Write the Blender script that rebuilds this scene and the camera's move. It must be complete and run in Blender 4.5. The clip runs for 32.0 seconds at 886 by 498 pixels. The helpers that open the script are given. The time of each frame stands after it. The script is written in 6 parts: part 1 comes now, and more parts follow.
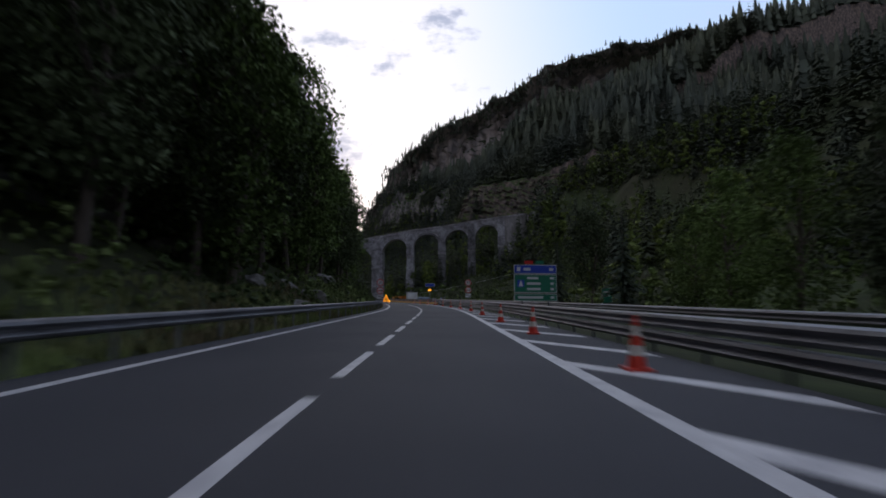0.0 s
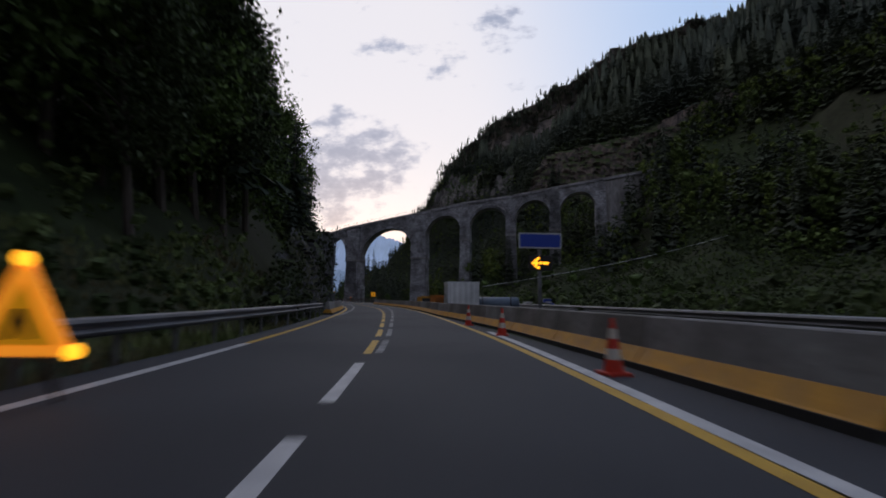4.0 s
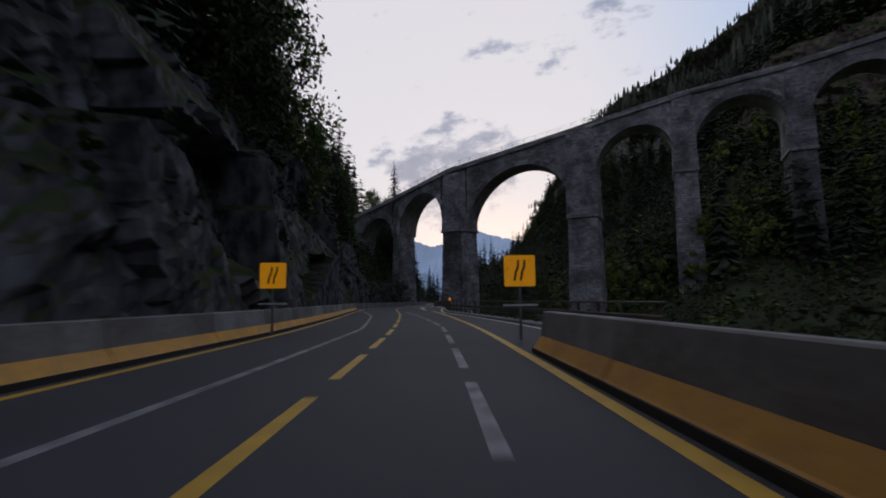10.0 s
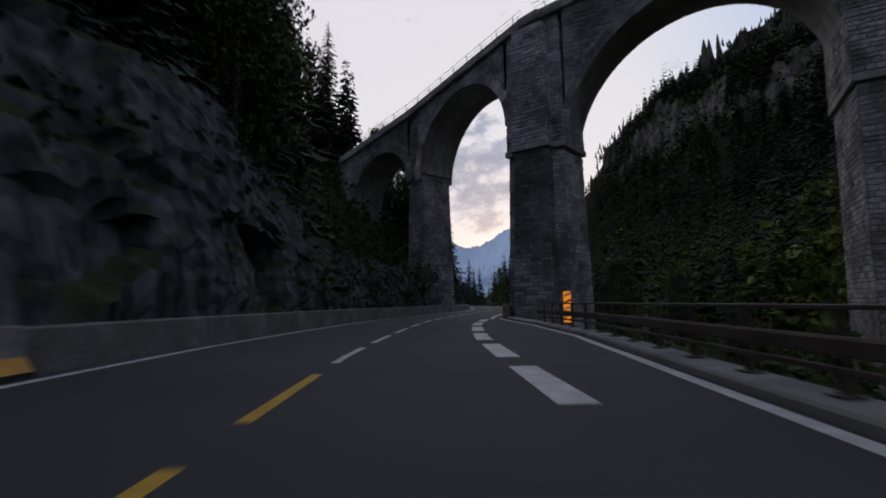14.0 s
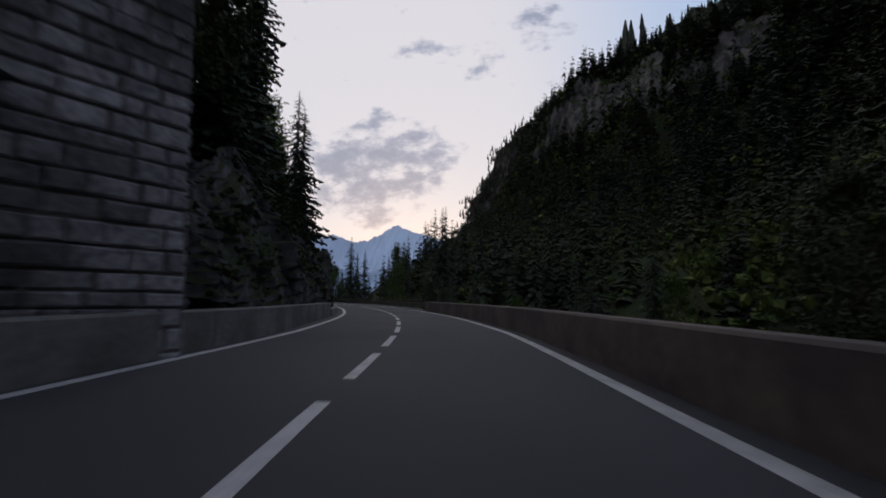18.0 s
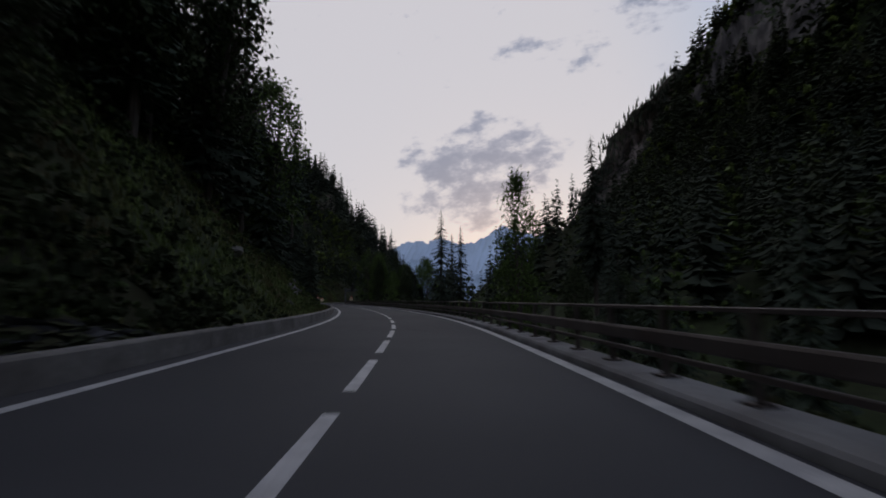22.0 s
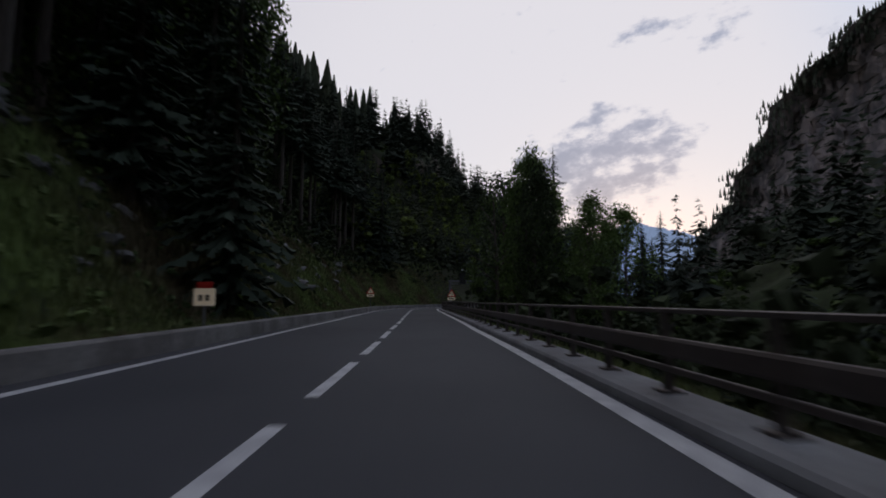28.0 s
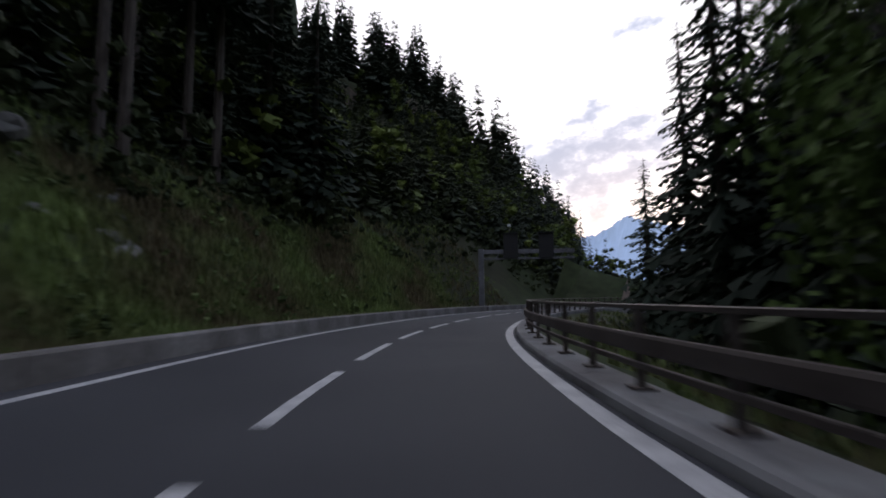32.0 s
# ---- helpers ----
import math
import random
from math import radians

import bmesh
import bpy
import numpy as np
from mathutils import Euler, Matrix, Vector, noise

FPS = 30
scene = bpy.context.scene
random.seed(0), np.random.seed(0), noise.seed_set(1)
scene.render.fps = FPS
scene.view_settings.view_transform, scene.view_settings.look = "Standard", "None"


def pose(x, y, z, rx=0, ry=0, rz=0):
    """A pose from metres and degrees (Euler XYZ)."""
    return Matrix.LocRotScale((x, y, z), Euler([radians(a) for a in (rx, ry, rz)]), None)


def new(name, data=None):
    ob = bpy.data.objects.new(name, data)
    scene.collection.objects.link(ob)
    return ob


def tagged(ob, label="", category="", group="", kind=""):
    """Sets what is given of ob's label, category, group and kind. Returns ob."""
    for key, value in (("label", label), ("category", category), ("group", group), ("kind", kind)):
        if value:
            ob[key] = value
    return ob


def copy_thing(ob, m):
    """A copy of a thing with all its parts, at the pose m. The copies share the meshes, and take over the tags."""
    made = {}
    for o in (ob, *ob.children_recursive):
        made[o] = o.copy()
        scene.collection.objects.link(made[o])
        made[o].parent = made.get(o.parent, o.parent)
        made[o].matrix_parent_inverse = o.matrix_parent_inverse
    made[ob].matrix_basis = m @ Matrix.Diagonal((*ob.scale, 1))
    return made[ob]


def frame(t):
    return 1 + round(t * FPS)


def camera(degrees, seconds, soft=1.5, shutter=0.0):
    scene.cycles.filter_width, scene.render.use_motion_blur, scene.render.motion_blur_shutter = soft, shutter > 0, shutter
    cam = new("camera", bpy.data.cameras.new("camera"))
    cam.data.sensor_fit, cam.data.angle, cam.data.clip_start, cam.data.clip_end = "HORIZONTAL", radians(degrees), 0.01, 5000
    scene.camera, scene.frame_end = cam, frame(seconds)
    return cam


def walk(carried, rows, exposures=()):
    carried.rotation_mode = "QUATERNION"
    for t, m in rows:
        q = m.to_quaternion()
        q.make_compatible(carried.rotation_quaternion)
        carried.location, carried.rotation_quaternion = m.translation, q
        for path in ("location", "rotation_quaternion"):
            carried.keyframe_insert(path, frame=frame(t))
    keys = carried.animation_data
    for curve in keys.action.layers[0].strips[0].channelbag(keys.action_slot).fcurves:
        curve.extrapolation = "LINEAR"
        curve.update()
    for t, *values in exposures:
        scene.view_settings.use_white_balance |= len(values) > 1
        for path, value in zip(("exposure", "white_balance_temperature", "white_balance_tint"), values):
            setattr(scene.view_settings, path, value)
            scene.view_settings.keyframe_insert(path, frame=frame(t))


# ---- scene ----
from mathutils.bvhtree import BVHTree
cam = camera(85.0, 32.0, soft=1.8, shutter=0.5)
PATH = [
    (0.0, -0.00, -0.00, 1.05, 5.77, -0.25, 0.00),
    (0.5, -0.18, 9.76, 1.05, 5.95, -0.57, 0.30),
    (1.0, -0.34, 19.26, 1.05, 5.84, -0.76, 0.44),
    (1.5, -0.59, 28.49, 1.05, 5.83, -0.87, 0.51),
    (2.0, -0.93, 37.43, 1.05, 5.93, -0.91, 0.63),
    (2.5, -1.40, 46.08, 1.05, 5.83, -0.79, 1.74),
    (3.0, -2.07, 54.44, 1.05, 5.85, -0.59, 3.52),
    (3.5, -2.93, 62.51, 1.05, 5.89, -0.47, 5.27),
    (4.0, -3.99, 70.28, 1.05, 5.89, -0.47, 6.79),
    (4.5, -5.23, 77.75, 1.05, 5.87, -0.55, 8.26),
    (5.0, -6.67, 84.89, 1.05, 5.89, -0.60, 10.28),
    (5.5, -8.21, 91.68, 1.05, 5.85, -0.53, 11.84),
    (6.0, -9.79, 98.41, 1.05, 5.96, -0.46, 13.46),
    (6.5, -11.50, 105.05, 1.05, 6.15, -0.33, 14.13),
    (7.0, -13.28, 111.56, 1.05, 5.95, -0.05, 14.69),
    (7.5, -15.12, 117.87, 1.05, 6.00, 0.12, 15.76),
    (8.0, -17.03, 123.98, 1.05, 6.10, 0.27, 16.78),
    (8.5, -19.05, 129.99, 1.05, 6.08, 0.58, 18.06),
    (9.0, -21.10, 135.73, 1.05, 6.20, 0.76, 19.22),
    (9.5, -23.18, 141.39, 1.05, 6.12, 0.75, 19.82),
    (10.0, -25.32, 147.09, 1.05, 6.05, 0.69, 20.66),
    (10.5, -27.62, 152.81, 1.05, 6.18, 0.57, 21.07),
    (11.0, -30.03, 158.61, 1.05, 6.53, 0.16, 21.45),
    (11.5, -32.54, 164.45, 1.05, 6.69, -0.10, 22.01),
    (12.0, -35.07, 170.19, 1.05, 6.83, -0.06, 22.79),
    (12.5, -37.62, 175.80, 1.05, 6.80, 0.29, 23.59),
    (13.0, -40.18, 181.25, 1.05, 6.52, 0.74, 24.48),
    (13.5, -42.73, 186.55, 1.05, 6.52, 0.99, 25.02),
    (14.0, -45.24, 191.76, 1.05, 6.35, 1.00, 24.90),
    (14.5, -47.75, 197.00, 1.05, 6.13, 0.75, 24.44),
    (15.0, -50.19, 202.25, 1.05, 6.04, 0.43, 23.41),
    (15.5, -52.52, 207.54, 1.05, 6.01, 0.14, 21.94),
    (16.0, -54.69, 212.88, 1.05, 5.98, -0.10, 20.02),
    (16.5, -56.65, 218.30, 1.05, 5.95, -0.30, 17.58),
    (17.0, -58.37, 223.83, 1.05, 5.91, -0.47, 14.43),
    (17.5, -59.87, 229.45, 1.05, 5.90, -0.61, 12.12),
    (18.0, -61.18, 235.01, 1.05, 5.91, -0.72, 11.40),
    (18.5, -62.44, 240.49, 1.05, 5.96, -0.86, 11.71),
    (19.0, -63.75, 245.93, 1.05, 5.92, -0.96, 12.82),
    (19.5, -65.18, 251.37, 1.05, 6.04, -0.95, 14.02),
    (20.0, -66.77, 256.86, 1.05, 6.28, -0.66, 15.13),
    (20.5, -68.59, 262.49, 1.05, 6.23, -0.32, 17.20),
    (21.0, -70.73, 268.26, 1.05, 5.96, -0.13, 19.81),
    (21.5, -73.16, 274.12, 1.05, 6.07, 0.01, 22.06),
    (22.0, -75.89, 280.01, 1.05, 6.04, 0.19, 24.17),
    (22.5, -78.83, 285.87, 1.05, 6.04, 0.28, 26.17),
    (23.0, -81.89, 291.66, 1.05, 6.14, 0.25, 27.47),
    (23.5, -85.02, 297.32, 1.05, 6.31, 0.16, 28.26),
    (24.0, -88.31, 302.97, 1.05, 6.36, 0.11, 29.53),
    (24.5, -91.83, 308.62, 1.05, 6.36, 0.08, 31.03),
    (25.0, -95.58, 314.24, 1.05, 6.36, 0.07, 33.01),
    (25.5, -99.51, 319.79, 1.05, 6.24, 0.01, 35.03),
    (26.0, -103.52, 325.23, 1.05, 6.23, -0.05, 36.75),
    (26.5, -107.50, 330.52, 1.05, 6.32, -0.02, 37.48),
    (27.0, -111.49, 335.68, 1.05, 6.27, -0.00, 37.43),
    (27.5, -115.49, 340.79, 1.05, 6.18, 0.01, 37.55),
    (28.0, -119.52, 345.86, 1.05, 6.11, 0.01, 38.14),
    (28.5, -123.62, 350.91, 1.05, 6.10, -0.02, 39.01),
    (29.0, -127.84, 355.95, 1.05, 6.20, -0.09, 39.50),
    (29.5, -132.18, 361.01, 1.05, 6.32, -0.16, 39.70),
    (30.0, -136.55, 366.02, 1.05, 6.17, -0.09, 39.76),
    (30.5, -140.92, 370.98, 1.05, 6.03, 0.09, 39.43),
    (31.0, -145.25, 375.92, 1.05, 6.02, 0.28, 38.69),
    (31.5, -149.51, 380.94, 1.05, 5.97, 0.42, 38.25),
    (32.0, -153.73, 386.01, 1.05, 5.82, 0.51, 37.63),
]
walk(cam, [(t, pose(x, y, z, 90 + tilt, lean, turn)) for t, x, y, z, tilt, lean, turn in PATH],
     exposures=((0, 0.38), (2, 0.3), (4.5, 0.0), (8, -0.15), (14, -0.08), (19, -0.22), (23, -0.46), (26, -0.5), (29, 0.2), (30.5, 0.5), (32, 0.6)))

# ---- sky and light: dusk, a pale bright sky down the valley, blue and dim behind ----
world = bpy.data.worlds.new("dusk_sky")
scene.world = world
world.use_nodes = True
wt = world.node_tree
wt.nodes.clear()


def wnode(kind, **kw):
    n = wt.nodes.new(kind)
    for k, v in kw.items():
        setattr(n, k, v)
    return n


def wlink(a, b):
    wt.links.new(a, b)


def wmath(op, a, b=None, clamp=False):
    n = wnode("ShaderNodeMath", operation=op, use_clamp=clamp)
    for i, v in enumerate((a, b)):
        if v is None:
            continue
        if isinstance(v, (int, float)):
            n.inputs[i].default_value = v
        else:
            wlink(v, n.inputs[i])
    return n.outputs[0]


def wmix(f, a, b):
    n = wnode("ShaderNodeMix", data_type="RGBA")
    for sock, v in ((n.inputs[0], f), (n.inputs[6], a), (n.inputs[7], b)):
        if isinstance(v, (int, float, tuple)):
            sock.default_value = v
        else:
            wlink(v, sock)
    return n.outputs[2]


def wramp(v, lo, hi):
    n = wnode("ShaderNodeMapRange", interpolation_type="SMOOTHSTEP")
    wlink(v, n.inputs[0])
    n.inputs[1].default_value, n.inputs[2].default_value = lo, hi
    return n.outputs[0]


SUN_TURN = radians(15)          # the sun has set down the valley, left of +y
sky = wnode("ShaderNodeTexSky", sky_type="NISHITA", sun_disc=False, sun_elevation=radians(3), sun_rotation=-SUN_TURN)
coord = wnode("ShaderNodeTexCoord")
sep = wnode("ShaderNodeSeparateXYZ")
wlink(coord.outputs["Generated"], sep.inputs[0])
dx, dy, dz = sep.outputs
# how far a direction leans towards the afterglow
ahead = wmath("ADD", wmath("MULTIPLY", dx, -math.sin(SUN_TURN)), wmath("MULTIPLY", dy, math.cos(SUN_TURN)))
glow = wramp(ahead, -0.1, 0.8)
pale = wmix(wramp(wmath("ADD", dx, wmath("MULTIPLY", dz, 0.35)), 0.05, 0.55), (0.79, 0.765, 0.82, 1), (0.42, 0.56, 0.82, 1))
dim = wmix(wramp(dz, 0.0, 0.8), (0.32, 0.325, 0.41, 1), (0.25, 0.27, 0.37, 1))
base = wmix(glow, dim, pale)
# broken clouds low over the valley, by azimuth and height
up = wmath("MAXIMUM", dy, 0.04)
cx, cy = wmath("DIVIDE", dx, up), wmath("MULTIPLY", wmath("DIVIDE", dz, up), 1.7)
vec = wnode("ShaderNodeCombineXYZ")
wlink(cx, vec.inputs[0])
wlink(cy, vec.inputs[1])
puffs = wnode("ShaderNodeTexNoise")
puffs.inputs["Scale"].default_value, puffs.inputs["Detail"].default_value = 12.0, 9
puffs.inputs["Roughness"].default_value = 0.6
wlink(vec.outputs[0], puffs.inputs["Vector"])


def patch(cx0, cz0, rx, rz):
    """A soft oval of the sky, by its azimuth and height."""
    a = wmath("DIVIDE", wmath("SUBTRACT", wmath("DIVIDE", dx, dy), cx0), rx)
    b = wmath("DIVIDE", wmath("SUBTRACT", wmath("DIVIDE", dz, dy), cz0), rz)
    r = wmath("ADD", wmath("MULTIPLY", a, a), wmath("MULTIPLY", b, b))
    n = wnode("ShaderNodeMapRange", interpolation_type="SMOOTHSTEP")
    wlink(r, n.inputs[0])
    n.inputs[1].default_value, n.inputs[2].default_value = 1.0, 0.0
    return n.outputs[0]


bank = wmath("MAXIMUM", patch(-0.365, 0.285, 0.27, 0.17), wmath("MULTIPLY", patch(0.0, 0.585, 0.1, 0.08), 0.8))
for low in ((-0.34, 0.335, 0.12, 0.07), (-0.13, 0.52, 0.13, 0.06), (-0.27, 0.56, 0.1, 0.05), (0.06, 0.45, 0.06, 0.03)):
    bank = wmath("MAXIMUM", bank, wmath("MULTIPLY", patch(*low), 0.95 if low[2] == 0.12 else 0.55))
front = wramp(dy, 0.05, 0.2)
thick = wmath("ADD", puffs.outputs[0], wmath("MULTIPLY", bank, 0.3))
cover = wmath("MULTIPLY", wramp(thick, 0.63, 0.80), front)
cloud = wmix(wramp(thick, 0.68, 0.9), (0.47, 0.49, 0.61, 1), (0.27, 0.31, 0.44, 1))
cloudy = wmix(wmath("MULTIPLY", cover, 0.9), base, cloud)
full_sky = wnode("ShaderNodeMix", data_type="RGBA", blend_type="ADD")
full_sky.inputs[0].default_value = 0.02
wlink(cloudy, full_sky.inputs[6])
wlink(sky.outputs[0], full_sky.inputs[7])
back = wnode("ShaderNodeBackground")
wlink(full_sky.outputs[2], back.inputs[0])
back.inputs[1].default_value = 1.0
wout = wnode("ShaderNodeOutputWorld")
wlink(back.outputs[0], wout.inputs[0])

# ---- materials ----
def material(name, base, rough=0.8, metal=0.0, vary=0.25, grain=8.0, blotch=0.6, bump=0.3, second=None, spread=0.5,
             per_object=0.0, per_island=0.0, emit=0.0, bump_scale=None, stretch=(1, 1, 1), gloss=0.5):
    """A procedural surface: two scales of variation, an optional second colour, fine relief."""
    m = bpy.data.materials.new(name)
    m.use_nodes = True
    nt = m.node_tree
    bsdf = nt.nodes["Principled BSDF"]
    geo = nt.nodes.new("ShaderNodeNewGeometry")
    mp = nt.nodes.new("ShaderNodeMapping")
    mp.inputs["Scale"].default_value = stretch
    nt.links.new(geo.outputs["Position"], mp.inputs[0])

    def noise_at(scale, detail=5):
        n = nt.nodes.new("ShaderNodeTexNoise")
        n.inputs["Scale"].default_value, n.inputs["Detail"].default_value = scale, detail
        nt.links.new(mp.outputs[0], n.inputs["Vector"])
        return n.outputs[0]

    def mixed(f, a, b, mode="MIX"):
        n = nt.nodes.new("ShaderNodeMix")
        n.data_type, n.blend_type = "RGBA", mode
        for sock, v in ((n.inputs[0], f), (n.inputs[6], a), (n.inputs[7], b)):
            if isinstance(v, (int, float, tuple)):
                sock.default_value = v
            else:
                nt.links.new(v, sock)
        return n.outputs[2]

    def ranged(v, a, b, c, d):
        n = nt.nodes.new("ShaderNodeMapRange")
        nt.links.new(v, n.inputs[0])
        for i, x in enumerate((a, b, c, d)):
            n.inputs[i + 1].default_value = x
        return n.outputs[0]

    fine, coarse = noise_at(grain), noise_at(blotch, 3)
    col = tuple(base) + (1,)
    if second:
        col = mixed(ranged(coarse, spread - 0.12, spread + 0.12, 0, 1), col, tuple(second) + (1,))
    shade = ranged(fine, 0.25, 0.75, 1 - vary, 1 + vary)
    for src, amount in ((geo.outputs["Random Per Island"], per_island), (None, per_object)):
        if amount:
            if src is None:
                info = nt.nodes.new("ShaderNodeObjectInfo")
                src = info.outputs["Random"]
            r = ranged(src, 0, 1, 1 - amount, 1 + amount)
            mul = nt.nodes.new("ShaderNodeMath")
            mul.operation = "MULTIPLY"
            nt.links.new(shade, mul.inputs[0])
            nt.links.new(r, mul.inputs[1])
            shade = mul.outputs[0]
    grey = nt.nodes.new("ShaderNodeCombineColor")
    for i in range(3):
        nt.links.new(shade, grey.inputs[i])
    col = mixed(1.0, col, grey.outputs[0], "MULTIPLY")
    nt.links.new(col, bsdf.inputs["Base Color"])
    bsdf.inputs["Metallic"].default_value = metal
    bsdf.inputs["Specular IOR Level"].default_value = gloss
    nt.links.new(ranged(fine, 0.3, 0.7, max(0.05, rough - 0.1), min(1, rough + 0.1)), bsdf.inputs["Roughness"])
    if bump:
        b = nt.nodes.new("ShaderNodeBump")
        b.inputs["Strength"].default_value, b.inputs["Distance"].default_value = bump, 0.05
        nt.links.new(noise_at(bump_scale, 6) if bump_scale else fine, b.inputs["Height"])
        nt.links.new(b.outputs[0], bsdf.inputs["Normal"])
    if emit:
        nt.links.new(col, bsdf.inputs["Emission Color"])
        bsdf.inputs["Emission Strength"].default_value = emit
    return m


asphalt = material("asphalt", (0.035, 0.037, 0.045), 0.78, vary=0.35, grain=60, blotch=0.16, bump=0.3, second=(0.052, 0.054, 0.063), gloss=0.4)
white_paint = material("white_road_paint", (0.62, 0.62, 0.62), 0.6, vary=0.2, grain=25, blotch=3, second=(0.45, 0.45, 0.46))
yellow_paint = material("yellow_road_paint", (0.62, 0.37, 0.03), 0.6, vary=0.2, grain=25, blotch=3, second=(0.5, 0.29, 0.03))
concrete = material("concrete", (0.24, 0.23, 0.22), 0.85, vary=0.25, grain=9, blotch=0.8, second=(0.15, 0.14, 0.13))
brown_concrete = material("weathered_concrete", (0.20, 0.16, 0.13), 0.85, vary=0.3, grain=6, blotch=0.7, second=(0.12, 0.10, 0.09))
barrier_yellow = material("yellow_barrier_paint", (0.62, 0.30, 0.02), 0.6, vary=0.2, grain=6, blotch=1.2, second=(0.5, 0.24, 0.03))
steel = material("galvanised_steel", (0.22, 0.225, 0.245), 0.5, 0.6, vary=0.25, grain=6, blotch=0.7, second=(0.16, 0.16, 0.17), bump=0.1)
rusty_steel = material("weathered_steel", (0.12, 0.10, 0.09), 0.65, 0.3, vary=0.3, grain=8, blotch=0.9, second=(0.08, 0.06, 0.05), bump=0.15)
masonry = material("viaduct_stone", (0.41, 0.385, 0.38), 0.9, vary=0.4, grain=1.6, blotch=0.22, second=(0.2, 0.185, 0.175), bump=0.7, bump_scale=3.0, stretch=(1, 1, 0.3))
cliff_rock = material("cliff_rock", (0.34, 0.27, 0.22), 0.95, vary=0.45, grain=0.12, blotch=0.018, second=(0.20, 0.19, 0.18), bump=1.0, bump_scale=0.15, stretch=(1, 1, 0.45))
def slope_material(name, green, green2, stone, stone2, lo, hi, scale, stretch):
    """Ground where level places are overgrown and steep ones bare rock."""
    m = material(name, green, 0.95, vary=0.4, grain=0.8 * scale, blotch=0.06 * scale, second=green2, bump=0.8, gloss=0.12)
    nt = m.node_tree
    bsdf = nt.nodes["Principled BSDF"]
    old = bsdf.inputs["Base Color"].links[0].from_socket
    geo = nt.nodes.new("ShaderNodeNewGeometry")
    sepn = nt.nodes.new("ShaderNodeSeparateXYZ")
    nt.links.new(geo.outputs["True Normal"], sepn.inputs[0])
    mp = nt.nodes.new("ShaderNodeMapping")
    mp.inputs["Scale"].default_value = stretch
    nt.links.new(geo.outputs["Position"], mp.inputs[0])
    tex = nt.nodes.new("ShaderNodeTexNoise")
    tex.inputs["Scale"].default_value, tex.inputs["Detail"].default_value = 0.35 * scale, 8
    nt.links.new(mp.outputs[0], tex.inputs["Vector"])
    add = nt.nodes.new("ShaderNodeMath")
    add.operation = "MULTIPLY_ADD"
    nt.links.new(tex.outputs[0], add.inputs[0])
    add.inputs[1].default_value = 0.5
    nt.links.new(sepn.outputs[2], add.inputs[2])
    rg = nt.nodes.new("ShaderNodeMapRange")
    nt.links.new(add.outputs[0], rg.inputs[0])
    rg.inputs[1].default_value, rg.inputs[2].default_value = lo + 0.25, hi + 0.25
    tex2 = nt.nodes.new("ShaderNodeTexNoise")
    tex2.inputs["Scale"].default_value, tex2.inputs["Detail"].default_value = 0.9 * scale, 8
    nt.links.new(mp.outputs[0], tex2.inputs["Vector"])
    r2 = nt.nodes.new("ShaderNodeMapRange")
    nt.links.new(tex2.outputs[0], r2.inputs[0])
    r2.inputs[1].default_value, r2.inputs[2].default_value = 0.38, 0.62
    st = nt.nodes.new("ShaderNodeMix")
    st.data_type = "RGBA"
    nt.links.new(r2.outputs[0], st.inputs[0])
    st.inputs[6].default_value, st.inputs[7].default_value = tuple(stone) + (1,), tuple(stone2) + (1,)
    mx = nt.nodes.new("ShaderNodeMix")
    mx.data_type = "RGBA"
    nt.links.new(rg.outputs[0], mx.inputs[0])
    nt.links.new(st.outputs[2], mx.inputs[6])
    nt.links.new(old, mx.inputs[7])
    nt.links.new(mx.outputs[2], bsdf.inputs["Base Color"])
    return m


hillside = slope_material("hillside", (0.038, 0.052, 0.022), (0.04, 0.042, 0.024), (0.19, 0.145, 0.115), (0.06, 0.053, 0.05), 0.18, 0.34, 1.0, (1, 1, 0.5))
massif_mat = slope_material("massif", (0.03, 0.045, 0.025), (0.045, 0.055, 0.03), (0.34, 0.285, 0.26), (0.15, 0.14, 0.14), 0.42, 0.56, 0.05, (1, 1, 0.35))
rock = slope_material("rock_face", (0.035, 0.05, 0.02), (0.05, 0.05, 0.028), (0.135, 0.135, 0.145), (0.034, 0.034, 0.036), 0.47, 0.62, 1.6, (1, 1, 0.5))
cliff_face = slope_material("brown_cliff", (0.04, 0.06, 0.02), (0.06, 0.07, 0.03), (0.18, 0.14, 0.118), (0.06, 0.052, 0.05), 0.42, 0.56, 0.5, (1, 1, 0.6))
grey_cliff = slope_material("grey_cliff", (0.035, 0.055, 0.02), (0.05, 0.06, 0.03), (0.20, 0.182, 0.168), (0.075, 0.07, 0.067), 0.42, 0.56, 0.4, (1, 1, 0.5))
soil = material("forest_floor", (0.055, 0.065, 0.03), 0.95, vary=0.45, grain=0.8, blotch=0.06, second=(0.075, 0.065, 0.05), bump=0.8, gloss=0.12)
grass_mat = material("grass_blades", (0.19, 0.25, 0.085), 0.8, vary=0.4, grain=1.5, blotch=0.2, second=(0.15, 0.125, 0.07), per_island=0.35, bump=0, gloss=0.12)
needle = material("spruce_needles", (0.05, 0.066, 0.045), 0.8, vary=0.3, grain=0.5, blotch=0.05, per_object=0.4, bump=0, gloss=0.12)
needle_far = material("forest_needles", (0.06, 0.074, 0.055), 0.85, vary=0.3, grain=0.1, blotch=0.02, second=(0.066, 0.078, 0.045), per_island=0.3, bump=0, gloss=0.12)
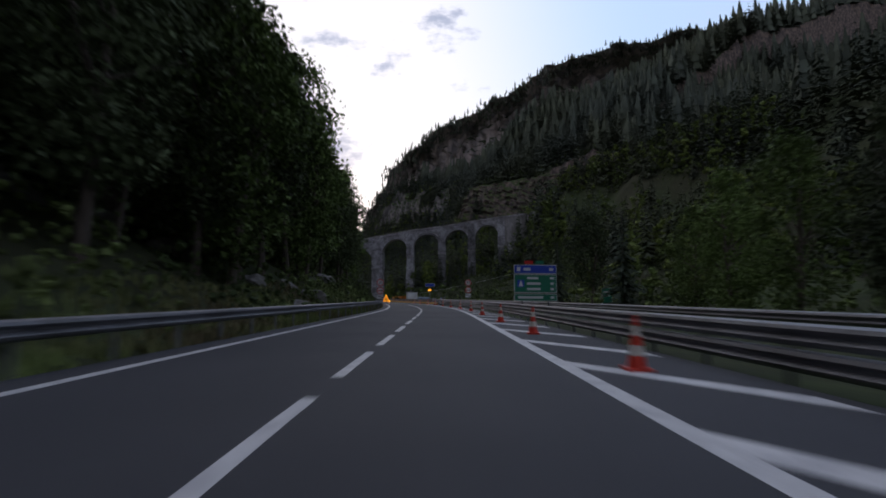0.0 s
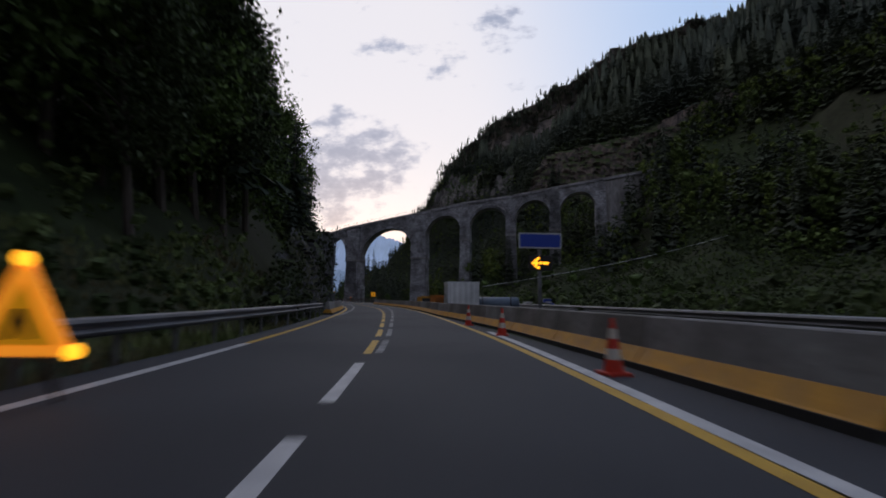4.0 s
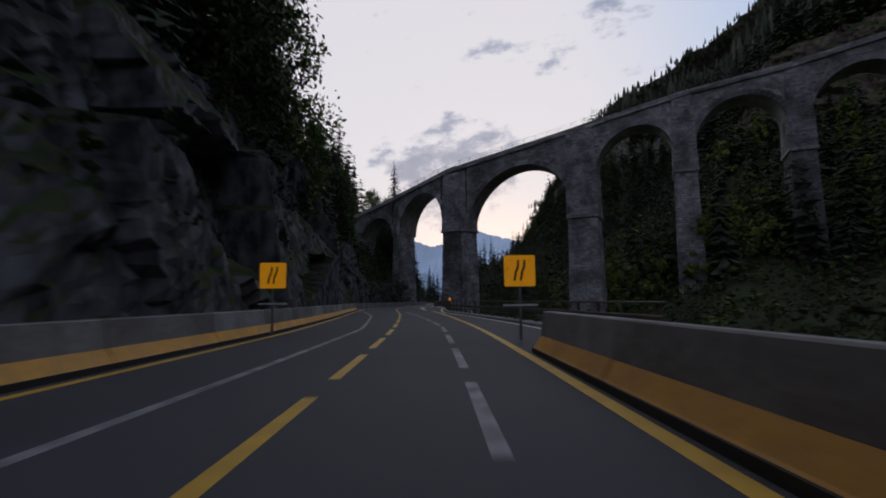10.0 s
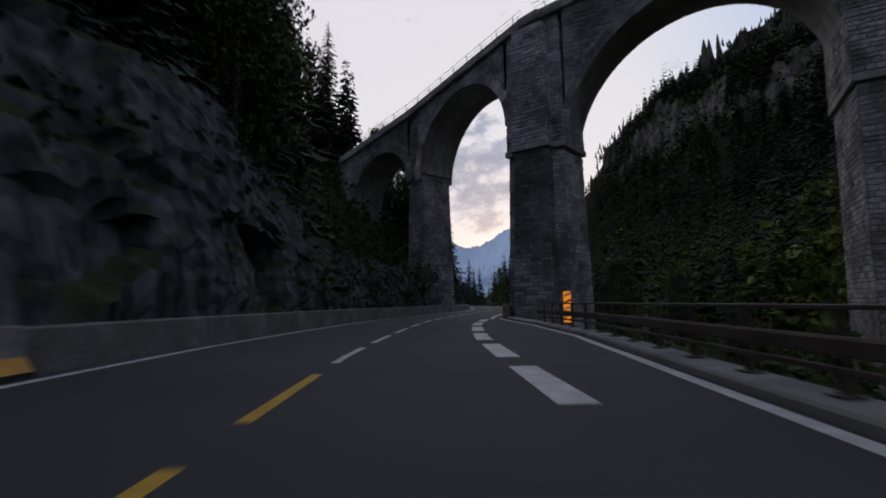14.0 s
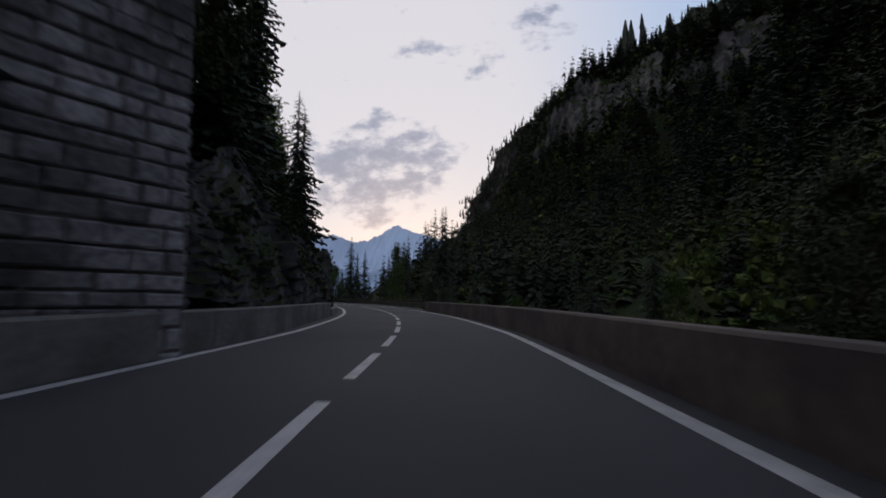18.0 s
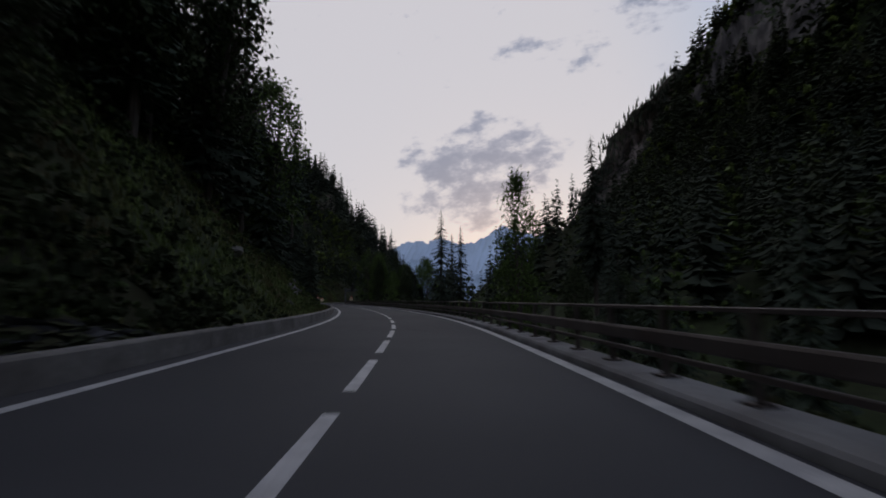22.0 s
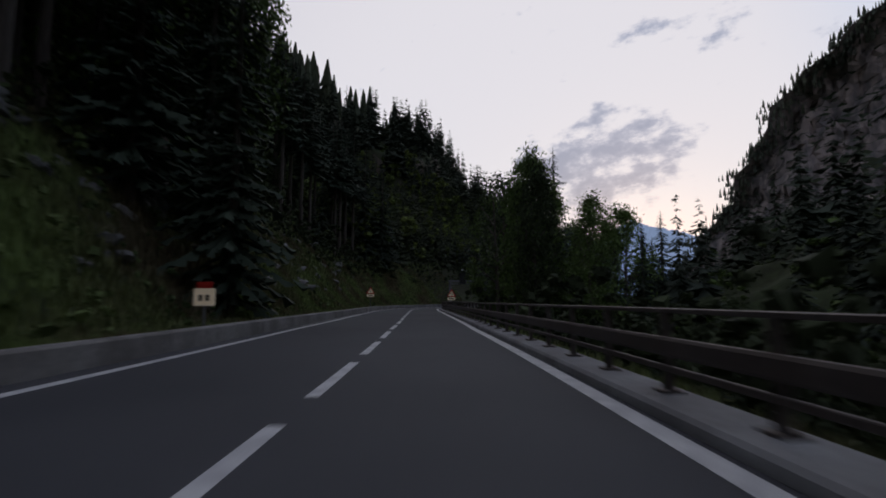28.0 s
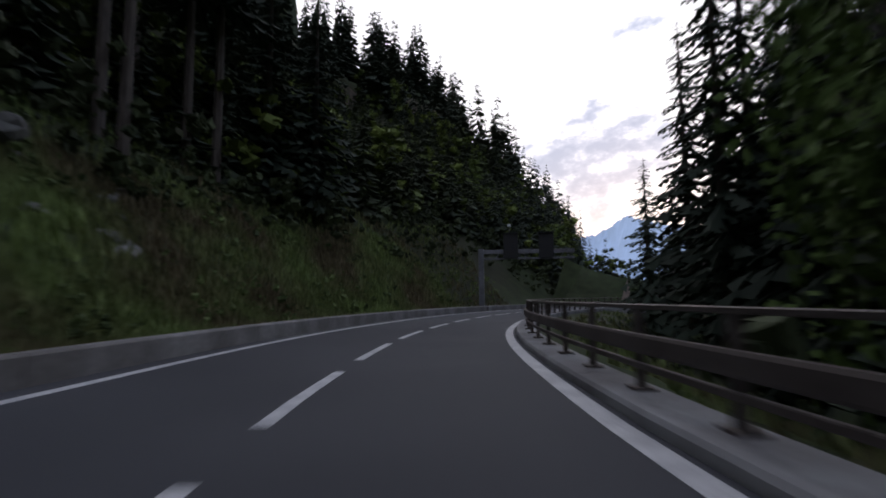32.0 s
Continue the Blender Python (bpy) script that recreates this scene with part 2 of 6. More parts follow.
# spruce needles paled to paint haze over the slopes across the river
needle_hazed = material("haze_paled_needles", (0.085, 0.10, 0.08), 0.85, vary=0.3, grain=0.1, blotch=0.02, second=(0.10, 0.112, 0.075), per_island=0.3, bump=0, gloss=0.12)
leaf = material("broad_leaves", (0.10, 0.15, 0.042), 0.7, vary=0.3, grain=0.6, blotch=0.1, per_island=0.4, per_object=0.25, bump=0, gloss=0.12)
bark = material("bark", (0.11, 0.09, 0.075), 0.95, vary=0.4, grain=7, blotch=0.9, bump=0.6, stretch=(1, 1, 0.2))
# evening haze is put into these blues, with a glow to lift them
blue_haze = material("far_mountain_haze_glow", (0.19, 0.25, 0.37), 1.0, vary=0.15, grain=0.004, blotch=0.001, second=(0.15, 0.20, 0.31), bump=0, emit=0.8)
blue_haze_near = material("mid_mountain_haze_glow", (0.13, 0.18, 0.27), 1.0, vary=0.2, grain=0.006, blotch=0.002, second=(0.10, 0.14, 0.22), bump=0, emit=0.8)
worn_paint = material("worn_road_paint", (0.28, 0.28, 0.29), 0.7, vary=0.3, grain=30, blotch=2, second=(0.12, 0.12, 0.13))
concrete_light = material("pale_concrete", (0.30, 0.30, 0.30), 0.85, vary=0.2, grain=9, blotch=0.8, second=(0.2, 0.19, 0.19))
rubber = material("black_rubber", (0.03, 0.028, 0.027), 0.9, vary=0.3, grain=12)
leaf_dark = material("dark_leaves", (0.064, 0.084, 0.04), 0.75, vary=0.3, grain=0.6, blotch=0.1, per_island=0.4, per_object=0.3, bump=0, gloss=0.12)
bush_leaf = material("bush_leaves", (0.15, 0.195, 0.068), 0.75, vary=0.35, grain=0.5, blotch=0.12, second=(0.055, 0.08, 0.03), per_island=0.4, bump=0, gloss=0.12)
bush_dark = material("shrub_leaves", (0.068, 0.086, 0.04), 0.8, vary=0.35, grain=0.5, blotch=0.12, second=(0.04, 0.05, 0.025), per_island=0.4, bump=0, gloss=0.12)
bush_slope = material("hillside_shrub_leaves", (0.105, 0.145, 0.045), 0.8, vary=0.4, grain=0.4, blotch=0.07, second=(0.055, 0.07, 0.032), per_island=0.45, bump=0, gloss=0.12)
leaf_light = material("light_green_leaves", (0.15, 0.19, 0.045), 0.7, vary=0.35, grain=0.5, blotch=0.06, second=(0.09, 0.125, 0.035), per_island=0.4, bump=0, gloss=0.12)
boulder_mat = material("boulder_stone", (0.22, 0.21, 0.20), 0.9, vary=0.4, grain=2.5, blotch=0.5, second=(0.10, 0.10, 0.09), per_object=0.3, bump=0.8)
green_sign = material("green_sign_sheet", (0.01, 0.16, 0.09), 0.4, vary=0.06, grain=3, blotch=0.5, bump=0)
blue_sign = material("blue_sign_sheet", (0.02, 0.06, 0.40), 0.4, vary=0.06, grain=3, blotch=0.5, bump=0)
white_sheet = material("white_sign_sheet", (0.62, 0.62, 0.62), 0.4, vary=0.05, grain=3, blotch=0.6, bump=0)
red_sheet = material("red_sign_sheet", (0.50, 0.02, 0.015), 0.4, vary=0.06, grain=3, blotch=0.6, bump=0)
black_sheet = material("black_sign_sheet", (0.015, 0.015, 0.016), 0.5, vary=0.1, grain=3, bump=0)
# no lamp in these signs: emission paints the headlights' return
orange_sheet = material("orange_sign_sheet_glow", (0.80, 0.33, 0.01), 0.35, vary=0.05, grain=3, blotch=0.6, bump=0, emit=0.3)
amber_light = material("amber_lamp", (1.0, 0.42, 0.02), 0.4, vary=0.05, grain=3, bump=0, emit=2.0)
# reflective amber sheeting; its emission stands for headlight thrown back
amber_dim = material("amber_sheet_glow", (0.9, 0.28, 0.02), 0.4, vary=0.05, grain=3, bump=0, emit=0.7)
cone_red = material("cone_red", (0.55, 0.04, 0.02), 0.5, vary=0.15, grain=8, blotch=2, bump=0.05)
cone_white = material("cone_white_sleeve", (0.60, 0.56, 0.48), 0.4, vary=0.1, grain=8, blotch=2, bump=0)
white_metal = material("white_painted_metal", (0.78, 0.79, 0.80), 0.5, vary=0.12, grain=2, blotch=0.6, second=(0.62, 0.63, 0.64), bump=0.05)
orange_metal = material("orange_painted_metal", (0.62, 0.20, 0.01), 0.45, vary=0.12, grain=3, blotch=0.8, second=(0.5, 0.15, 0.01), bump=0.05)
yellow_metal = material("yellow_painted_metal", (0.72, 0.34, 0.02), 0.45, vary=0.12, grain=3, blotch=0.8, second=(0.6, 0.27, 0.02), bump=0.05)
tank_metal = material("blue_grey_tank", (0.10, 0.14, 0.19), 0.45, 0.2, vary=0.12, grain=3, blotch=0.8, second=(0.08, 0.11, 0.15), bump=0.05)
dark_metal = material("dark_metal", (0.03, 0.032, 0.036), 0.6, 0.3, vary=0.2, grain=5, bump=0.05)
# faint glow painted on white reflective sheeting, as under headlights
white_glow = material("white_sheet_glow", (0.75, 0.62, 0.46), 0.4, vary=0.05, grain=3, bump=0, emit=0.12)
ring_stone = material("dressed_stone", (0.375, 0.367, 0.385), 0.9, vary=0.5, grain=7, blotch=0.35, second=(0.165, 0.158, 0.162), per_island=0.3, per_object=0.4, bump=1.0, bump_scale=5.0, gloss=0.25)
mortar = material("dark_mortar", (0.19, 0.18, 0.165), 0.95, vary=0.3, grain=5, blotch=0.4, second=(0.12, 0.115, 0.11), bump=0.4)

# ---- helpers of this place ----
def part(name, bm, mat, parent=None, label="", smooth=False):
    """Link a bmesh as one mesh object under a thing or a part."""
    me = bpy.data.meshes.new(name)
    bm.to_mesh(me)
    bm.free()
    return link_mesh(name, me, mat, parent, label, smooth)


def link_mesh(name, me, mat, parent=None, label="", smooth=False):
    if mat is not None and not me.materials:
        me.materials.append(mat)
    if smooth:
        me.shade_smooth()
    ob = new(name, me)
    if parent is not None:
        ob.parent = parent
    if label:
        ob["label"] = label
    return ob


def raw_mesh(name, verts, faces, mat):
    me = bpy.data.meshes.new(name)
    me.from_pydata([tuple(v) for v in verts], [], [tuple(f) for f in faces])
    me.update()
    me.materials.append(mat)
    return me


def array_mesh(name, verts, quads, mat):
    """A mesh from numpy arrays: verts n x 3, faces m x 3 or m x 4."""
    me = bpy.data.meshes.new(name)
    k = quads.shape[1]
    me.vertices.add(len(verts))
    me.vertices.foreach_set("co", np.ascontiguousarray(verts, dtype=np.float32).ravel())
    me.loops.add(len(quads) * k)
    me.loops.foreach_set("vertex_index", np.ascontiguousarray(quads, dtype=np.int32).ravel())
    me.polygons.add(len(quads))
    me.polygons.foreach_set("loop_start", np.arange(0, len(quads) * k, k, dtype=np.int32))
    me.update(calc_edges=True)
    me.validate()
    me.shade_flat()
    me.materials.append(mat)
    return me


def empty_thing(name, m=None):
    ob = new(name)
    ob.empty_display_size = 0.3
    if m is not None:
        ob.matrix_basis = m
    return ob


def box_bm(sx, sy, sz, bevel=0.0, at=(0, 0, 0), bm=None):
    bm = bm or bmesh.new()
    got = bmesh.ops.create_cube(bm, size=1.0)["verts"]
    for v in got:
        v.co = Vector((v.co.x * sx + at[0], v.co.y * sy + at[1], v.co.z * sz + at[2]))
    if bevel:
        es = {e for v in got for e in v.link_edges}
        bmesh.ops.bevel(bm, geom=list(es), offset=bevel, segments=2, affect="EDGES", profile=0.7)
    return bm


def tube_bm(r1, r2, h, n=10, at=(0, 0, 0), bm=None):
    bm = bm or bmesh.new()
    bmesh.ops.create_cone(bm, cap_ends=True, segments=n, radius1=r1, radius2=r2, depth=h,
                          matrix=Matrix.Translation((at[0], at[1], at[2] + h / 2)))
    return bm


# ---- the road's line: the driving lane, a point every 15 m ----
ROAD = [(1.3, -70.0), (1.0, -55.0), (0.7, -40.0), (0.4, -25.0), (0.2, -10.0), (-0.1, 5.0), (-0.4, 20.0), (-0.8, 35.0), (-1.7, 50.0), (-3.3, 64.9), (-5.6, 79.7), (-8.8, 94.3), (-12.5, 108.9), (-16.8, 123.3), (-21.7, 137.4), (-27.1, 151.4), (-32.9, 165.3), (-39.1, 178.9), (-45.6, 192.4), (-51.9, 206.1), (-57.2, 220.1), (-61.1, 234.6), (-64.6, 249.1), (-69.0, 263.5), (-74.7, 277.3), (-81.4, 290.7), (-88.8, 303.8), (-97.1, 316.3), (-105.9, 328.4), (-115.1, 340.3), (-124.5, 352.0), (-134.2, 363.4), (-144.1, 374.6), (-153.8, 386.1), (-161.9, 398.7), (-166.9, 412.8), (-168.5, 427.7), (-166.8, 442.6), (-163.8, 457.3), (-161.6, 472.1), (-162.1, 487.1), (-165.3, 501.7)]
_pts = np.array(ROAD)
_fine = []
for i in range(1, len(_pts) - 2):
    a, b, c, d = _pts[i - 1:i + 3]
    for u in np.arange(0, 1, 1 / 15):
        _fine.append(0.5 * (2 * b + (c - a) * u + (2 * a - 5 * b + 4 * c - d) * u * u + (3 * b - a - 3 * c + d) * u ** 3))
LINE = np.array(_fine)
LINE_S = np.concatenate([[0], np.cumsum(np.linalg.norm(np.diff(LINE, axis=0), axis=1))]) - 55.0
S_END = float(LINE_S[-1]) - 2
TANGENT = np.gradient(LINE, axis=0)
TANGENT /= np.linalg.norm(TANGENT, axis=1)[:, None]


def along(s, o=0.0, z=0.0):
    """The place s metres down the road and o metres to its right."""
    s, o, z = np.broadcast_arrays(np.asarray(s, float), np.asarray(o, float), np.asarray(z, float))
    x, y = np.interp(s, LINE_S, LINE[:, 0]), np.interp(s, LINE_S, LINE[:, 1])
    tx, ty = np.interp(s, LINE_S, TANGENT[:, 0]), np.interp(s, LINE_S, TANGENT[:, 1])
    return np.stack([x + ty * o, y - tx * o, z], -1)


def turn_at(s):
    t = [float(np.interp(s, LINE_S, TANGENT[:, k])) for k in (0, 1)]
    return math.degrees(math.atan2(-t[0], t[1]))


def table(*pairs):
    a = np.array(pairs, float)
    return lambda s: np.interp(s, a[:, 0], a[:, 1])


LEFT_LINE = table((-60, -4.7), (0, -4.7), (42, -3.9), (90, -3.85), (118, -4.1), (144, -4.8), (168, -4.85), (194, -5.7),
                  (212, -6.1), (224, -5.7), (239, -4.7), (261, -3.9), (285, -4.05), (311, -4.0), (351, -4.5), (391, -5.0),
                  (417, -4.7), (431, -4.8), (445, -5.2), (465, -6.2), (540, -6.4))
MID_LINE = table((-60, -1.3), (4, -1.3), (42, -0.7), (90, -1.03), (117, -1.0), (143, -1.33), (167, -1.28), (192, -1.43),
                 (209, -1.88), (232, -1.6), (239, -1.2), (262, -0.8), (286, -0.9), (311, -0.72), (350, -1.24), (390, -1.42),
                 (417, -1.16), (424, -1.3), (430, -1.7), (445, -2.3), (465, -3.2), (540, -3.4))
RIGHT_LINE = table((-60, 2.0), (4, 2.03), (42, 2.55), (90, 2.1), (117, 1.94), (142, 1.7), (167, 1.9), (192, 1.85), (215, 1.9),
                   (238, 2.0), (261, 2.7), (284, 2.3), (310, 2.45), (350, 2.06), (390, 1.65), (416, 1.87), (423, 1.75), (429, 1.3), (441, 0.7), (465, -0.3), (540, -0.4))
EDGE_RIGHT = table((-60, 4.4), (30, 4.4), (60, 3.9), (78, 3.3), (90, 2.7), (150, 2.2), (162, 4.6), (180, 4.0), (192, 3.1),
                   (209, 4.3), (216, 4.6), (224, 4.0), (234, 2.8), (250, 2.8), (261, 3.2), (300, 2.9), (390, 2.2), (420, 2.3), (430, 2.0), (441, 1.4), (465, 0.4), (540, 0.3))


def strip_mesh(name, s0, s1, rails, mat, step=1.0):
    """A ribbon along the road through rails, each a pair of offset and height, numbers or functions of s."""
    ss = np.linspace(s0, s1, max(2, int(round((s1 - s0) / step)) + 1))
    cols = []
    for o, z in rails:
        oo = o(ss) if callable(o) else np.full(ss.shape, float(o))
        zz = z(ss) if callable(z) else np.full(ss.shape, float(z))
        cols.append(along(ss, oo, zz))
    v = np.stack(cols, 1).reshape(-1, 3)
    n, k = len(ss), len(rails)
    i = np.arange(n - 1)[:, None] * k + np.arange(k - 1)[None, :]
    f = np.stack([i, i + 1, i + 1 + k, i + k], -1).reshape(-1, 4)
    return array_mesh(name, v, f, mat)


def plus(fn, d):
    return lambda s: fn(s) + (d(s) if callable(d) else d)

# ---- ground: valley floor, slopes and massif ----
def fbm(x, y, scale, octaves=4, seed=0):
    """Layered waves with turned axes: rough ground."""
    out, amp, k = np.zeros_like(x, dtype=float), 1.0, 1.0 / scale
    rng = np.random.RandomState(7 + seed)
    for _ in range(octaves):
        for _ in range(3):
            a, p = rng.uniform(0, 6.28), rng.uniform(0, 6.28)
            out = out + amp / 3 * np.sin((x * math.cos(a) + y * math.sin(a)) * k * 6.28 * rng.uniform(0.7, 1.3) + p)
        amp, k = amp * 0.5, k * 2.1
    return out


# the valley goes on past the last bend, to the north-west
VALLEY = np.vstack([LINE[LINE_S < 470][::3], [(-172, 455), (-176, 480), (-179, 510), (-184, 550), (-193, 600), (-207, 650), (-224, 700), (-245, 760), (-270, 830),
                                (-310, 940), (-370, 1100), (-450, 1300), (-560, 1600), (-700, 2000), (-1000, 2900), (-1400, 4100)]])
VALLEY_S = np.concatenate([[0], np.cumsum(np.linalg.norm(np.diff(VALLEY, axis=0), axis=1))]) - 55.0
VALLEY_T = np.gradient(VALLEY, axis=0)
VALLEY_T /= np.linalg.norm(VALLEY_T, axis=1)[:, None]


def road_coords(x, y):
    """For arrays of places: how far down the valley's line, and how far to its right."""
    best = np.full(x.shape, 1e12)
    idx = np.zeros(x.shape, int)
    for i, p in enumerate(VALLEY):
        d = (x - p[0]) ** 2 + (y - p[1]) ** 2
        m = d < best
        best[m], idx[m] = d[m], i
    p, t = VALLEY[idx], VALLEY_T[idx]
    qx, qy = x - p[..., 0], y - p[..., 1]
    side = qx * t[..., 1] - qy * t[..., 0]
    near = np.abs(side) > 0.5 * np.sqrt(best)
    return VALLEY_S[idx] + np.clip(qx * t[..., 0] + qy * t[..., 1], -8, 8), np.where(near & (best < 900), side, np.sign(side) * np.sqrt(best))


LEFT_RISE = table((0, -0.2), (1, 0.2), (3, 2.9), (7, 8), (12, 13), (20, 20.5), (40, 37), (80, 63), (125, 88), (175, 114), (300, 175), (600, 280), (1500, 360))
LEFT_CUT = table((0, -0.2), (0.8, 0.3), (2.5, 4.5), (5, 9.5), (8, 13), (14, 18), (25, 28), (40, 40), (80, 62), (125, 80), (175, 102), (300, 175), (600, 280), (1500, 360))
CUT_HERE = table((-80, 0), (88, 0), (112, 0.75), (190, 1.2), (212, 1.1), (226, 0.1), (246, 0.1), (262, 0.5), (305, 0.0), (900, 0))
LEFT_STEEP = table((-80, 0.45), (60, 0.5), (95, 0.8), (120, 1.05), (212, 1.1), (226, 0.6), (246, 0.6), (264, 1.0), (300, 1.0), (370, 0.9), (430, 0.9), (445, 0.7), (497, 0.7), (520, 1.1), (545, 1.2), (800, 1.1))
RIGHT_RISE = table((0, -0.3), (5, -2), (14, -4.5), (26, -4), (42, 3), (70, 10), (82, 20), (97, 36), (115, 66), (160, 105), (260, 205), (400, 270), (700, 340), (1500, 400))
RIGHT_STEEP = table((-80, 0.76), (110, 0.8), (170, 1.0), (300, 1.0), (360, 1.25), (420, 1.45), (900, 1.5))
RIGHT_FAR = table((-80, 0.5), (150, 0.55), (210, 0.75), (260, 0.85), (300, 0.85), (420, 0.75), (900, 0.72))
RIGHT_FLAT = table((-80, 30), (60, 26), (120, 22), (150, 10), (180, 2), (230, 0), (540, 0))
WIDE = table((-80, 0), (520, 0), (700, 60), (1000, 220), (1600, 500), (4000, 1500))


def ledge_coords(x, y):
    """Along the railway ledge above the viaduct's eastern end, and how far below its edge."""
    return (x - 15) * 0.798 - (y - 318) * 0.602, -(x - 15) * 0.602 - (y - 318) * 0.798


def ground_height(x, y):
    s, o = road_coords(x, y)
    left, right = LEFT_LINE(s) - 2.3 - 1.0 * np.minimum(CUT_HERE(s), 1), EDGE_RIGHT(s) + 1.0
    dl, dr = left - o - WIDE(s), o - right - WIDE(s)
    away_l = np.maximum(dl, 0)
    cut = CUT_HERE(s) * np.clip(1.6 - away_l / 60, 0, 1)
    rise = LEFT_RISE(away_l) * np.interp(away_l, [0, 40, 90], [1, 1, 0]) * LEFT_STEEP(s) + LEFT_RISE(away_l) * np.interp(away_l, [0, 40, 90], [0, 0, 1])
    z = np.where(dl > 0, rise * (1 - np.minimum(cut, 1)) + LEFT_CUT(away_l) * cut, 0.0)
    flat = RIGHT_FLAT(s)
    zr = np.where(dr < flat, -0.3 - 0.03 * np.maximum(dr, 0), RIGHT_RISE(np.maximum(dr, 0)) * np.where(dr > 30, RIGHT_STEEP(s) + (RIGHT_FAR(s) - RIGHT_STEEP(s)) * np.clip((dr - 95) / 110, 0, 1), 1.0))
    z = np.where(dr > 0, zr, z)
    away = np.maximum(np.maximum(dl, dr - flat), 0)
    z = z + fbm(x, y, 70) * np.clip(away / 60, 0, 1) * 7 + fbm(x, y, 13, 3, 3) * np.clip(away / 12, 0, 1) * 0.9
    # a wooded spur at the viaduct's eastern end
    z = z + np.where(dr > 60, 32 * np.exp(-((x - 88) / 42) ** 2 - ((y - 398) / 60) ** 2), 0)
    z = z + np.where(dl > 45, 10 * np.exp(-((x + 245) / 45) ** 2 - ((y - 492) / 45) ** 2), 0)
    z = z + 17 * np.exp(-((x - 45) / 14) ** 2 - ((y - 213) / 16) ** 2)
    # the ledge: a steep face cut into the mountainside, a terrace above it
    u, q = ledge_coords(x, y)
    here = np.interp(u, [-24, 6, 112, 150], [0, 1, 1, 0]) * np.interp(q, [-75, -60, 20, 46], [0, 1, 1, 0])
    face = np.where(q < 0, np.maximum(z, 74 - 0.2 * q), np.interp(q, [0, 2, 5, 13, 20, 34], [74, 70, 65, 47, 42, 40]))
    z = z + here * (face - z)
    return np.where(np.maximum(dl, dr) <= 0, -0.12, z)


def sheet(name, gx, gy, height, mat):
    xx, yy = np.meshgrid(gx, gy, indexing="ij")
    v = np.stack([xx, yy, height(xx, yy)], -1).reshape(-1, 3)
    n, k = len(gx), len(gy)
    i = np.arange(n - 1)[:, None] * k + np.arange(k - 1)[None, :]
    f = np.stack([i, i + k, i + k + 1, i + 1], -1).reshape(-1, 4)
    me = array_mesh(name, v, f, mat)
    me.shade_smooth()
    return link_mesh(name, me, None)


ground = sheet("ground", np.concatenate([np.arange(-4200, -460, 260), np.arange(-460, -240, 8), np.arange(-240, -185, 2.5), np.arange(-185, -90, 1.0), np.arange(-90, 110, 2.5), np.arange(110, 420, 7), np.arange(420, 4001, 260)]),
               np.concatenate([np.arange(-1500, -160, 150), np.arange(-160, -40, 10), np.arange(-40, 300, 2.5), np.arange(300, 430, 1.0), np.arange(430, 520, 2.5), np.arange(520, 900, 9), np.arange(900, 4700, 230)]), ground_height, hillside)
tagged(ground, "steep wooded valley sides with dark soil and rock", "ground", kind="structure")

# the great cliff beyond, and its crest: x, y, height
CREST = np.array([(-560, 1800, -20), (-400, 1770, 95), (-235, 1740, 315), (-100, 1700, 500), (0, 1700, 575), (100, 1700, 615), (312, 1690, 725), (430, 1690, 800), (620, 1650, 850), (1000, 1500, 820), (1500, 1300, 720), (2200, 900, 540)], float)


def build_massif():
    n, k = 240, 90
    u = np.linspace(0, 1, n)
    d = np.concatenate([[0], np.cumsum(np.linalg.norm(np.diff(CREST[:, :2], axis=0), axis=1))])
    d /= d[-1]
    c = np.stack([np.interp(u ** 1.5, d, CREST[:, j]) for j in range(3)], -1)
    rng = np.random.RandomState(4)
    c[:, 2] += np.convolve(rng.normal(0, 18, n + 8), np.ones(7) / 7, "same")[4:-4]
    v = np.zeros((n, k, 3))
    w = np.linspace(0, 1, k)
    fall = np.interp(w, [0, 0.12, 0.5, 0.62, 1.0], [1.0, 0.97, 0.42, 0.33, -0.08])
    out = np.interp(w, [0, 0.12, 0.5, 0.62, 1.0], [0.16, 0.0, 0.16, 0.3, 1.0])
    way = np.array([-0.35, -0.94])
    for i in range(n):
        hgt = max(c[i, 2], 20)
        v[i, :, 0] = c[i, 0] + way[0] * out * hgt * 1.1
        v[i, :, 1] = c[i, 1] + way[1] * out * hgt * 1.1
        v[i, :, 2] = c[i, 2] * fall
    v[:, 0, :2] -= way * 200
    nx = fbm(v[..., 0] * 1.0, v[..., 2] * 0.6, 160, 5, 9) * 26
    v[:, 1:, 1] += nx[:, 1:]
    v[:, 1:, 0] += fbm(v[..., 0], v[..., 2], 110, 4, 21)[:, 1:] * 14
    # gullies and broken blocks
    gully = -np.abs(fbm(v[..., 0] * 1.0, v[..., 2] * 0.35, 55, 4, 31)) * 26
    v[:, 3:, 1] -= gully[:, 3:]
    v[:, 3:, 2] += rng.normal(0, 3.5, (n, k - 3))
    i = np.arange(n - 1)[:, None] * k + np.arange(k - 1)[None, :]
    f = np.stack([i, i + 1, i + k + 1, i + k], -1).reshape(-1, 4)
    me = array_mesh("mountain", v.reshape(-1, 3), f, massif_mat)
    ob = link_mesh("mountain", me, None)
    tagged(ob, "high rocky cliff with forest on its crest and ledges", "mountain", kind="structure")
    return v


MASSIF = build_massif()


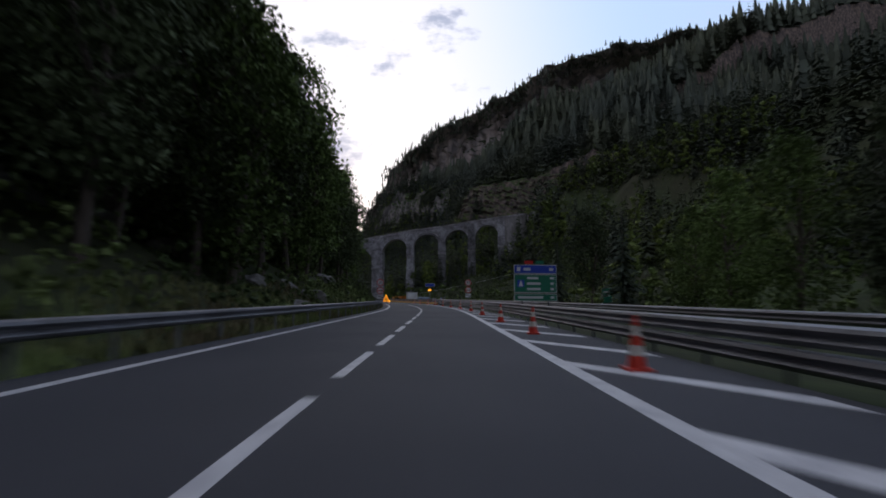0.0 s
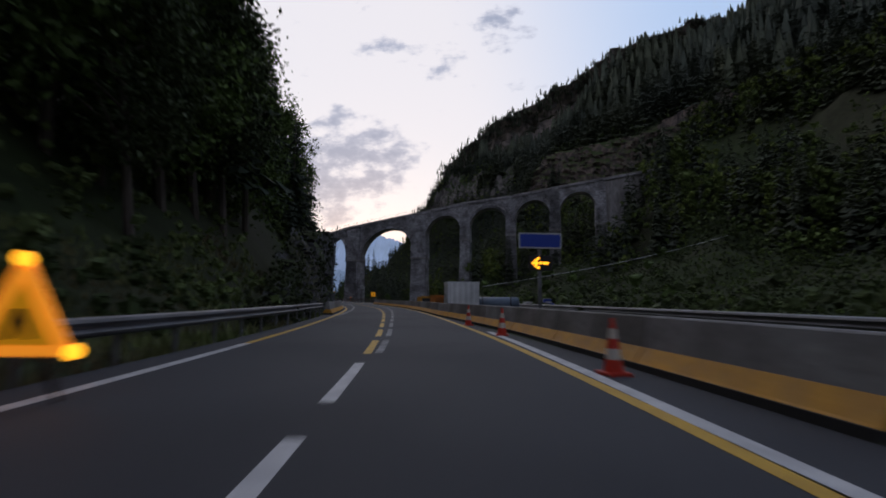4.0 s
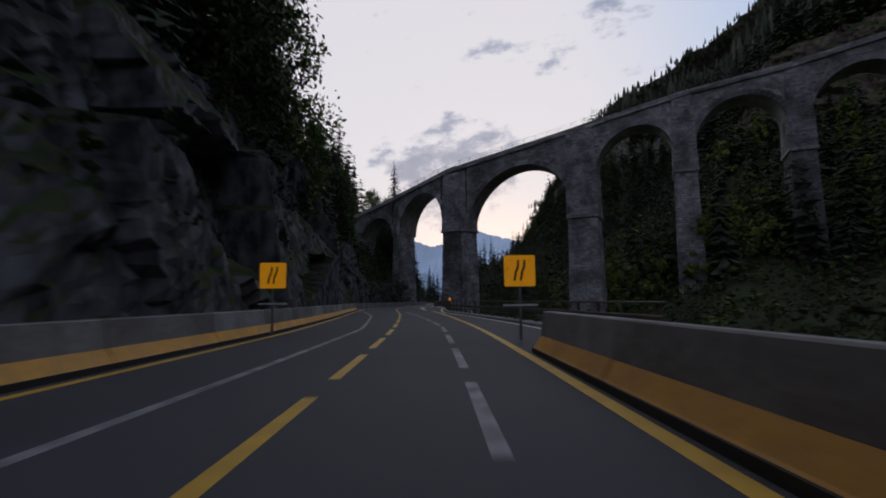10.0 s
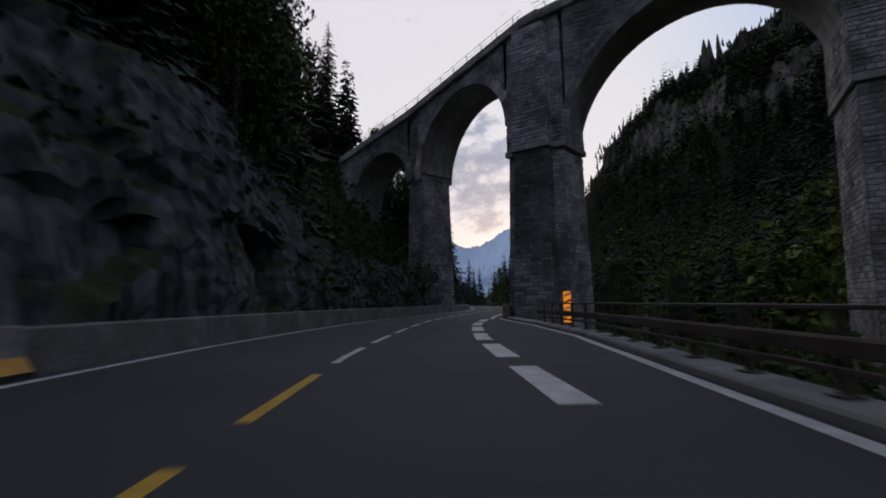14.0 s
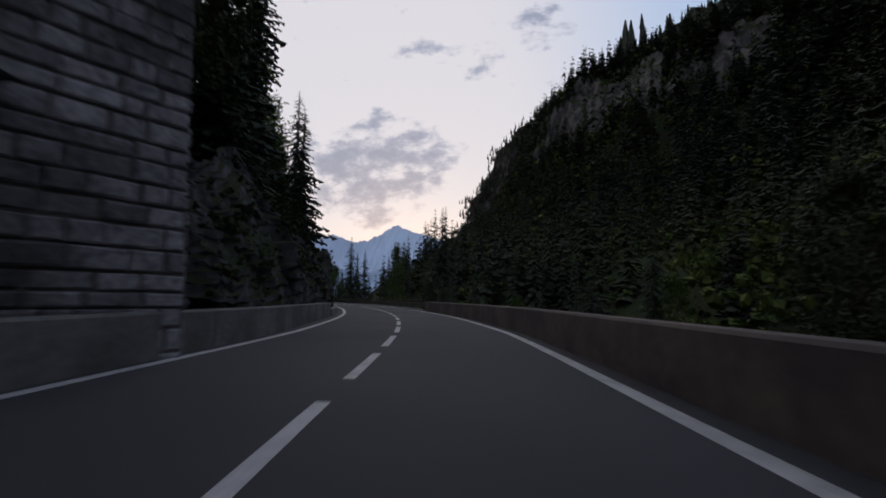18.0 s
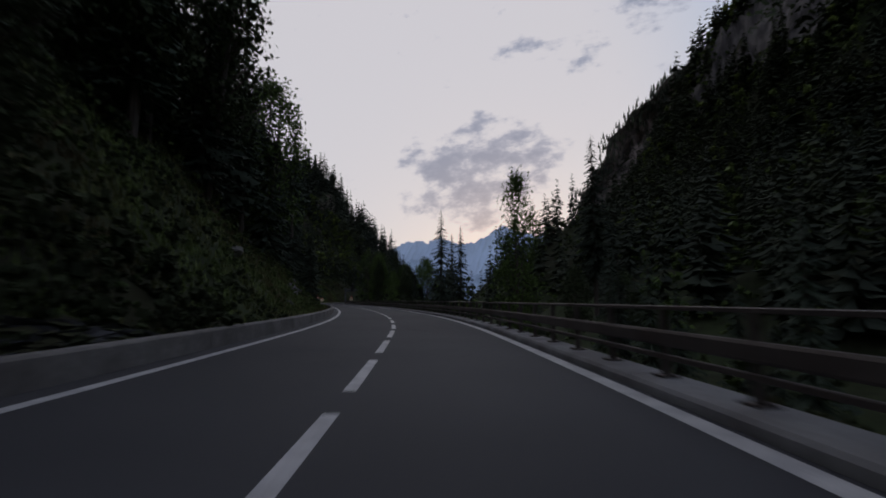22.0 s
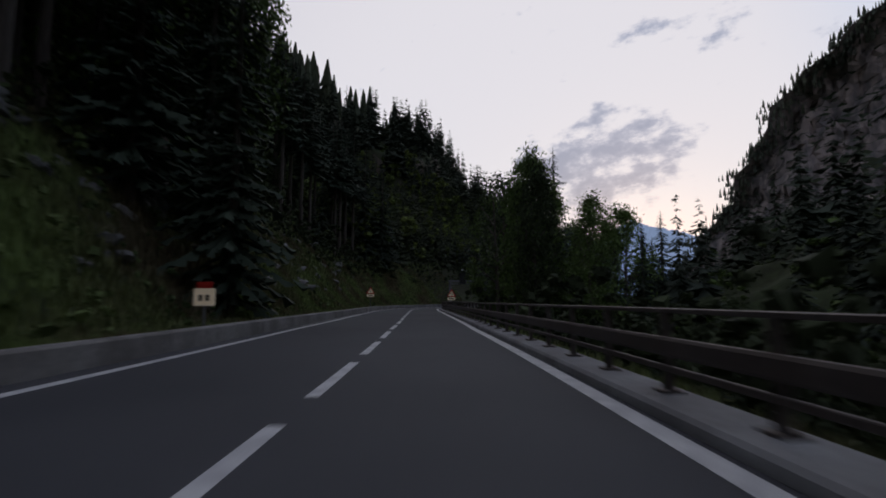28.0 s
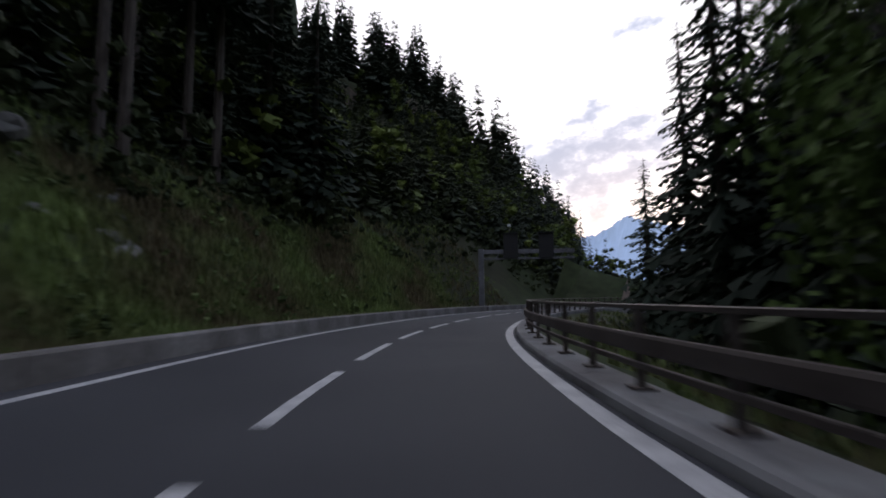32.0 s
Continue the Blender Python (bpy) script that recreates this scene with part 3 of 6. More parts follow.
def build_far_range():
    """Blue mountains at the valley's end, the haze painted in as glowing colour."""
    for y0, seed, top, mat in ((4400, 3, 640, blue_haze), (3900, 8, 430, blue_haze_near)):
        x = np.linspace(-3300, 400, 260)
        rng = np.random.RandomState(seed)
        h = np.interp(x, [-3300, -2700, -2300, -1950, -1700, -1480, -1345, -1290, -1100, -900, -500, 400],
                      np.array([0.5, 0.66, 0.86, 0.9, 0.78, 0.9, 1.06, 0.98, 0.9, 0.8, 0.75, 0.7])) * top if seed == 3 else \
            np.interp(x, [-3300, -1900, -1500, -1200, -900, 400], [0.9, 0.95, 0.55, 0.7, 0.5, 0.3]) * top * 0.8
        h = h + np.convolve(rng.normal(0, 22, 268), np.ones(4) / 4, "same")[4:-4]
        rows = []
        for j in range(10):
            q = j / 9
            rows.append(np.stack([x, y0 - q * 700 + rng.normal(0, 25, 260), h * (1 - q) ** 1.2 - 40 * q], -1))
        v = np.stack(rows, 1)
        k = 10
        i = np.arange(259)[:, None] * k + np.arange(k - 1)[None, :]
        f = np.stack([i, i + 1, i + k + 1, i + k], -1).reshape(-1, 4)
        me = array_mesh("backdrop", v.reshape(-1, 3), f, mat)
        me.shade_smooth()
        tagged(link_mesh("backdrop", me, None), "distant blue mountain range with evening haze in its colour", "mountains", kind="structure")


build_far_range()

# ---- road, lines, barriers ----
road = link_mesh("road", strip_mesh("road", -50, S_END, [(plus(LEFT_LINE, -0.75), 0), (plus(LEFT_LINE, 2.0), 0), (MID_LINE, 0), (RIGHT_LINE, 0), (EDGE_RIGHT, 0)], asphalt), None)
tagged(road, "dark grey asphalt carriageway with two lanes and worn markings", "road", kind="structure")


def line_part(name, s0, s1, o, w, mat, z=0.004):
    return link_mesh(name, strip_mesh(name, s0, s1, [(plus(o, -w / 2), z), (plus(o, w / 2), z)], mat, 1.0), None, road)


line_part("edge_line", -50, 82, LEFT_LINE, 0.2, white_paint)
line_part("yellow_line", 82, 204, LEFT_LINE, 0.18, yellow_paint)
line_part("edge_line", 204, S_END, LEFT_LINE, 0.2, white_paint)
line_part("edge_line", -50, 70, RIGHT_LINE, 0.24, white_paint)
line_part("edge_line", 70, 86, table((70, 2.4), (86, 2.5)), 0.2, white_paint)
line_part("yellow_line", 70, 199.5, RIGHT_LINE, 0.18, yellow_paint)
line_part("edge_line", 230, S_END, RIGHT_LINE, 0.22, white_paint)
BAY_LINE = table((150, 4.2), (160, 4.2), (168, 4.05), (180, 3.3), (192, 2.4), (200, 2.8), (209, 3.65), (214, 4.0), (221, 3.7), (227, 2.9), (233, 2.25))
line_part("edge_line", 160, 231, BAY_LINE, 0.2, white_paint)
line_part("old_line", 100, 200, table((100, -3.7), (120, -3.5), (151, -2.9), (169, -2.5), (185, -3.4), (200, -5.0)), 0.16, worn_paint, 0.003)
# lane dashes: 3 m long, a third longer apart, as they lie along the lane
DASH = (-49.8, 6.55, 92.78, 131.52, 169.85, 203.78, 238.72, 273.92, 311.11, 352.2, 390.25, 424.66, 540)
for a, b in zip(DASH, DASH[1:]):
    n = max(1, round((b - a) / 4.333))
    for k in range(n):
        s = a + (b - a) * k / n
        if s + 3 > S_END:
            break
        line_part("lane_dash", s, s + 3.0, MID_LINE, 0.16, yellow_paint if 78 < s < 207 else white_paint)
OLD_LANE = table((80, -0.75), (92, -0.65), (104, -0.42), (117, 0.0), (144, 0.45), (170, 0.6), (180, 0.1), (200, -1.2))
s = 80.0
while s < 196:
    line_part("old_dash", s, s + 3.0, OLD_LANE, 0.15, worn_paint, 0.003)
    s += 4.333
s = 204.3
while s < 229:
    line_part("wide_dash", s, s + 3.0, table((190, 1.75), (205, 1.45), (214, 1.2), (222, 1.2), (232, 1.8)), 0.45, white_paint)
    s += 4.333
# hatched wedge beside the lane
for k in range(16):
    s0 = -14 + k * 4.3
    if s0 < 2.0 - 50:
        continue
    r0, r1 = float(RIGHT_LINE(s0)) + 0.12, float(EDGE_RIGHT(s0 - 3)) - 0.25
    if r1 - r0 < 0.6:
        continue
    q = along([s0, s0 + 0.75, s0 - 3.0 + 0.75, s0 - 3.0], [r0, r0, r1, r1], 0.004)
    me = raw_mesh("hatch_bar", q, [(3, 2, 1, 0)], white_paint)
    link_mesh("hatch_bar", me, None, road)


def loop_strip(name, s0, s1, base, prof, mat, step=1.5):
    """A closed profile (offset, height) carried along the road, with end caps."""
    ss = np.linspace(s0, s1, max(2, int(round((s1 - s0) / step)) + 1))
    k, n = len(prof), len(ss)
    b = base(ss)
    v = np.stack([along(ss, b + o, z) for o, z in prof], 1).reshape(-1, 3)
    faces = [(i * k + j, i * k + (j + 1) % k, (i + 1) * k + (j + 1) % k, (i + 1) * k + j) for i in range(n - 1) for j in range(k)]
    faces += [tuple(range(k - 1, -1, -1)), tuple(range((n - 1) * k, n * k))]
    me = raw_mesh(name, v, faces, mat)
    return me


def jersey_run(s0, s1, base, side, label):
    """Temporary concrete barrier in 4 m elements: grey above, a yellow-painted foot, a dark rubber strip before it. side: 1 when the road lies to its left."""
    n = int(round((s1 - s0) / 4.0))
    step = (s1 - s0) / n
    for k in range(n):
        a, b = s0 + k * step + 0.02, s0 + (k + 1) * step - 0.02
        th = empty_thing("concrete_barrier")
        tagged(th, label, "barrier", "temporary barrier elements")
        d = side
        up = [(0.16 * d, 0.33), (0.22 * d, 0.79), (0.24 * d, 0.81), (0.38 * d, 0.81), (0.40 * d, 0.79), (0.46 * d, 0.33)]
        low = [(0.0, 0.10), (0.02 * d, 0.12), (0.16 * d, 0.328), (0.46 * d, 0.328), (0.60 * d, 0.12), (0.60 * d, 0.10)]
        foot = [(-0.03 * d, 0.0), (-0.03 * d, 0.098), (0.6 * d, 0.098), (0.6 * d, 0.0)]
        for nm, pr, mt in (("body", up, concrete if k % 3 else concrete_light), ("painted_foot", low, barrier_yellow), ("rubber_base", foot, rubber)):
            link_mesh(nm, loop_strip(nm, a, b, base, pr if d > 0 else pr[::-1], mt, 2.0), None, th)


jersey_run(102, 207, plus(LEFT_LINE, -0.3), -1, "grey concrete barrier element with a yellow foot")
BARRIER_GAP = table((74, 1.2), (86, 0.95), (93, 0.6), (100, 0.2), (160, 0.2))
jersey_run(74, 160, lambda s: RIGHT_LINE(s) + BARRIER_GAP(s), 1, "grey concrete barrier element with a yellow foot")


def wall_run(name, s0, s1, base, w, h, mat, label, cap=0.0, each=6.0):
    """A cast wall with rounded top edges, in bays with open joints."""
    n = max(1, int(round((s1 - s0) / each)))
    th = empty_thing(name)
    tagged(th, label, "wall", kind="structure")
    for k in range(n):
        a, b = s0 + (s1 - s0) * k / n + 0.01, s0 + (s1 - s0) * (k + 1) / n - 0.01
        hh = h(a) if callable(h) else h
        pr = [(-w / 2, -0.6), (-w / 2 + 0.02, hh - 0.04), (-w / 2 + 0.05, hh), (w / 2 - 0.05, hh), (w / 2 - 0.02, hh - 0.04), (w / 2, -0.6)]
        link_mesh("wall_bay", loop_strip("wall_bay", a, b, base, pr, mat, 2.0), None, th)
    return th


wall_run("parapet_wall", 229, 287, plus(RIGHT_LINE, table((229, 0.9), (240, 0.62), (287, 0.62))), 0.4, 0.8, brown_concrete, "weathered brown concrete parapet wall beside the road")
def left_wall_line(s):
    return LEFT_LINE(s) + np.interp(s, [238, 246, 257, 265], [-0.75, -0.4, -0.4, -0.75])


wall_run("parapet_wall", 207, 274, left_wall_line, 0.34, 0.78, concrete, "grey concrete wall below the rock face")
wall_run("low_wall", 274, S_END, plus(LEFT_LINE, -0.7), 0.35, 0.42, concrete, "low grey concrete wall at the foot of the bank")
wall_run("kerb", 287, S_END, plus(RIGHT_LINE, 0.5), 0.66, 0.13, concrete_light, "concrete kerb strip under the guard rail")
wall_run("kerb", 160, 229, plus(BAY_LINE, 0.5), 0.66, 0.13, concrete_light, "concrete kerb strip under the guard rail")

W_BEAM = [(0.0, 0.45), (0.06, 0.49), (0.08, 0.53), (0.01, 0.58), (0.01, 0.62), (0.08, 0.67), (0.06, 0.72), (0.0, 0.75),
          (-0.012, 0.75), (0.05, 0.715), (0.066, 0.67), (-0.004, 0.625), (-0.004, 0.575), (0.066, 0.53), (0.05, 0.495), (-0.012, 0.45)]
_post = box_bm(0.06, 0.1, 0.95, 0.008, (0, 0, 0.25))
POST_MESH = bpy.data.meshes.new("post")
_post.to_mesh(POST_MESH)
POST_MESH.materials.append(steel)
_post = box_bm(0.07, 0.12, 0.97, 0.008, (0, 0, 0.46))
TALL_POST = bpy.data.meshes.new("post")
_post.to_mesh(TALL_POST)
TALL_POST.materials.append(rusty_steel)
_foot = box_bm(0.22, 0.22, 0.03, 0.006, (0, 0, 0.145))
FOOT_MESH = bpy.data.meshes.new("foot_plate")
_foot.to_mesh(FOOT_MESH)
FOOT_MESH.materials.append(rusty_steel)


def rail_run(s0, s1, base, side, mat, label, post_mesh, gap=2.0, top_tube=False, double=False):
    """Steel guard rail: beam, posts, and on bridges a tube above. side: 1 when the road lies to its left."""
    th = empty_thing("guard_rail")
    tagged(th, label, "guard rail")
    prof = [(-side * o, z) for o, z in W_BEAM]
    if top_tube:
        # three steel tubes: a flat hand rail, a stout middle rail and a thin lower one
        for nm, o, z, w, h in (("top_tube", 0.1, 0.95, 0.06, 0.025), ("beam", 0.0, 0.6, 0.05, 0.09), ("lower_tube", 0.02, 0.38, 0.03, 0.03)):
            ring = [(side * o + w * cx, z + h * cz) for cx, cz in ((-1, -0.7), (-0.7, -1), (0.7, -1), (1, -0.7), (1, 0.7), (0.7, 1), (-0.7, 1), (-1, 0.7))]
            link_mesh(nm, loop_strip(nm, s0, s1, base, ring, mat, 1.5), None, th)
    else:
        link_mesh("beam", loop_strip("beam", s0, s1, base, prof if side < 0 else prof[::-1], mat, 1.5), None, th)
    if double:
        link_mesh("lower_beam", loop_strip("lower_beam", s0, s1, base, [(o, z - 0.34) for o, z in (prof if side < 0 else prof[::-1])], mat, 1.5), None, th)
    s = s0 + 0.5
    while s < s1:
        p = along(s, float(base(s)) + side * 0.07)
        o = new("post", post_mesh)
        o.parent = th
        o.matrix_basis = pose(*p, 0, 0, turn_at(s))
        if top_tube:
            q = new("foot_plate", FOOT_MESH)
            q.parent = th
            q.matrix_basis = o.matrix_basis.copy()
        s += gap
    return th


rail_run(-50, 101, plus(LEFT_LINE, -0.85), -1, steel, "galvanised steel guard rail along the grass verge", POST_MESH)
rail_run(-50, 73, plus(EDGE_RIGHT, 0.3), 1, steel, "galvanised steel double guard rail beside the hatched wedge", POST_MESH, double=True)
rail_run(-50, 125, table((-50, 9.6), (40, 9.6), (125, 9.0)), 1, steel, "galvanised steel guard rail along the slip road", POST_MESH)
rail_run(160, 222, plus(BAY_LINE, 0.5), 1, rusty_steel, "weathered steel bridge rail on a kerb", TALL_POST, 1.6, top_tube=True)
rail_run(287, S_END - 4, plus(RIGHT_LINE, 0.5), 1, rusty_steel, "weathered steel bridge rail on a kerb", TALL_POST, 1.6, top_tube=True)

# ---- rock cut beside the road ----
ROCK_TOP = table((88, 0.5), (96, 3.5), (112, 6.5), (150, 11), (185, 19), (208, 20.5), (219, 15), (226, 9), (232, 5), (246, 4.5), (262, 7), (290, 4), (306, 0.3))


def build_rock_face():
    ss = np.arange(88, 306, 0.38)
    vv = np.linspace(0, 1, 56)
    S, V = np.meshgrid(ss, vv, indexing="ij")
    top = ROCK_TOP(S) * (1 + 0.12 * np.sin(S * 0.31) + 0.08 * np.sin(S * 0.83 + 1))
    d = top * 0.42 * V ** 1.1
    z = top * V ** 0.95 - 0.5
    # fractured blocks at two sizes, each with a tilted face of its own
    bulge = np.zeros(S.shape)
    for size, amp, seed in ((6.5, 0.8, 1), (2.3, 0.4, 2)):
        rng = np.random.RandomState(seed)
        n = int(230 * 19 / size ** 2)
        cs, cz = rng.uniform(86, 320, n), rng.uniform(-1, 19, n)
        gs, gz, g0 = rng.normal(0, 0.30, n), rng.normal(-0.05, 0.35, n), rng.normal(0, 0.5, n)
        order = np.argsort(cs)
        cs, cz, gs, gz, g0 = cs[order], cz[order], gs[order], gz[order], g0[order]
        for i in range(len(ss)):
            j0, j1 = np.searchsorted(cs, [ss[i] - 2.2 * size, ss[i] + 2.2 * size])
            zi = z[i][:, None]
            skew = cs[None, j0:j1] + 0.45 * (zi - cz[None, j0:j1])
            near = np.argmin((ss[i] - skew) ** 2 * 0.5 + (zi - cz[None, j0:j1]) ** 2 * 1.4, axis=1) + j0
            bulge[i] += amp * (g0[near] * 0.8 + gs[near] * (ss[i] - cs[near]) + gz[near] * (z[i] - cz[near]))
    bulge = (bulge + fbm(S, z, 1.1, 2, 8) * 0.06 + 0.2) * np.clip(top / 6, 0.2, 1) * np.clip(V * 6, 0.25, 1)
    room = d + 0.15
    out = np.where(bulge > 0, room * np.tanh(bulge / (room + 0.25)), np.maximum(bulge, -1.4))
    o = LEFT_LINE(S) - 1.25 - d + out
    rough = np.random.RandomState(5)
    o = o + rough.normal(0, 0.05, S.shape)
    z = z + rough.normal(0, 0.05, S.shape)
    P = along(S, o, z)
    n, k = S.shape
    i = np.arange(n - 1)[:, None] * k + np.arange(k - 1)[None, :]
    f = np.stack([i, i + 1, i + k + 1, i + k], -1).reshape(-1, 4)
    ob = link_mesh("rock_face", array_mesh("rock_face", P.reshape(-1, 3), f, rock), None)
    tagged(ob, "blasted dark grey rock face above the road", "rock face", kind="structure")
    return P


ROCK_POINTS = build_rock_face()


def build_cliff(s0, s1, o0, o1, mat, seed, label):
    """A bare cliff on the mountainside: broken blocks in sloping layers."""
    ss, oo = np.arange(s0, s1, 1.3), np.arange(o0, o1, 0.8)
    S, O = np.meshgrid(ss, oo, indexing="ij")
    P = along(S.ravel(), O.ravel()).reshape(S.shape + (3,))
    base = ground_height(P[..., 0], P[..., 1])
    rng = np.random.RandomState(seed)
    n = 420
    cs, co, lift = rng.uniform(s0 - 4, s1 + 4, n), rng.uniform(o0 - 4, o1 + 4, n), rng.uniform(0, 4.5, n)
    tilt = rng.normal(0, 0.5, (n, 2))
    near = np.argmin((S[..., None] - cs) ** 2 * 0.35 + (O[..., None] - co) ** 2, axis=-1)
    edge = np.clip(np.minimum(np.minimum(S - s0, s1 - 1.3 - S) / 14, np.minimum(O - o0, o1 - 0.8 - O) / 5), 0, 1)
    relief = lift[near] + tilt[near, 0] * (S - cs[near]) + tilt[near, 1] * (O - co[near]) + fbm(S, O, 5, 3, 4) * 0.7
    P[..., 2] = base - 1.5 + edge * (1.6 + relief)
    n, k = S.shape
    i = np.arange(n - 1)[:, None] * k + np.arange(k - 1)[None, :]
    f = np.stack([i, i + k, i + k + 1, i + 1], -1).reshape(-1, 4)
    ob = link_mesh("cliff", array_mesh("cliff", P.reshape(-1, 3), f, mat), None)
    tagged(ob, label, "cliff", kind="structure")




def build_ledge_face():
    """The cut face below the ledge: broken blocks in sloping layers."""
    uu, qq = np.arange(-14, 136, 1.0), np.linspace(-1.5, 19, 52)
    U, Q = np.meshgrid(uu, qq, indexing="ij")
    x0, y0 = 15 + 0.798 * U - 0.602 * Q, 318 - 0.602 * U - 0.798 * Q
    z = ground_height(x0, y0)
    rng = np.random.RandomState(12)
    n = 700
    cu, cz, lift, tilt = rng.uniform(-18, 140, n), rng.uniform(38, 80, n), rng.uniform(0.3, 2.6, n), rng.normal(0, 0.35, (n, 2))
    near = np.argmin((U[..., None] + 0.5 * z[..., None] - cu - 0.5 * cz) ** 2 * 0.35 + (z[..., None] - cz) ** 2, axis=-1)
    out = lift[near] + tilt[near, 0] * (U - cu[near]) * 0.5 + tilt[near, 1] * (z - cz[near]) + fbm(U, z, 3.5, 3, 4) * 0.35
    edge = np.clip(np.minimum(np.minimum(U + 14, 135 - U) / 12, np.minimum(Q + 1.5, 19 - Q) / 2.5), 0, 1)
    out = np.clip(out, 0.2, 4.5) * edge - 0.5 * (1 - edge)
    P = np.stack([x0 - 0.602 * out, y0 - 0.798 * out, z + 0.15 * out], -1)
    n, k = U.shape
    i = np.arange(n - 1)[:, None] * k + np.arange(k - 1)[None, :]
    f = np.stack([i, i + k, i + k + 1, i + 1], -1).reshape(-1, 4)
    ob = link_mesh("cliff", array_mesh("cliff", P.reshape(-1, 3), f, cliff_face), None)
    tagged(ob, "broken dark brown rock face below the railway ledge", "cliff", kind="structure")


build_ledge_face()
build_cliff(325, 452, 108, 142, grey_cliff, 14, "pale grey rock cliff high on the mountainside")


def boulder_mesh(seed):
    bm = bmesh.new()
    bmesh.ops.create_icosphere(bm, subdivisions=3, radius=1.0)
    for v in bm.verts:
        n = noise.noise(v.co * 1.3 + Vector((seed * 7.1, 0, 0))) * 0.55 + noise.noise(v.co * 3.1 + Vector((0, seed * 3.3, 0))) * 0.2
        v.co *= 1 + n
        v.co.z *= 0.75
    me = bpy.data.meshes.new("boulder")
    bm.to_mesh(me)
    bm.free()
    me.materials.append(boulder_mat)
    return me


BOULDERS = [boulder_mesh(k) for k in range(5)]


def put_boulders(n, s0, s1, d0, d1, seed, lo, hi):
    rng = np.random.RandomState(seed)
    for _ in range(n):
        s, d, r = rng.uniform(s0, s1), rng.uniform(d0, d1), rng.uniform(lo, hi)
        x, y, _ = along(s, float(LEFT_LINE(s)) - d)
        z = float(ground_height(np.array([x]), np.array([y]))[0])
        ob = new("boulder", BOULDERS[rng.randint(5)])
        tagged(ob, "grey boulder lying in the grassy bank", "boulder", "boulders on the bank")
        ob.matrix_basis = pose(x, y, z - r * 0.2, rng.uniform(-25, 25), rng.uniform(-25, 25), rng.uniform(0, 360)) @ Matrix.Diagonal((r * 1.3, r, r * 0.9, 1))


put_boulders(26, 0, 92, 4.0, 13, 3, 0.4, 1.3)
put_boulders(24, 322, 440, 3.5, 13, 4, 0.3, 0.9)
put_boulders(46, 376, 432, 3.0, 9, 6, 0.15, 0.5)
put_boulders(80, 388, 440, 4.8, 9.5, 7, 0.15, 0.6)

# ---- viaduct: masonry piers and arches, the deck falling gently to the west ----
PIERS = [  # centre x, y, width, impost height, half depth, ground height
    (-82.0, 245.0, 2.8, 14.5, 2.3, 8.0), (-69.5, 240.9, 2.3, 15.6, 1.95, -0.5), (-54.3, 233.4, 5.0, 13.9, 2.0, -0.3),
    (-31.2, 232.0, 4.6, 14.6, 3.1, -4.5), (-15.6, 230.8, 3.0, 20.5, 2.6, 2.0), (-0.5, 230.3, 3.0, 21.9, 2.6, 5.0),
    (13.6, 228.4, 3.0, 23.2, 2.6, 9.0), (27.5, 226.3, 3.0, 24.8, 2.6, 18.0)]


def deck_height(i):
    return (20.3, 22.9, 25.5, 29.8, 32.7, 34.6, 36.8, 38.8)[i]


viaduct = empty_thing("viaduct")
tagged(viaduct, "grey stone railway viaduct with tall round arches", "viaduct")


def cyl_bar(a, b, r, bm=None):
    bm = bm or bmesh.new()
    a, b = Vector(a), Vector(b)
    d = b - a
    bmesh.ops.create_cone(bm, cap_ends=True, segments=6, radius1=r, radius2=r, depth=d.length,
                          matrix=Matrix.Translation((a + b) / 2) @ d.to_track_quat("Z", "Y").to_matrix().to_4x4())
    return bm


RAIL_POST = bpy.data.meshes.new("railing_post")
_b = box_bm(0.05, 0.05, 0.95, 0.0)
_b.to_mesh(RAIL_POST)
RAIL_POST.materials.append(rusty_steel)


def stone_course(w_of, z0, z1, rng, face):
    """The stones of one pier face as boxes: centre along the face, height, length, course height, how proud."""
    z, k = z0, 0
    while z < z1 - 0.2:
        h = min(rng.uniform(0.25, 0.4), z1 - z)
        w = w_of(z + h / 2)
        x = -w / 2
        while x < w / 2 - 0.05:
            l = min(rng.uniform(0.35, 0.95), w / 2 - x)
            if w / 2 - x - l < 0.25:
                l = w / 2 - x
            yield x + l / 2, z + h / 2, l - 0.03, h - 0.03, rng.uniform(0.0, 0.06)
            x += l
        z += h
        k += 1


def pier_stones(i, m, w, hd, bot, top):
    rng = random.Random(90 + i)
    v, f = [], []
    near = []
    for side in range(4):
        grow = lambda z: 0.02 * (top - z)
        half_w, half_d = (w / 2, hd) if side % 2 == 0 else (hd, w / 2)
        turn = Matrix.Rotation(side * math.pi / 2, 4, "Z")
        for x, z, l, h, proud in stone_course(lambda q: 2 * (half_w + grow(q)), max(bot, -4.5), top - 0.3, rng, side):
            if i in (1, 2) and z < 5.5 and side in ((0, 3) if i == 2 else (0, 1)):
                near.append((turn, x, z, l, h, proud, half_d + grow(z)))
                continue
            y = -(half_d + grow(z))
            b0 = len(v)
            for dy, ins in ((0.02, 0.0), (-proud - 0.015, 0.025)):
                for sx, sz in ((-1, -1), (1, -1), (1, 1), (-1, 1)):
                    p = turn @ Vector((x + sx * (l / 2 - ins), y + dy, z + sz * (h / 2 - ins)))
                    v.append(tuple(p))
            f += [(b0 + 4, b0 + 5, b0 + 6, b0 + 7)] + [(b0 + k, b0 + (k + 1) % 4, b0 + 4 + (k + 1) % 4, b0 + 4 + k) for k in range(4)]
    q = link_mesh("stonework", raw_mesh("stonework", v, f, ring_stone), None, viaduct)
    q["kind"] = "stuff"
    q.matrix_basis = m
    PIER_NEAR.append((i, m, near))


PIER_NEAR = []


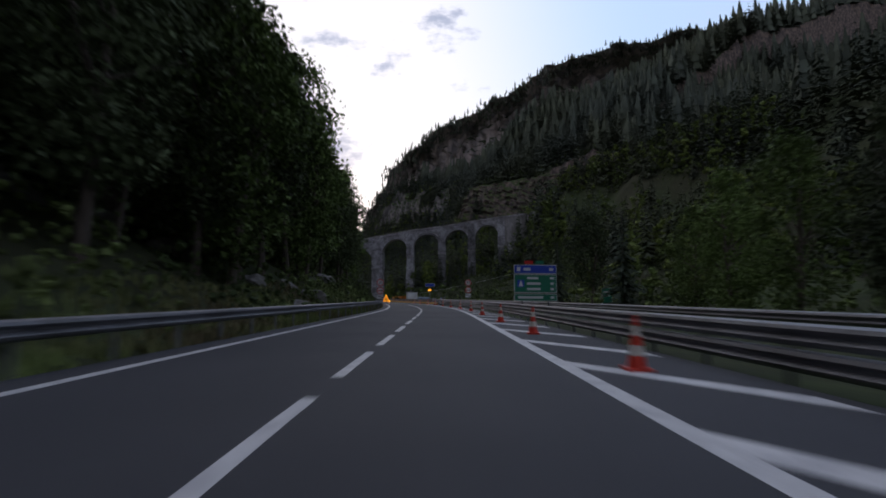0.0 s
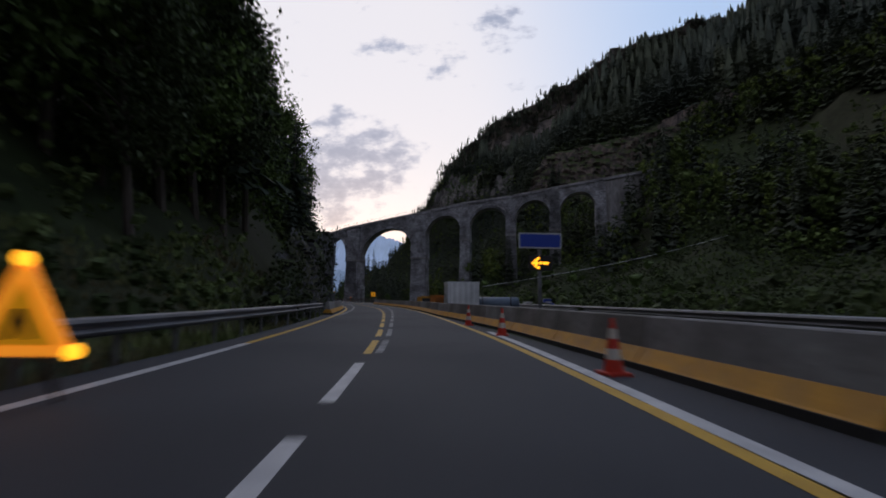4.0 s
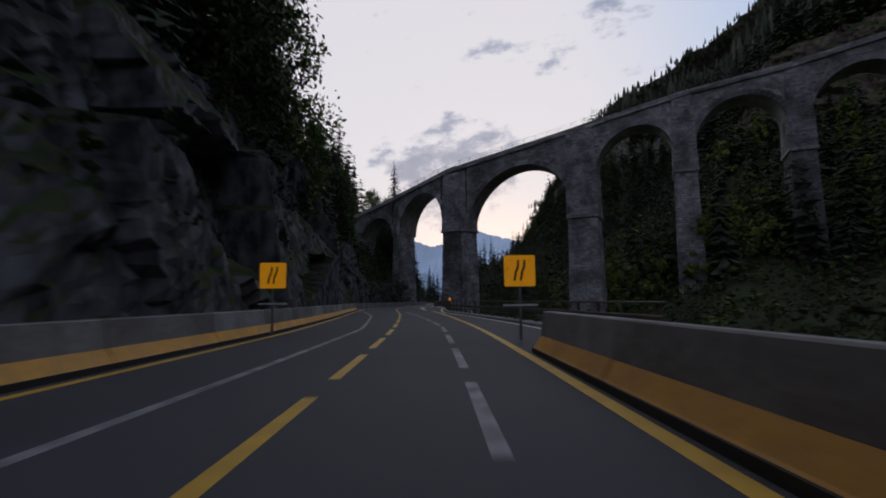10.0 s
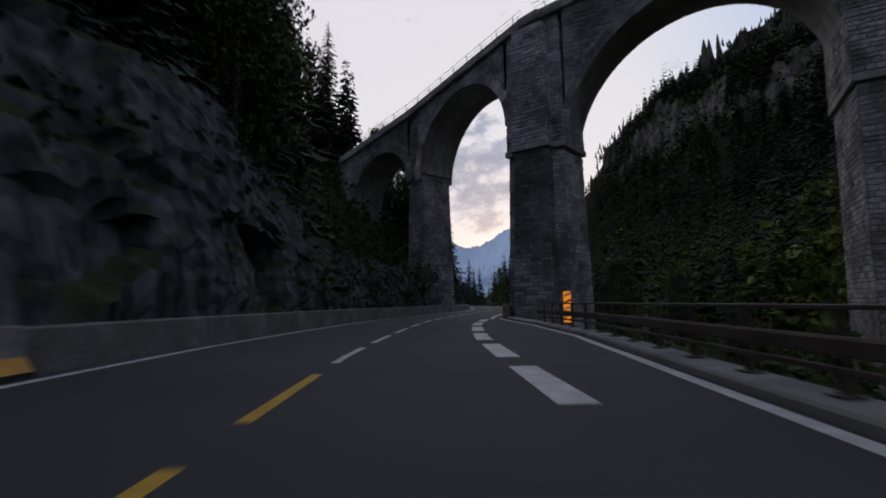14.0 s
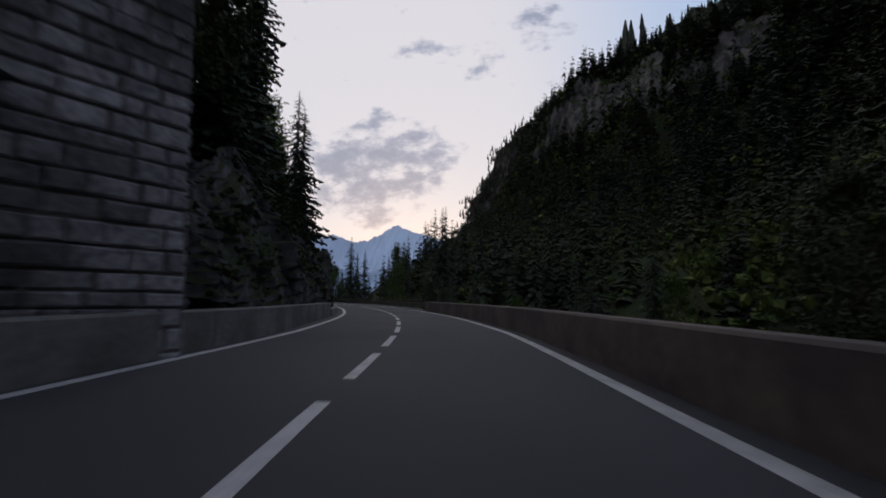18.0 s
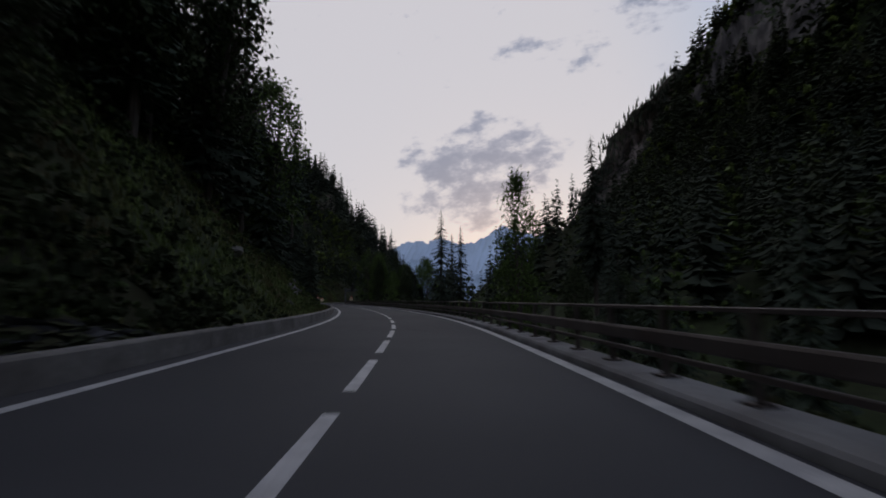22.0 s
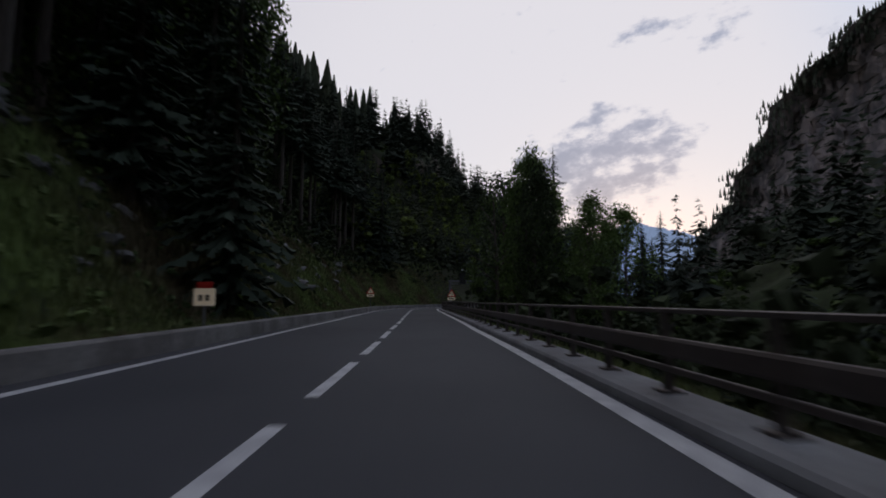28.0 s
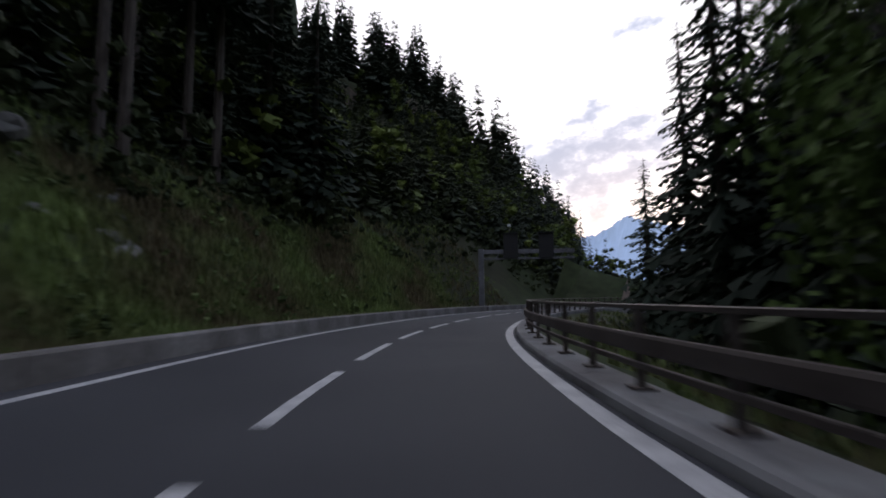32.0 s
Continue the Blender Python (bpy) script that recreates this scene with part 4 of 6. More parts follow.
def build_viaduct():
    for i, (x, y, w, hz, hd, gz) in enumerate(PIERS):
        a = PIERS[max(i - 1, 0)]
        b = PIERS[min(i + 1, len(PIERS) - 1)]
        ang = math.atan2(b[1] - a[1], b[0] - a[0])
        bm = bmesh.new()
        top, bot = hz, gz - 2
        rows = [(bot, 1.0 + 0.02 * (top - bot) / w * 2), (top, 1.0)]
        ring = []
        for z, k in rows:
            grow = (k - 1) * w / 2
            ring.append([bm.verts.new((sx * (w / 2 + grow), sy * (hd + grow), z)) for sx, sy in ((-1, -1), (1, -1), (1, 1), (-1, 1))])
        for k in range(4):
            bm.faces.new((ring[0][k], ring[0][(k + 1) % 4], ring[1][(k + 1) % 4], ring[1][k]))
        bm.faces.new(ring[1])
        p = part("pier", bm, mortar, viaduct)
        p.matrix_basis = Matrix.Translation((x, y, 0)) @ Matrix.Rotation(ang, 4, "Z")
        pier_stones(i, p.matrix_basis.copy(), w, hd, gz - 2, hz)
        if i == 2:
            bw, bd = 3.0, 2.95
            bm = bmesh.new()
            ring = [[bm.verts.new((sx * (bw / 2 + g), sy * (bd + g), z)) for sx, sy in ((-1, -1), (1, -1), (1, 1), (-1, 1))] for z, g in ((bot, 0.02 * (top - bot)), (top, 0.0))]
            for k in range(4):
                bm.faces.new((ring[0][k], ring[0][(k + 1) % 4], ring[1][(k + 1) % 4], ring[1][k]))
            bm.faces.new(ring[1])
            q = part("buttress", bm, mortar, viaduct)
            q.matrix_basis = p.matrix_basis.copy()
            pier_stones(i, p.matrix_basis.copy(), bw, bd, gz - 2, hz)
            q = part("impost", box_bm(bw + 0.6, 2 * bd + 0.6, 0.5, 0.08, (0, 0, hz + 0.01)), masonry, viaduct)
            q.matrix_basis = p.matrix_basis.copy()
            q = part("pier_head", box_bm(bw - 0.1, 2 * bd - 0.1, deck_height(i) - hz - 0.6, 0, (0, 0, (deck_height(i) + hz) / 2 - 0.6)), masonry, viaduct)
            q.matrix_basis = p.matrix_basis.copy()
            pier_stones(i, p.matrix_basis.copy(), bw - 0.1, bd - 0.05, hz + 0.3, deck_height(i) - 0.9)
        q = part("impost", box_bm(w + 0.6, 2 * hd + 0.6, 0.5, 0.08, (0, 0, hz)), masonry, viaduct)
        q.matrix_basis = p.matrix_basis.copy()
        u = part("pier_head", box_bm(w - 0.1, 2 * hd - 0.1, deck_height(i) - hz, 0, (0, 0, (deck_height(i) + hz) / 2 - 0.3)), masonry, viaduct)
        u.matrix_basis = p.matrix_basis.copy()
        pier_stones(i, p.matrix_basis.copy(), w - 0.1, hd - 0.05, hz + 0.3, deck_height(i) - 0.35)
        # the deck turns over the pier: a block closes the joint
        lean = math.atan2(deck_height(min(i + 1, len(PIERS) - 1)) - deck_height(max(i - 1, 0)), math.hypot(b[0] - a[0], b[1] - a[1]))
        joint = p.matrix_basis @ Matrix.Translation((0, 0, deck_height(i))) @ Matrix.Rotation(-lean, 4, "Y")
        for nm, size, mt in (("string_course", box_bm(2.0, 5.44, 0.46, 0.05, (0, 0, -0.25)), ring_stone), ("parapet", box_bm(2.0, 5.04, 0.51, 0.04, (0, 0, 0.2)), masonry)):
            q = part(nm, size, mt, viaduct)
            q.matrix_basis = joint
    for i in range(len(PIERS) - 1):
        a, b = PIERS[i], PIERS[i + 1]
        dx, dy = b[0] - a[0], b[1] - a[1]
        L = math.hypot(dx, dy)
        x0, x1 = a[2] / 2, L - b[2] / 2
        r = (x1 - x0) / 2
        lean = (deck_height(i + 1) - deck_height(i)) / L
        spring = (deck_height(i) + deck_height(i + 1)) / 2 - (3.1 if i == 2 else 1.7 if i == 1 else 2.6) - r
        bm = bmesh.new()
        n = 24
        cols = []
        hd = 2.35
        for k in range(n + 1):
            t = math.pi * k / n
            px = (x0 + x1) / 2 - r * math.cos(t)
            pz = spring + r * math.sin(t) + lean * (px - L / 2)
            dz = deck_height(i) + (deck_height(i + 1) - deck_height(i)) * px / L
            cols.append([bm.verts.new((px, sy * hd, z)) for z in (pz, dz) for sy in (-1, 1)])
        for c, d in zip(cols, cols[1:]):
            bm.faces.new((c[0], d[0], d[2], c[2]))
            bm.faces.new((d[1], c[1], c[3], d[3]))
            bm.faces.new((c[1], d[1], d[0], c[0]))
            bm.faces.new((c[2], d[2], d[3], c[3]))
        p = part("arch", bm, masonry, viaduct)
        p.matrix_basis = Matrix.Translation((a[0], a[1], 0)) @ Matrix.Rotation(math.atan2(dy, dx), 4, "Z")
        m = p.matrix_basis.copy()
        # ring of wedge stones round the arch, proud of the wall
        count = max(19, int(math.pi * r / 0.75))
        for sy in (-1, 1):
            v, f = [], []
            for k in range(count):
                t0, t1 = math.pi * (k + 0.03) / count, math.pi * (k + 0.97) / count
                b0 = len(v)
                deep = 0.75 + 0.12 * (k % 2)
                for rr, yy in ((r - 0.01, hd - 0.1), (r - 0.01, hd + 0.07), (r + deep, hd + 0.07), (r + deep, hd - 0.1)):
                    for t in (t0, t1):
                        px = (x0 + x1) / 2 - rr * math.cos(t)
                        v.append((px, sy * yy, spring + rr * math.sin(t) + lean * (px - L / 2)))
                f += [(b0, b0 + 1, b0 + 3, b0 + 2), (b0 + 2, b0 + 3, b0 + 5, b0 + 4), (b0 + 4, b0 + 5, b0 + 7, b0 + 6), (b0, b0 + 2, b0 + 4, b0 + 6), (b0 + 1, b0 + 7, b0 + 5, b0 + 3)]
            q = link_mesh("arch_ring", raw_mesh("arch_ring", v, f, ring_stone), None, viaduct)
            q["kind"] = "stuff"
            q.matrix_basis = m
        # coursed stones of the spandrel walls
        rng = random.Random(40 + i)
        for sy in (-1, 1):
            v, f = [], []
            z = spring - 0.2
            while z < max(deck_height(i), deck_height(i + 1)) - 0.5:
                h = rng.uniform(0.32, 0.46)
                x = x0
                while x < x1 - 0.1:
                    l = min(rng.uniform(0.5, 1.1), x1 - x)
                    mx, mz = x + l / 2, z + h / 2 - lean * (x + l / 2 - L / 2)
                    clear = min(math.hypot(q - (x0 + x1) / 2, w - spring) for q in (x, x + l) for w in (mz - h / 2, mz + h / 2))
                    if (mz < spring or clear > r + 0.72) and z + h < deck_height(i) + (deck_height(i + 1) - deck_height(i)) * mx / L - 0.4 and mz > spring:
                        b0, pr = len(v), rng.uniform(0.02, 0.065)
                        for yy, ins in ((hd - 0.02, 0.015), (hd + pr, 0.035)):
                            v += [(mx + sx * (l / 2 - ins), sy * yy, z + h / 2 + sz * (h / 2 - ins)) for sx, sz in ((-1, -1), (1, -1), (1, 1), (-1, 1))]
                        f += [(b0 + 4, b0 + 5, b0 + 6, b0 + 7)] + [(b0 + k, b0 + (k + 1) % 4, b0 + 4 + (k + 1) % 4, b0 + 4 + k) for k in range(4)]
                    x += l
                z += h
            q = link_mesh("stonework", raw_mesh("stonework", v, f, ring_stone), None, viaduct)
            q["kind"] = "stuff"
            q.matrix_basis = m
        # deck slab, string course and railing
        h0, h1 = deck_height(i), deck_height(i + 1)
        tilt = math.atan2(h1 - h0, L)
        dm = m @ Matrix.Translation((L / 2, 0, (h0 + h1) / 2)) @ Matrix.Rotation(-tilt, 4, "Y")
        for nm, bm2, mt in (("string_course", box_bm(L + 0.2, 2 * hd + 0.7, 0.45, 0.05, (0, 0, -0.25)), ring_stone), ("parapet", box_bm(L + 0.2, 2 * hd + 0.3, 0.5, 0.04, (0, 0, 0.2)), masonry)):
            q = part(nm, bm2, mt, viaduct)
            q.matrix_basis = dm
        for sy in (-1, 1):
            bm2 = cyl_bar((-L / 2, sy * (hd - 0.1), 1.35), (L / 2, sy * (hd - 0.1), 1.35), 0.022)
            cyl_bar((-L / 2, sy * (hd - 0.1), 0.95), (L / 2, sy * (hd - 0.1), 0.95), 0.015, bm2)
            q = part("railing", bm2, rusty_steel, viaduct)
            q.matrix_basis = dm
            n2 = int(L / 2)
            for k in range(n2):
                q = new("railing_post", RAIL_POST)
                q.parent = viaduct
                q.matrix_basis = dm @ Matrix.Translation((-L / 2 + (k + 0.5) * L / n2, sy * (hd - 0.1), 0.9))


build_viaduct()


def build_abutment():
    """Solid masonry wall that carries the track from the last pier into the slope."""
    a, b = Vector((27.5, 226.3, 38.8)), Vector((46.0, 223.1, 41.1))
    d = b - a
    bm = bmesh.new()
    cols = []
    for t in (0, 1):
        p = a + d * t
        low = (30.0, 38.0)[t]
        cols.append([bm.verts.new((p.x + sy * 2.35 * -d.y / d.xy.length * -1, p.y - sy * 2.35 * d.x / d.xy.length * -1, z)) for z in (low - 14, p.z) for sy in (-1, 1)])
    c, e = cols
    for q in ((c[0], e[0], e[2], c[2]), (e[1], c[1], c[3], e[3]), (c[2], e[2], e[3], c[3]), (c[1], c[0], c[2], c[3]), (e[0], e[1], e[3], e[2])):
        bm.faces.new(q)
    bmesh.ops.recalc_face_normals(bm, faces=bm.faces[:])
    part("abutment", bm, masonry, viaduct)
    m = Matrix.Translation((a + b) / 2) @ Matrix.Rotation(math.atan2(d.y, d.x), 4, "Z") @ Matrix.Rotation(-math.atan2(d.z, d.xy.length), 4, "Y")
    q = part("string_course", box_bm(d.length, 5.4, 0.45, 0.05, (0, 0, -0.25)), ring_stone, viaduct)
    q.matrix_basis = m
    q = part("parapet", box_bm(d.length, 5.0, 0.5, 0.04, (0, 0, 0.2)), masonry, viaduct)
    q.matrix_basis = m


build_abutment()

# ---- signs, works site and roadside things ----
def cyl_between(a, b, r, n=8, bm=None):
    """A round bar from a to b."""
    bm = bm or bmesh.new()
    a, b = Vector(a), Vector(b)
    d = b - a
    m = Matrix.Translation((a + b) / 2) @ d.to_track_quat("Z", "Y").to_matrix().to_4x4()
    bmesh.ops.create_cone(bm, cap_ends=True, segments=n, radius1=r, radius2=r, depth=d.length, matrix=m)
    return bm


def plate_bm(w, h, t=0.012, r=0.03, at=(0, 0, 0)):
    """An upright plate with rounded corners, facing -y."""
    bm = bmesh.new()
    pts = []
    for cx, cz, a0 in ((w / 2 - r, h / 2 - r, 0), (-w / 2 + r, h / 2 - r, 90), (-w / 2 + r, -h / 2 + r, 180), (w / 2 - r, -h / 2 + r, 270)):
        for k in range(5):
            a = radians(a0 + k * 22.5)
            pts.append((cx + r * math.cos(a), cz + r * math.sin(a)))
    return outline_bm(pts, t, at)


def outline_bm(pts, t=0.012, at=(0, 0, 0)):
    bm = bmesh.new()
    front = [bm.verts.new((x + at[0], -t / 2 + at[1], z + at[2])) for x, z in pts]
    back = [bm.verts.new((x + at[0], t / 2 + at[1], z + at[2])) for x, z in pts]
    bm.faces.new(front)
    bm.faces.new(back[::-1])
    n = len(pts)
    for i in range(n):
        bm.faces.new((front[(i + 1) % n], front[i], back[i], back[(i + 1) % n]))
    bmesh.ops.recalc_face_normals(bm, faces=bm.faces)
    return bm


def disc_bm(r, t=0.012, at=(0, 0, 0), n=28):
    return outline_bm([(r * math.cos(6.283 * k / n), r * math.sin(6.283 * k / n)) for k in range(n)], t, at)


def text_part(text, size, mat, parent, at):
    cu = bpy.data.curves.new("lettering", "FONT")
    cu.body, cu.size, cu.align_x, cu.align_y, cu.extrude = text, size, "CENTER", "CENTER", 0.002
    cu.materials.append(mat)
    ob = new("lettering", cu)
    ob.parent = parent
    ob.matrix_basis = pose(*at, 90, 0, 0)
    return ob


def bars(parent, rows, mat, y=-0.011):
    """Unreadable writing as plain bars: x, z, width, height."""
    for x, z, w, h in rows:
        part("text_bar", box_bm(w, 0.004, h, 0, (x, y, z)), mat, parent)


def at_road(s, o, z=0.0, turn=0.0):
    p = along(s, o)
    return pose(float(p[0]), float(p[1]), z, 0, 0, turn_at(s) + turn)


def direction_sign():
    th = empty_thing("direction_sign", at_road(33.6, 7.2, -0.35, 4))
    tagged(th, "large green and blue motorway direction sign on two posts", "road sign")
    for x in (-0.95, 0.95):
        part("post", box_bm(0.12, 0.14, 3.5, 0.01, (x, 0.1, 1.75)), steel, th)
    for z, h, mat in ((3.42, 0.62, blue_sign), (2.42, 1.28, green_sign), (1.46, 0.5, green_sign)):
        pl = part("sign_panel", plate_bm(3.05, h, 0.04, 0.06, (0, 0, z)), white_sheet, th)
        part("sign_face", plate_bm(2.97, h - 0.08, 0.012, 0.05, (0, -0.024, z)), mat, pl)
        if mat is blue_sign:
            bars(pl, [(-1.2, z, 0.24, 0.3), (-0.6, z, 0.5, 0.2), (1.15, z, 0.3, 0.2)], white_sheet, -0.034)
        elif h > 1:
            part("motorway_symbol", plate_bm(0.5, 0.5, 0.006, 0.05, (-1.05, -0.034, z)), blue_sign, pl)
            part("symbol_bar", outline_bm([(-1.2, z - 0.2), (-0.9, z - 0.2), (-1.0, z + 0.18), (-1.1, z + 0.18)], 0.004, (0, -0.04, 0)), white_sheet, pl)
            bars(pl, [(-0.2, z + 0.38, 0.8, 0.16), (-0.12, z, 0.98, 0.16), (-0.12, z - 0.38, 0.98, 0.16), (1.2, z + 0.38, 0.3, 0.16), (1.2, z, 0.22, 0.16), (1.2, z - 0.38, 0.22, 0.16)], white_sheet, -0.034)
        else:
            bars(pl, [(-0.35, z, 1.8, 0.17), (1.2, z, 0.26, 0.17)], white_sheet, -0.034)
    for x, w, mat in ((-0.45, 0.62, red_sheet), (0.32, 0.6, green_sign)):
        part("route_plate", plate_bm(w, 0.24, 0.02, 0.03, (x, 0, 3.9)), mat, th)


direction_sign()


def speed_sign(s, o, top):
    th = empty_thing("speed_sign", at_road(s, o, -0.05))
    tagged(th, "stacked round speed limit and no overtaking signs", "road sign", "roadworks signs")
    part("post", box_bm(0.08, 0.05, top + 0.45, 0.008, (0, 0.04, (top + 0.45) / 2)), steel, th)
    for k, z in enumerate((top, top - 1.0)):
        ring = part("red_ring", disc_bm(0.43, 0.02, (0, 0, z)), red_sheet, th)
        part("white_face", disc_bm(0.33, 0.006, (0, -0.014, z)), white_sheet, ring)
        if k == 0:
            text_part("50", 0.46, black_sheet, ring, (0, -0.019, z))
        else:
            for x, mat in ((-0.13, red_sheet), (0.14, black_sheet)):
                part("car_symbol", outline_bm([(x - 0.13, z - 0.08), (x + 0.13, z - 0.08), (x + 0.13, z), (x + 0.07, z + 0.02), (x + 0.04, z + 0.09), (x - 0.06, z + 0.09), (x - 0.09, z + 0.02), (x - 0.13, z)], 0.004, (0, -0.02, 0)), mat, ring)
    pl = part("plate", plate_bm(0.75, 0.5, 0.02, 0.03, (0, 0, top - 1.76)), white_sheet, th)
    bars(pl, [(-0.12, top - 1.7, 0.36, 0.12), (0.22, top - 1.84, 0.2, 0.12)], black_sheet, -0.014)


speed_sign(60.2, float(LEFT_LINE(60)) - 1.15, 2.95)
speed_sign(66.0, 6.95, 3.2)


def warning_trailer():
    th = empty_thing("warning_triangle", at_road(75.5, float(LEFT_LINE(75)) - 0.1, 0.0))
    tagged(th, "glowing orange roadworks warning triangle on a folding stand", "road sign")
    part("triangle", outline_bm([(-0.55, 0.45), (0.55, 0.45), (0.06, 1.4), (-0.06, 1.4)], 0.03), amber_dim, th)
    part("inner_face", outline_bm([(-0.36, 0.56), (0.36, 0.56), (0, 1.2)], 0.008, (0, -0.022, 0)), orange_sheet, th)
    part("worker_symbol", outline_bm([(-0.14, 0.62), (-0.05, 0.62), (0.0, 0.8), (0.1, 0.62), (0.16, 0.62), (0.04, 0.92), (-0.06, 0.92)], 0.004, (0, -0.03, 0)), black_sheet, th)
    for x in (-0.4, 0.4):
        part("leg", cyl_between((x, 0.03, 0.0), (x * 0.6, 0.03, 0.6), 0.02), dark_metal, th)
    part("brace", cyl_between((0, 0.5, 0.0), (0, 0.03, 1.0), 0.02), dark_metal, th)
    for x in (-0.55, 0.55):
        part("flash_lamp", disc_bm(0.08, 0.05, (x, -0.03, 0.5), 14), amber_light, th)
    part("flash_lamp", disc_bm(0.08, 0.05, (0, -0.03, 1.42), 14), amber_light, th)


warning_trailer()


def marker_cones():
    first = empty_thing("traffic_cone")
    tagged(first, "red and white striped traffic cone on the hatched wedge", "traffic cone", "traffic cones")
    part("base", box_bm(0.36, 0.36, 0.05, 0.015, (0, 0, 0.025)), cone_red, first)
    z = 0.05
    for k, (h, mat) in enumerate(((0.17, cone_red), (0.15, cone_white), (0.14, cone_red), (0.14, cone_white), (0.15, cone_red))):
        r0, r1 = 0.135 - 0.11 * (z - 0.05) / 0.75, 0.135 - 0.11 * (z + h - 0.05) / 0.75
        part("red_band" if mat is cone_red else "white_band", tube_bm(r0, r1, h, 18, (0, 0, z)), mat, first, smooth=False)
        z += h
    first.matrix_basis = at_road(7.2, 3.0)
    rng = random.Random(4)
    for s, o in ((14.4, 2.95), (21.6, 3.0), (30.4, 3.1), (39.1, 3.25), (47, 3.15), (55, 3.05), (62.5, 3.0), (70, 2.9), (77.3, 2.75), (84.6, 2.6), (89.9, 2.42)):
        copy_thing(first, at_road(s, o, 0, rng.uniform(-20, 20)))


marker_cones()


def arrow_trailer():
    th = empty_thing("arrow_board", at_road(89.2, 5.2, -0.4))
    tagged(th, "roadworks mast with a blue panel and a lit amber arrow", "road sign")
    part("mast", box_bm(0.12, 0.12, 4.0, 0.01, (0, 0.12, 2.0)), steel, th)
    part("chassis", box_bm(1.3, 1.6, 0.18, 0.03, (0, 0.3, 0.4)), dark_metal, th)
    for x in (-0.72, 0.72):
        w = part("wheel", cyl_between((x - 0.09, 0.3, 0.3), (x + 0.09, 0.3, 0.3), 0.3, 18), rubber, th)
        part("rim", cyl_between((x - 0.1, 0.3, 0.3), (x + 0.1, 0.3, 0.3), 0.17, 14), steel, w)
    p = part("panel", plate_bm(1.75, 0.62, 0.06, 0.03, (0, 0, 3.8)), white_sheet, th)
    part("panel_face", plate_bm(1.65, 0.52, 0.01, 0.02, (0, -0.036, 3.8)), blue_sign, p)
    b = part("arrow_panel", box_bm(0.95, 0.06, 0.6, 0.02, (0, 0, 2.9)), black_sheet, th)
    for x, z in ((-0.3, 0), (-0.15, 0), (0, 0), (0.15, 0), (-0.2, 0.1), (-0.2, -0.1), (-0.1, 0.18), (-0.1, -0.18), (0.28, 0)):
        part("arrow_lamp", disc_bm(0.06, 0.03, (x, -0.045, 2.9 + z), 12), amber_light, b)


arrow_trailer()


def site_box():
    th = empty_thing("site_container", at_road(101.95, 4.0, -0.42, 0))
    tagged(th, "small white corrugated metal site container", "container")
    bm = bmesh.new()
    w, l, h = 2.0, 1.95, 2.5
    pts = []
    for (x0, y0), (x1, y1) in (((-w / 2, -l / 2), (w / 2, -l / 2)), ((w / 2, -l / 2), (w / 2, l / 2)), ((w / 2, l / 2), (-w / 2, l / 2)), ((-w / 2, l / 2), (-w / 2, -l / 2))):
        n = max(8, int(round(math.hypot(x1 - x0, y1 - y0) / 0.09)))
        nx, ny = (y1 - y0), -(x1 - x0)
        q = math.hypot(nx, ny)
        for k in range(n):
            u = k / n
            d = (0.0, 0.03, 0.03, 0.0)[k % 4] if 1 < k < n - 2 else 0.0
            pts.append((x0 + (x1 - x0) * u + nx / q * d, y0 + (y1 - y0) * u + ny / q * d))
    lo = [bm.verts.new((x, y, 0.1)) for x, y in pts]
    hi = [bm.verts.new((x, y, h)) for x, y in pts]
    for i in range(len(pts)):
        j = (i + 1) % len(pts)
        bm.faces.new((lo[i], lo[j], hi[j], hi[i]))
    part("body", bm, white_metal, th)
    part("roof", box_bm(w + 0.06, l + 0.06, 0.1, 0.02, (0, 0, h + 0.02)), white_metal, th)
    part("base_frame", box_bm(w + 0.04, l + 0.04, 0.14, 0.01, (0, 0, 0.07)), dark_metal, th)
    for z in (0.95, 1.7):
        v = part("vent", box_bm(0.05, 0.6, 0.3, 0.01, (-w / 2 - 0.05, -l / 2 + 0.7, z)), white_metal, th)
        for k in range(4):
            part("slat", box_bm(0.03, 0.52, 0.03, 0, (-w / 2 - 0.085, -l / 2 + 0.7, z - 0.1 + k * 0.066)), dark_metal, v)


site_box()


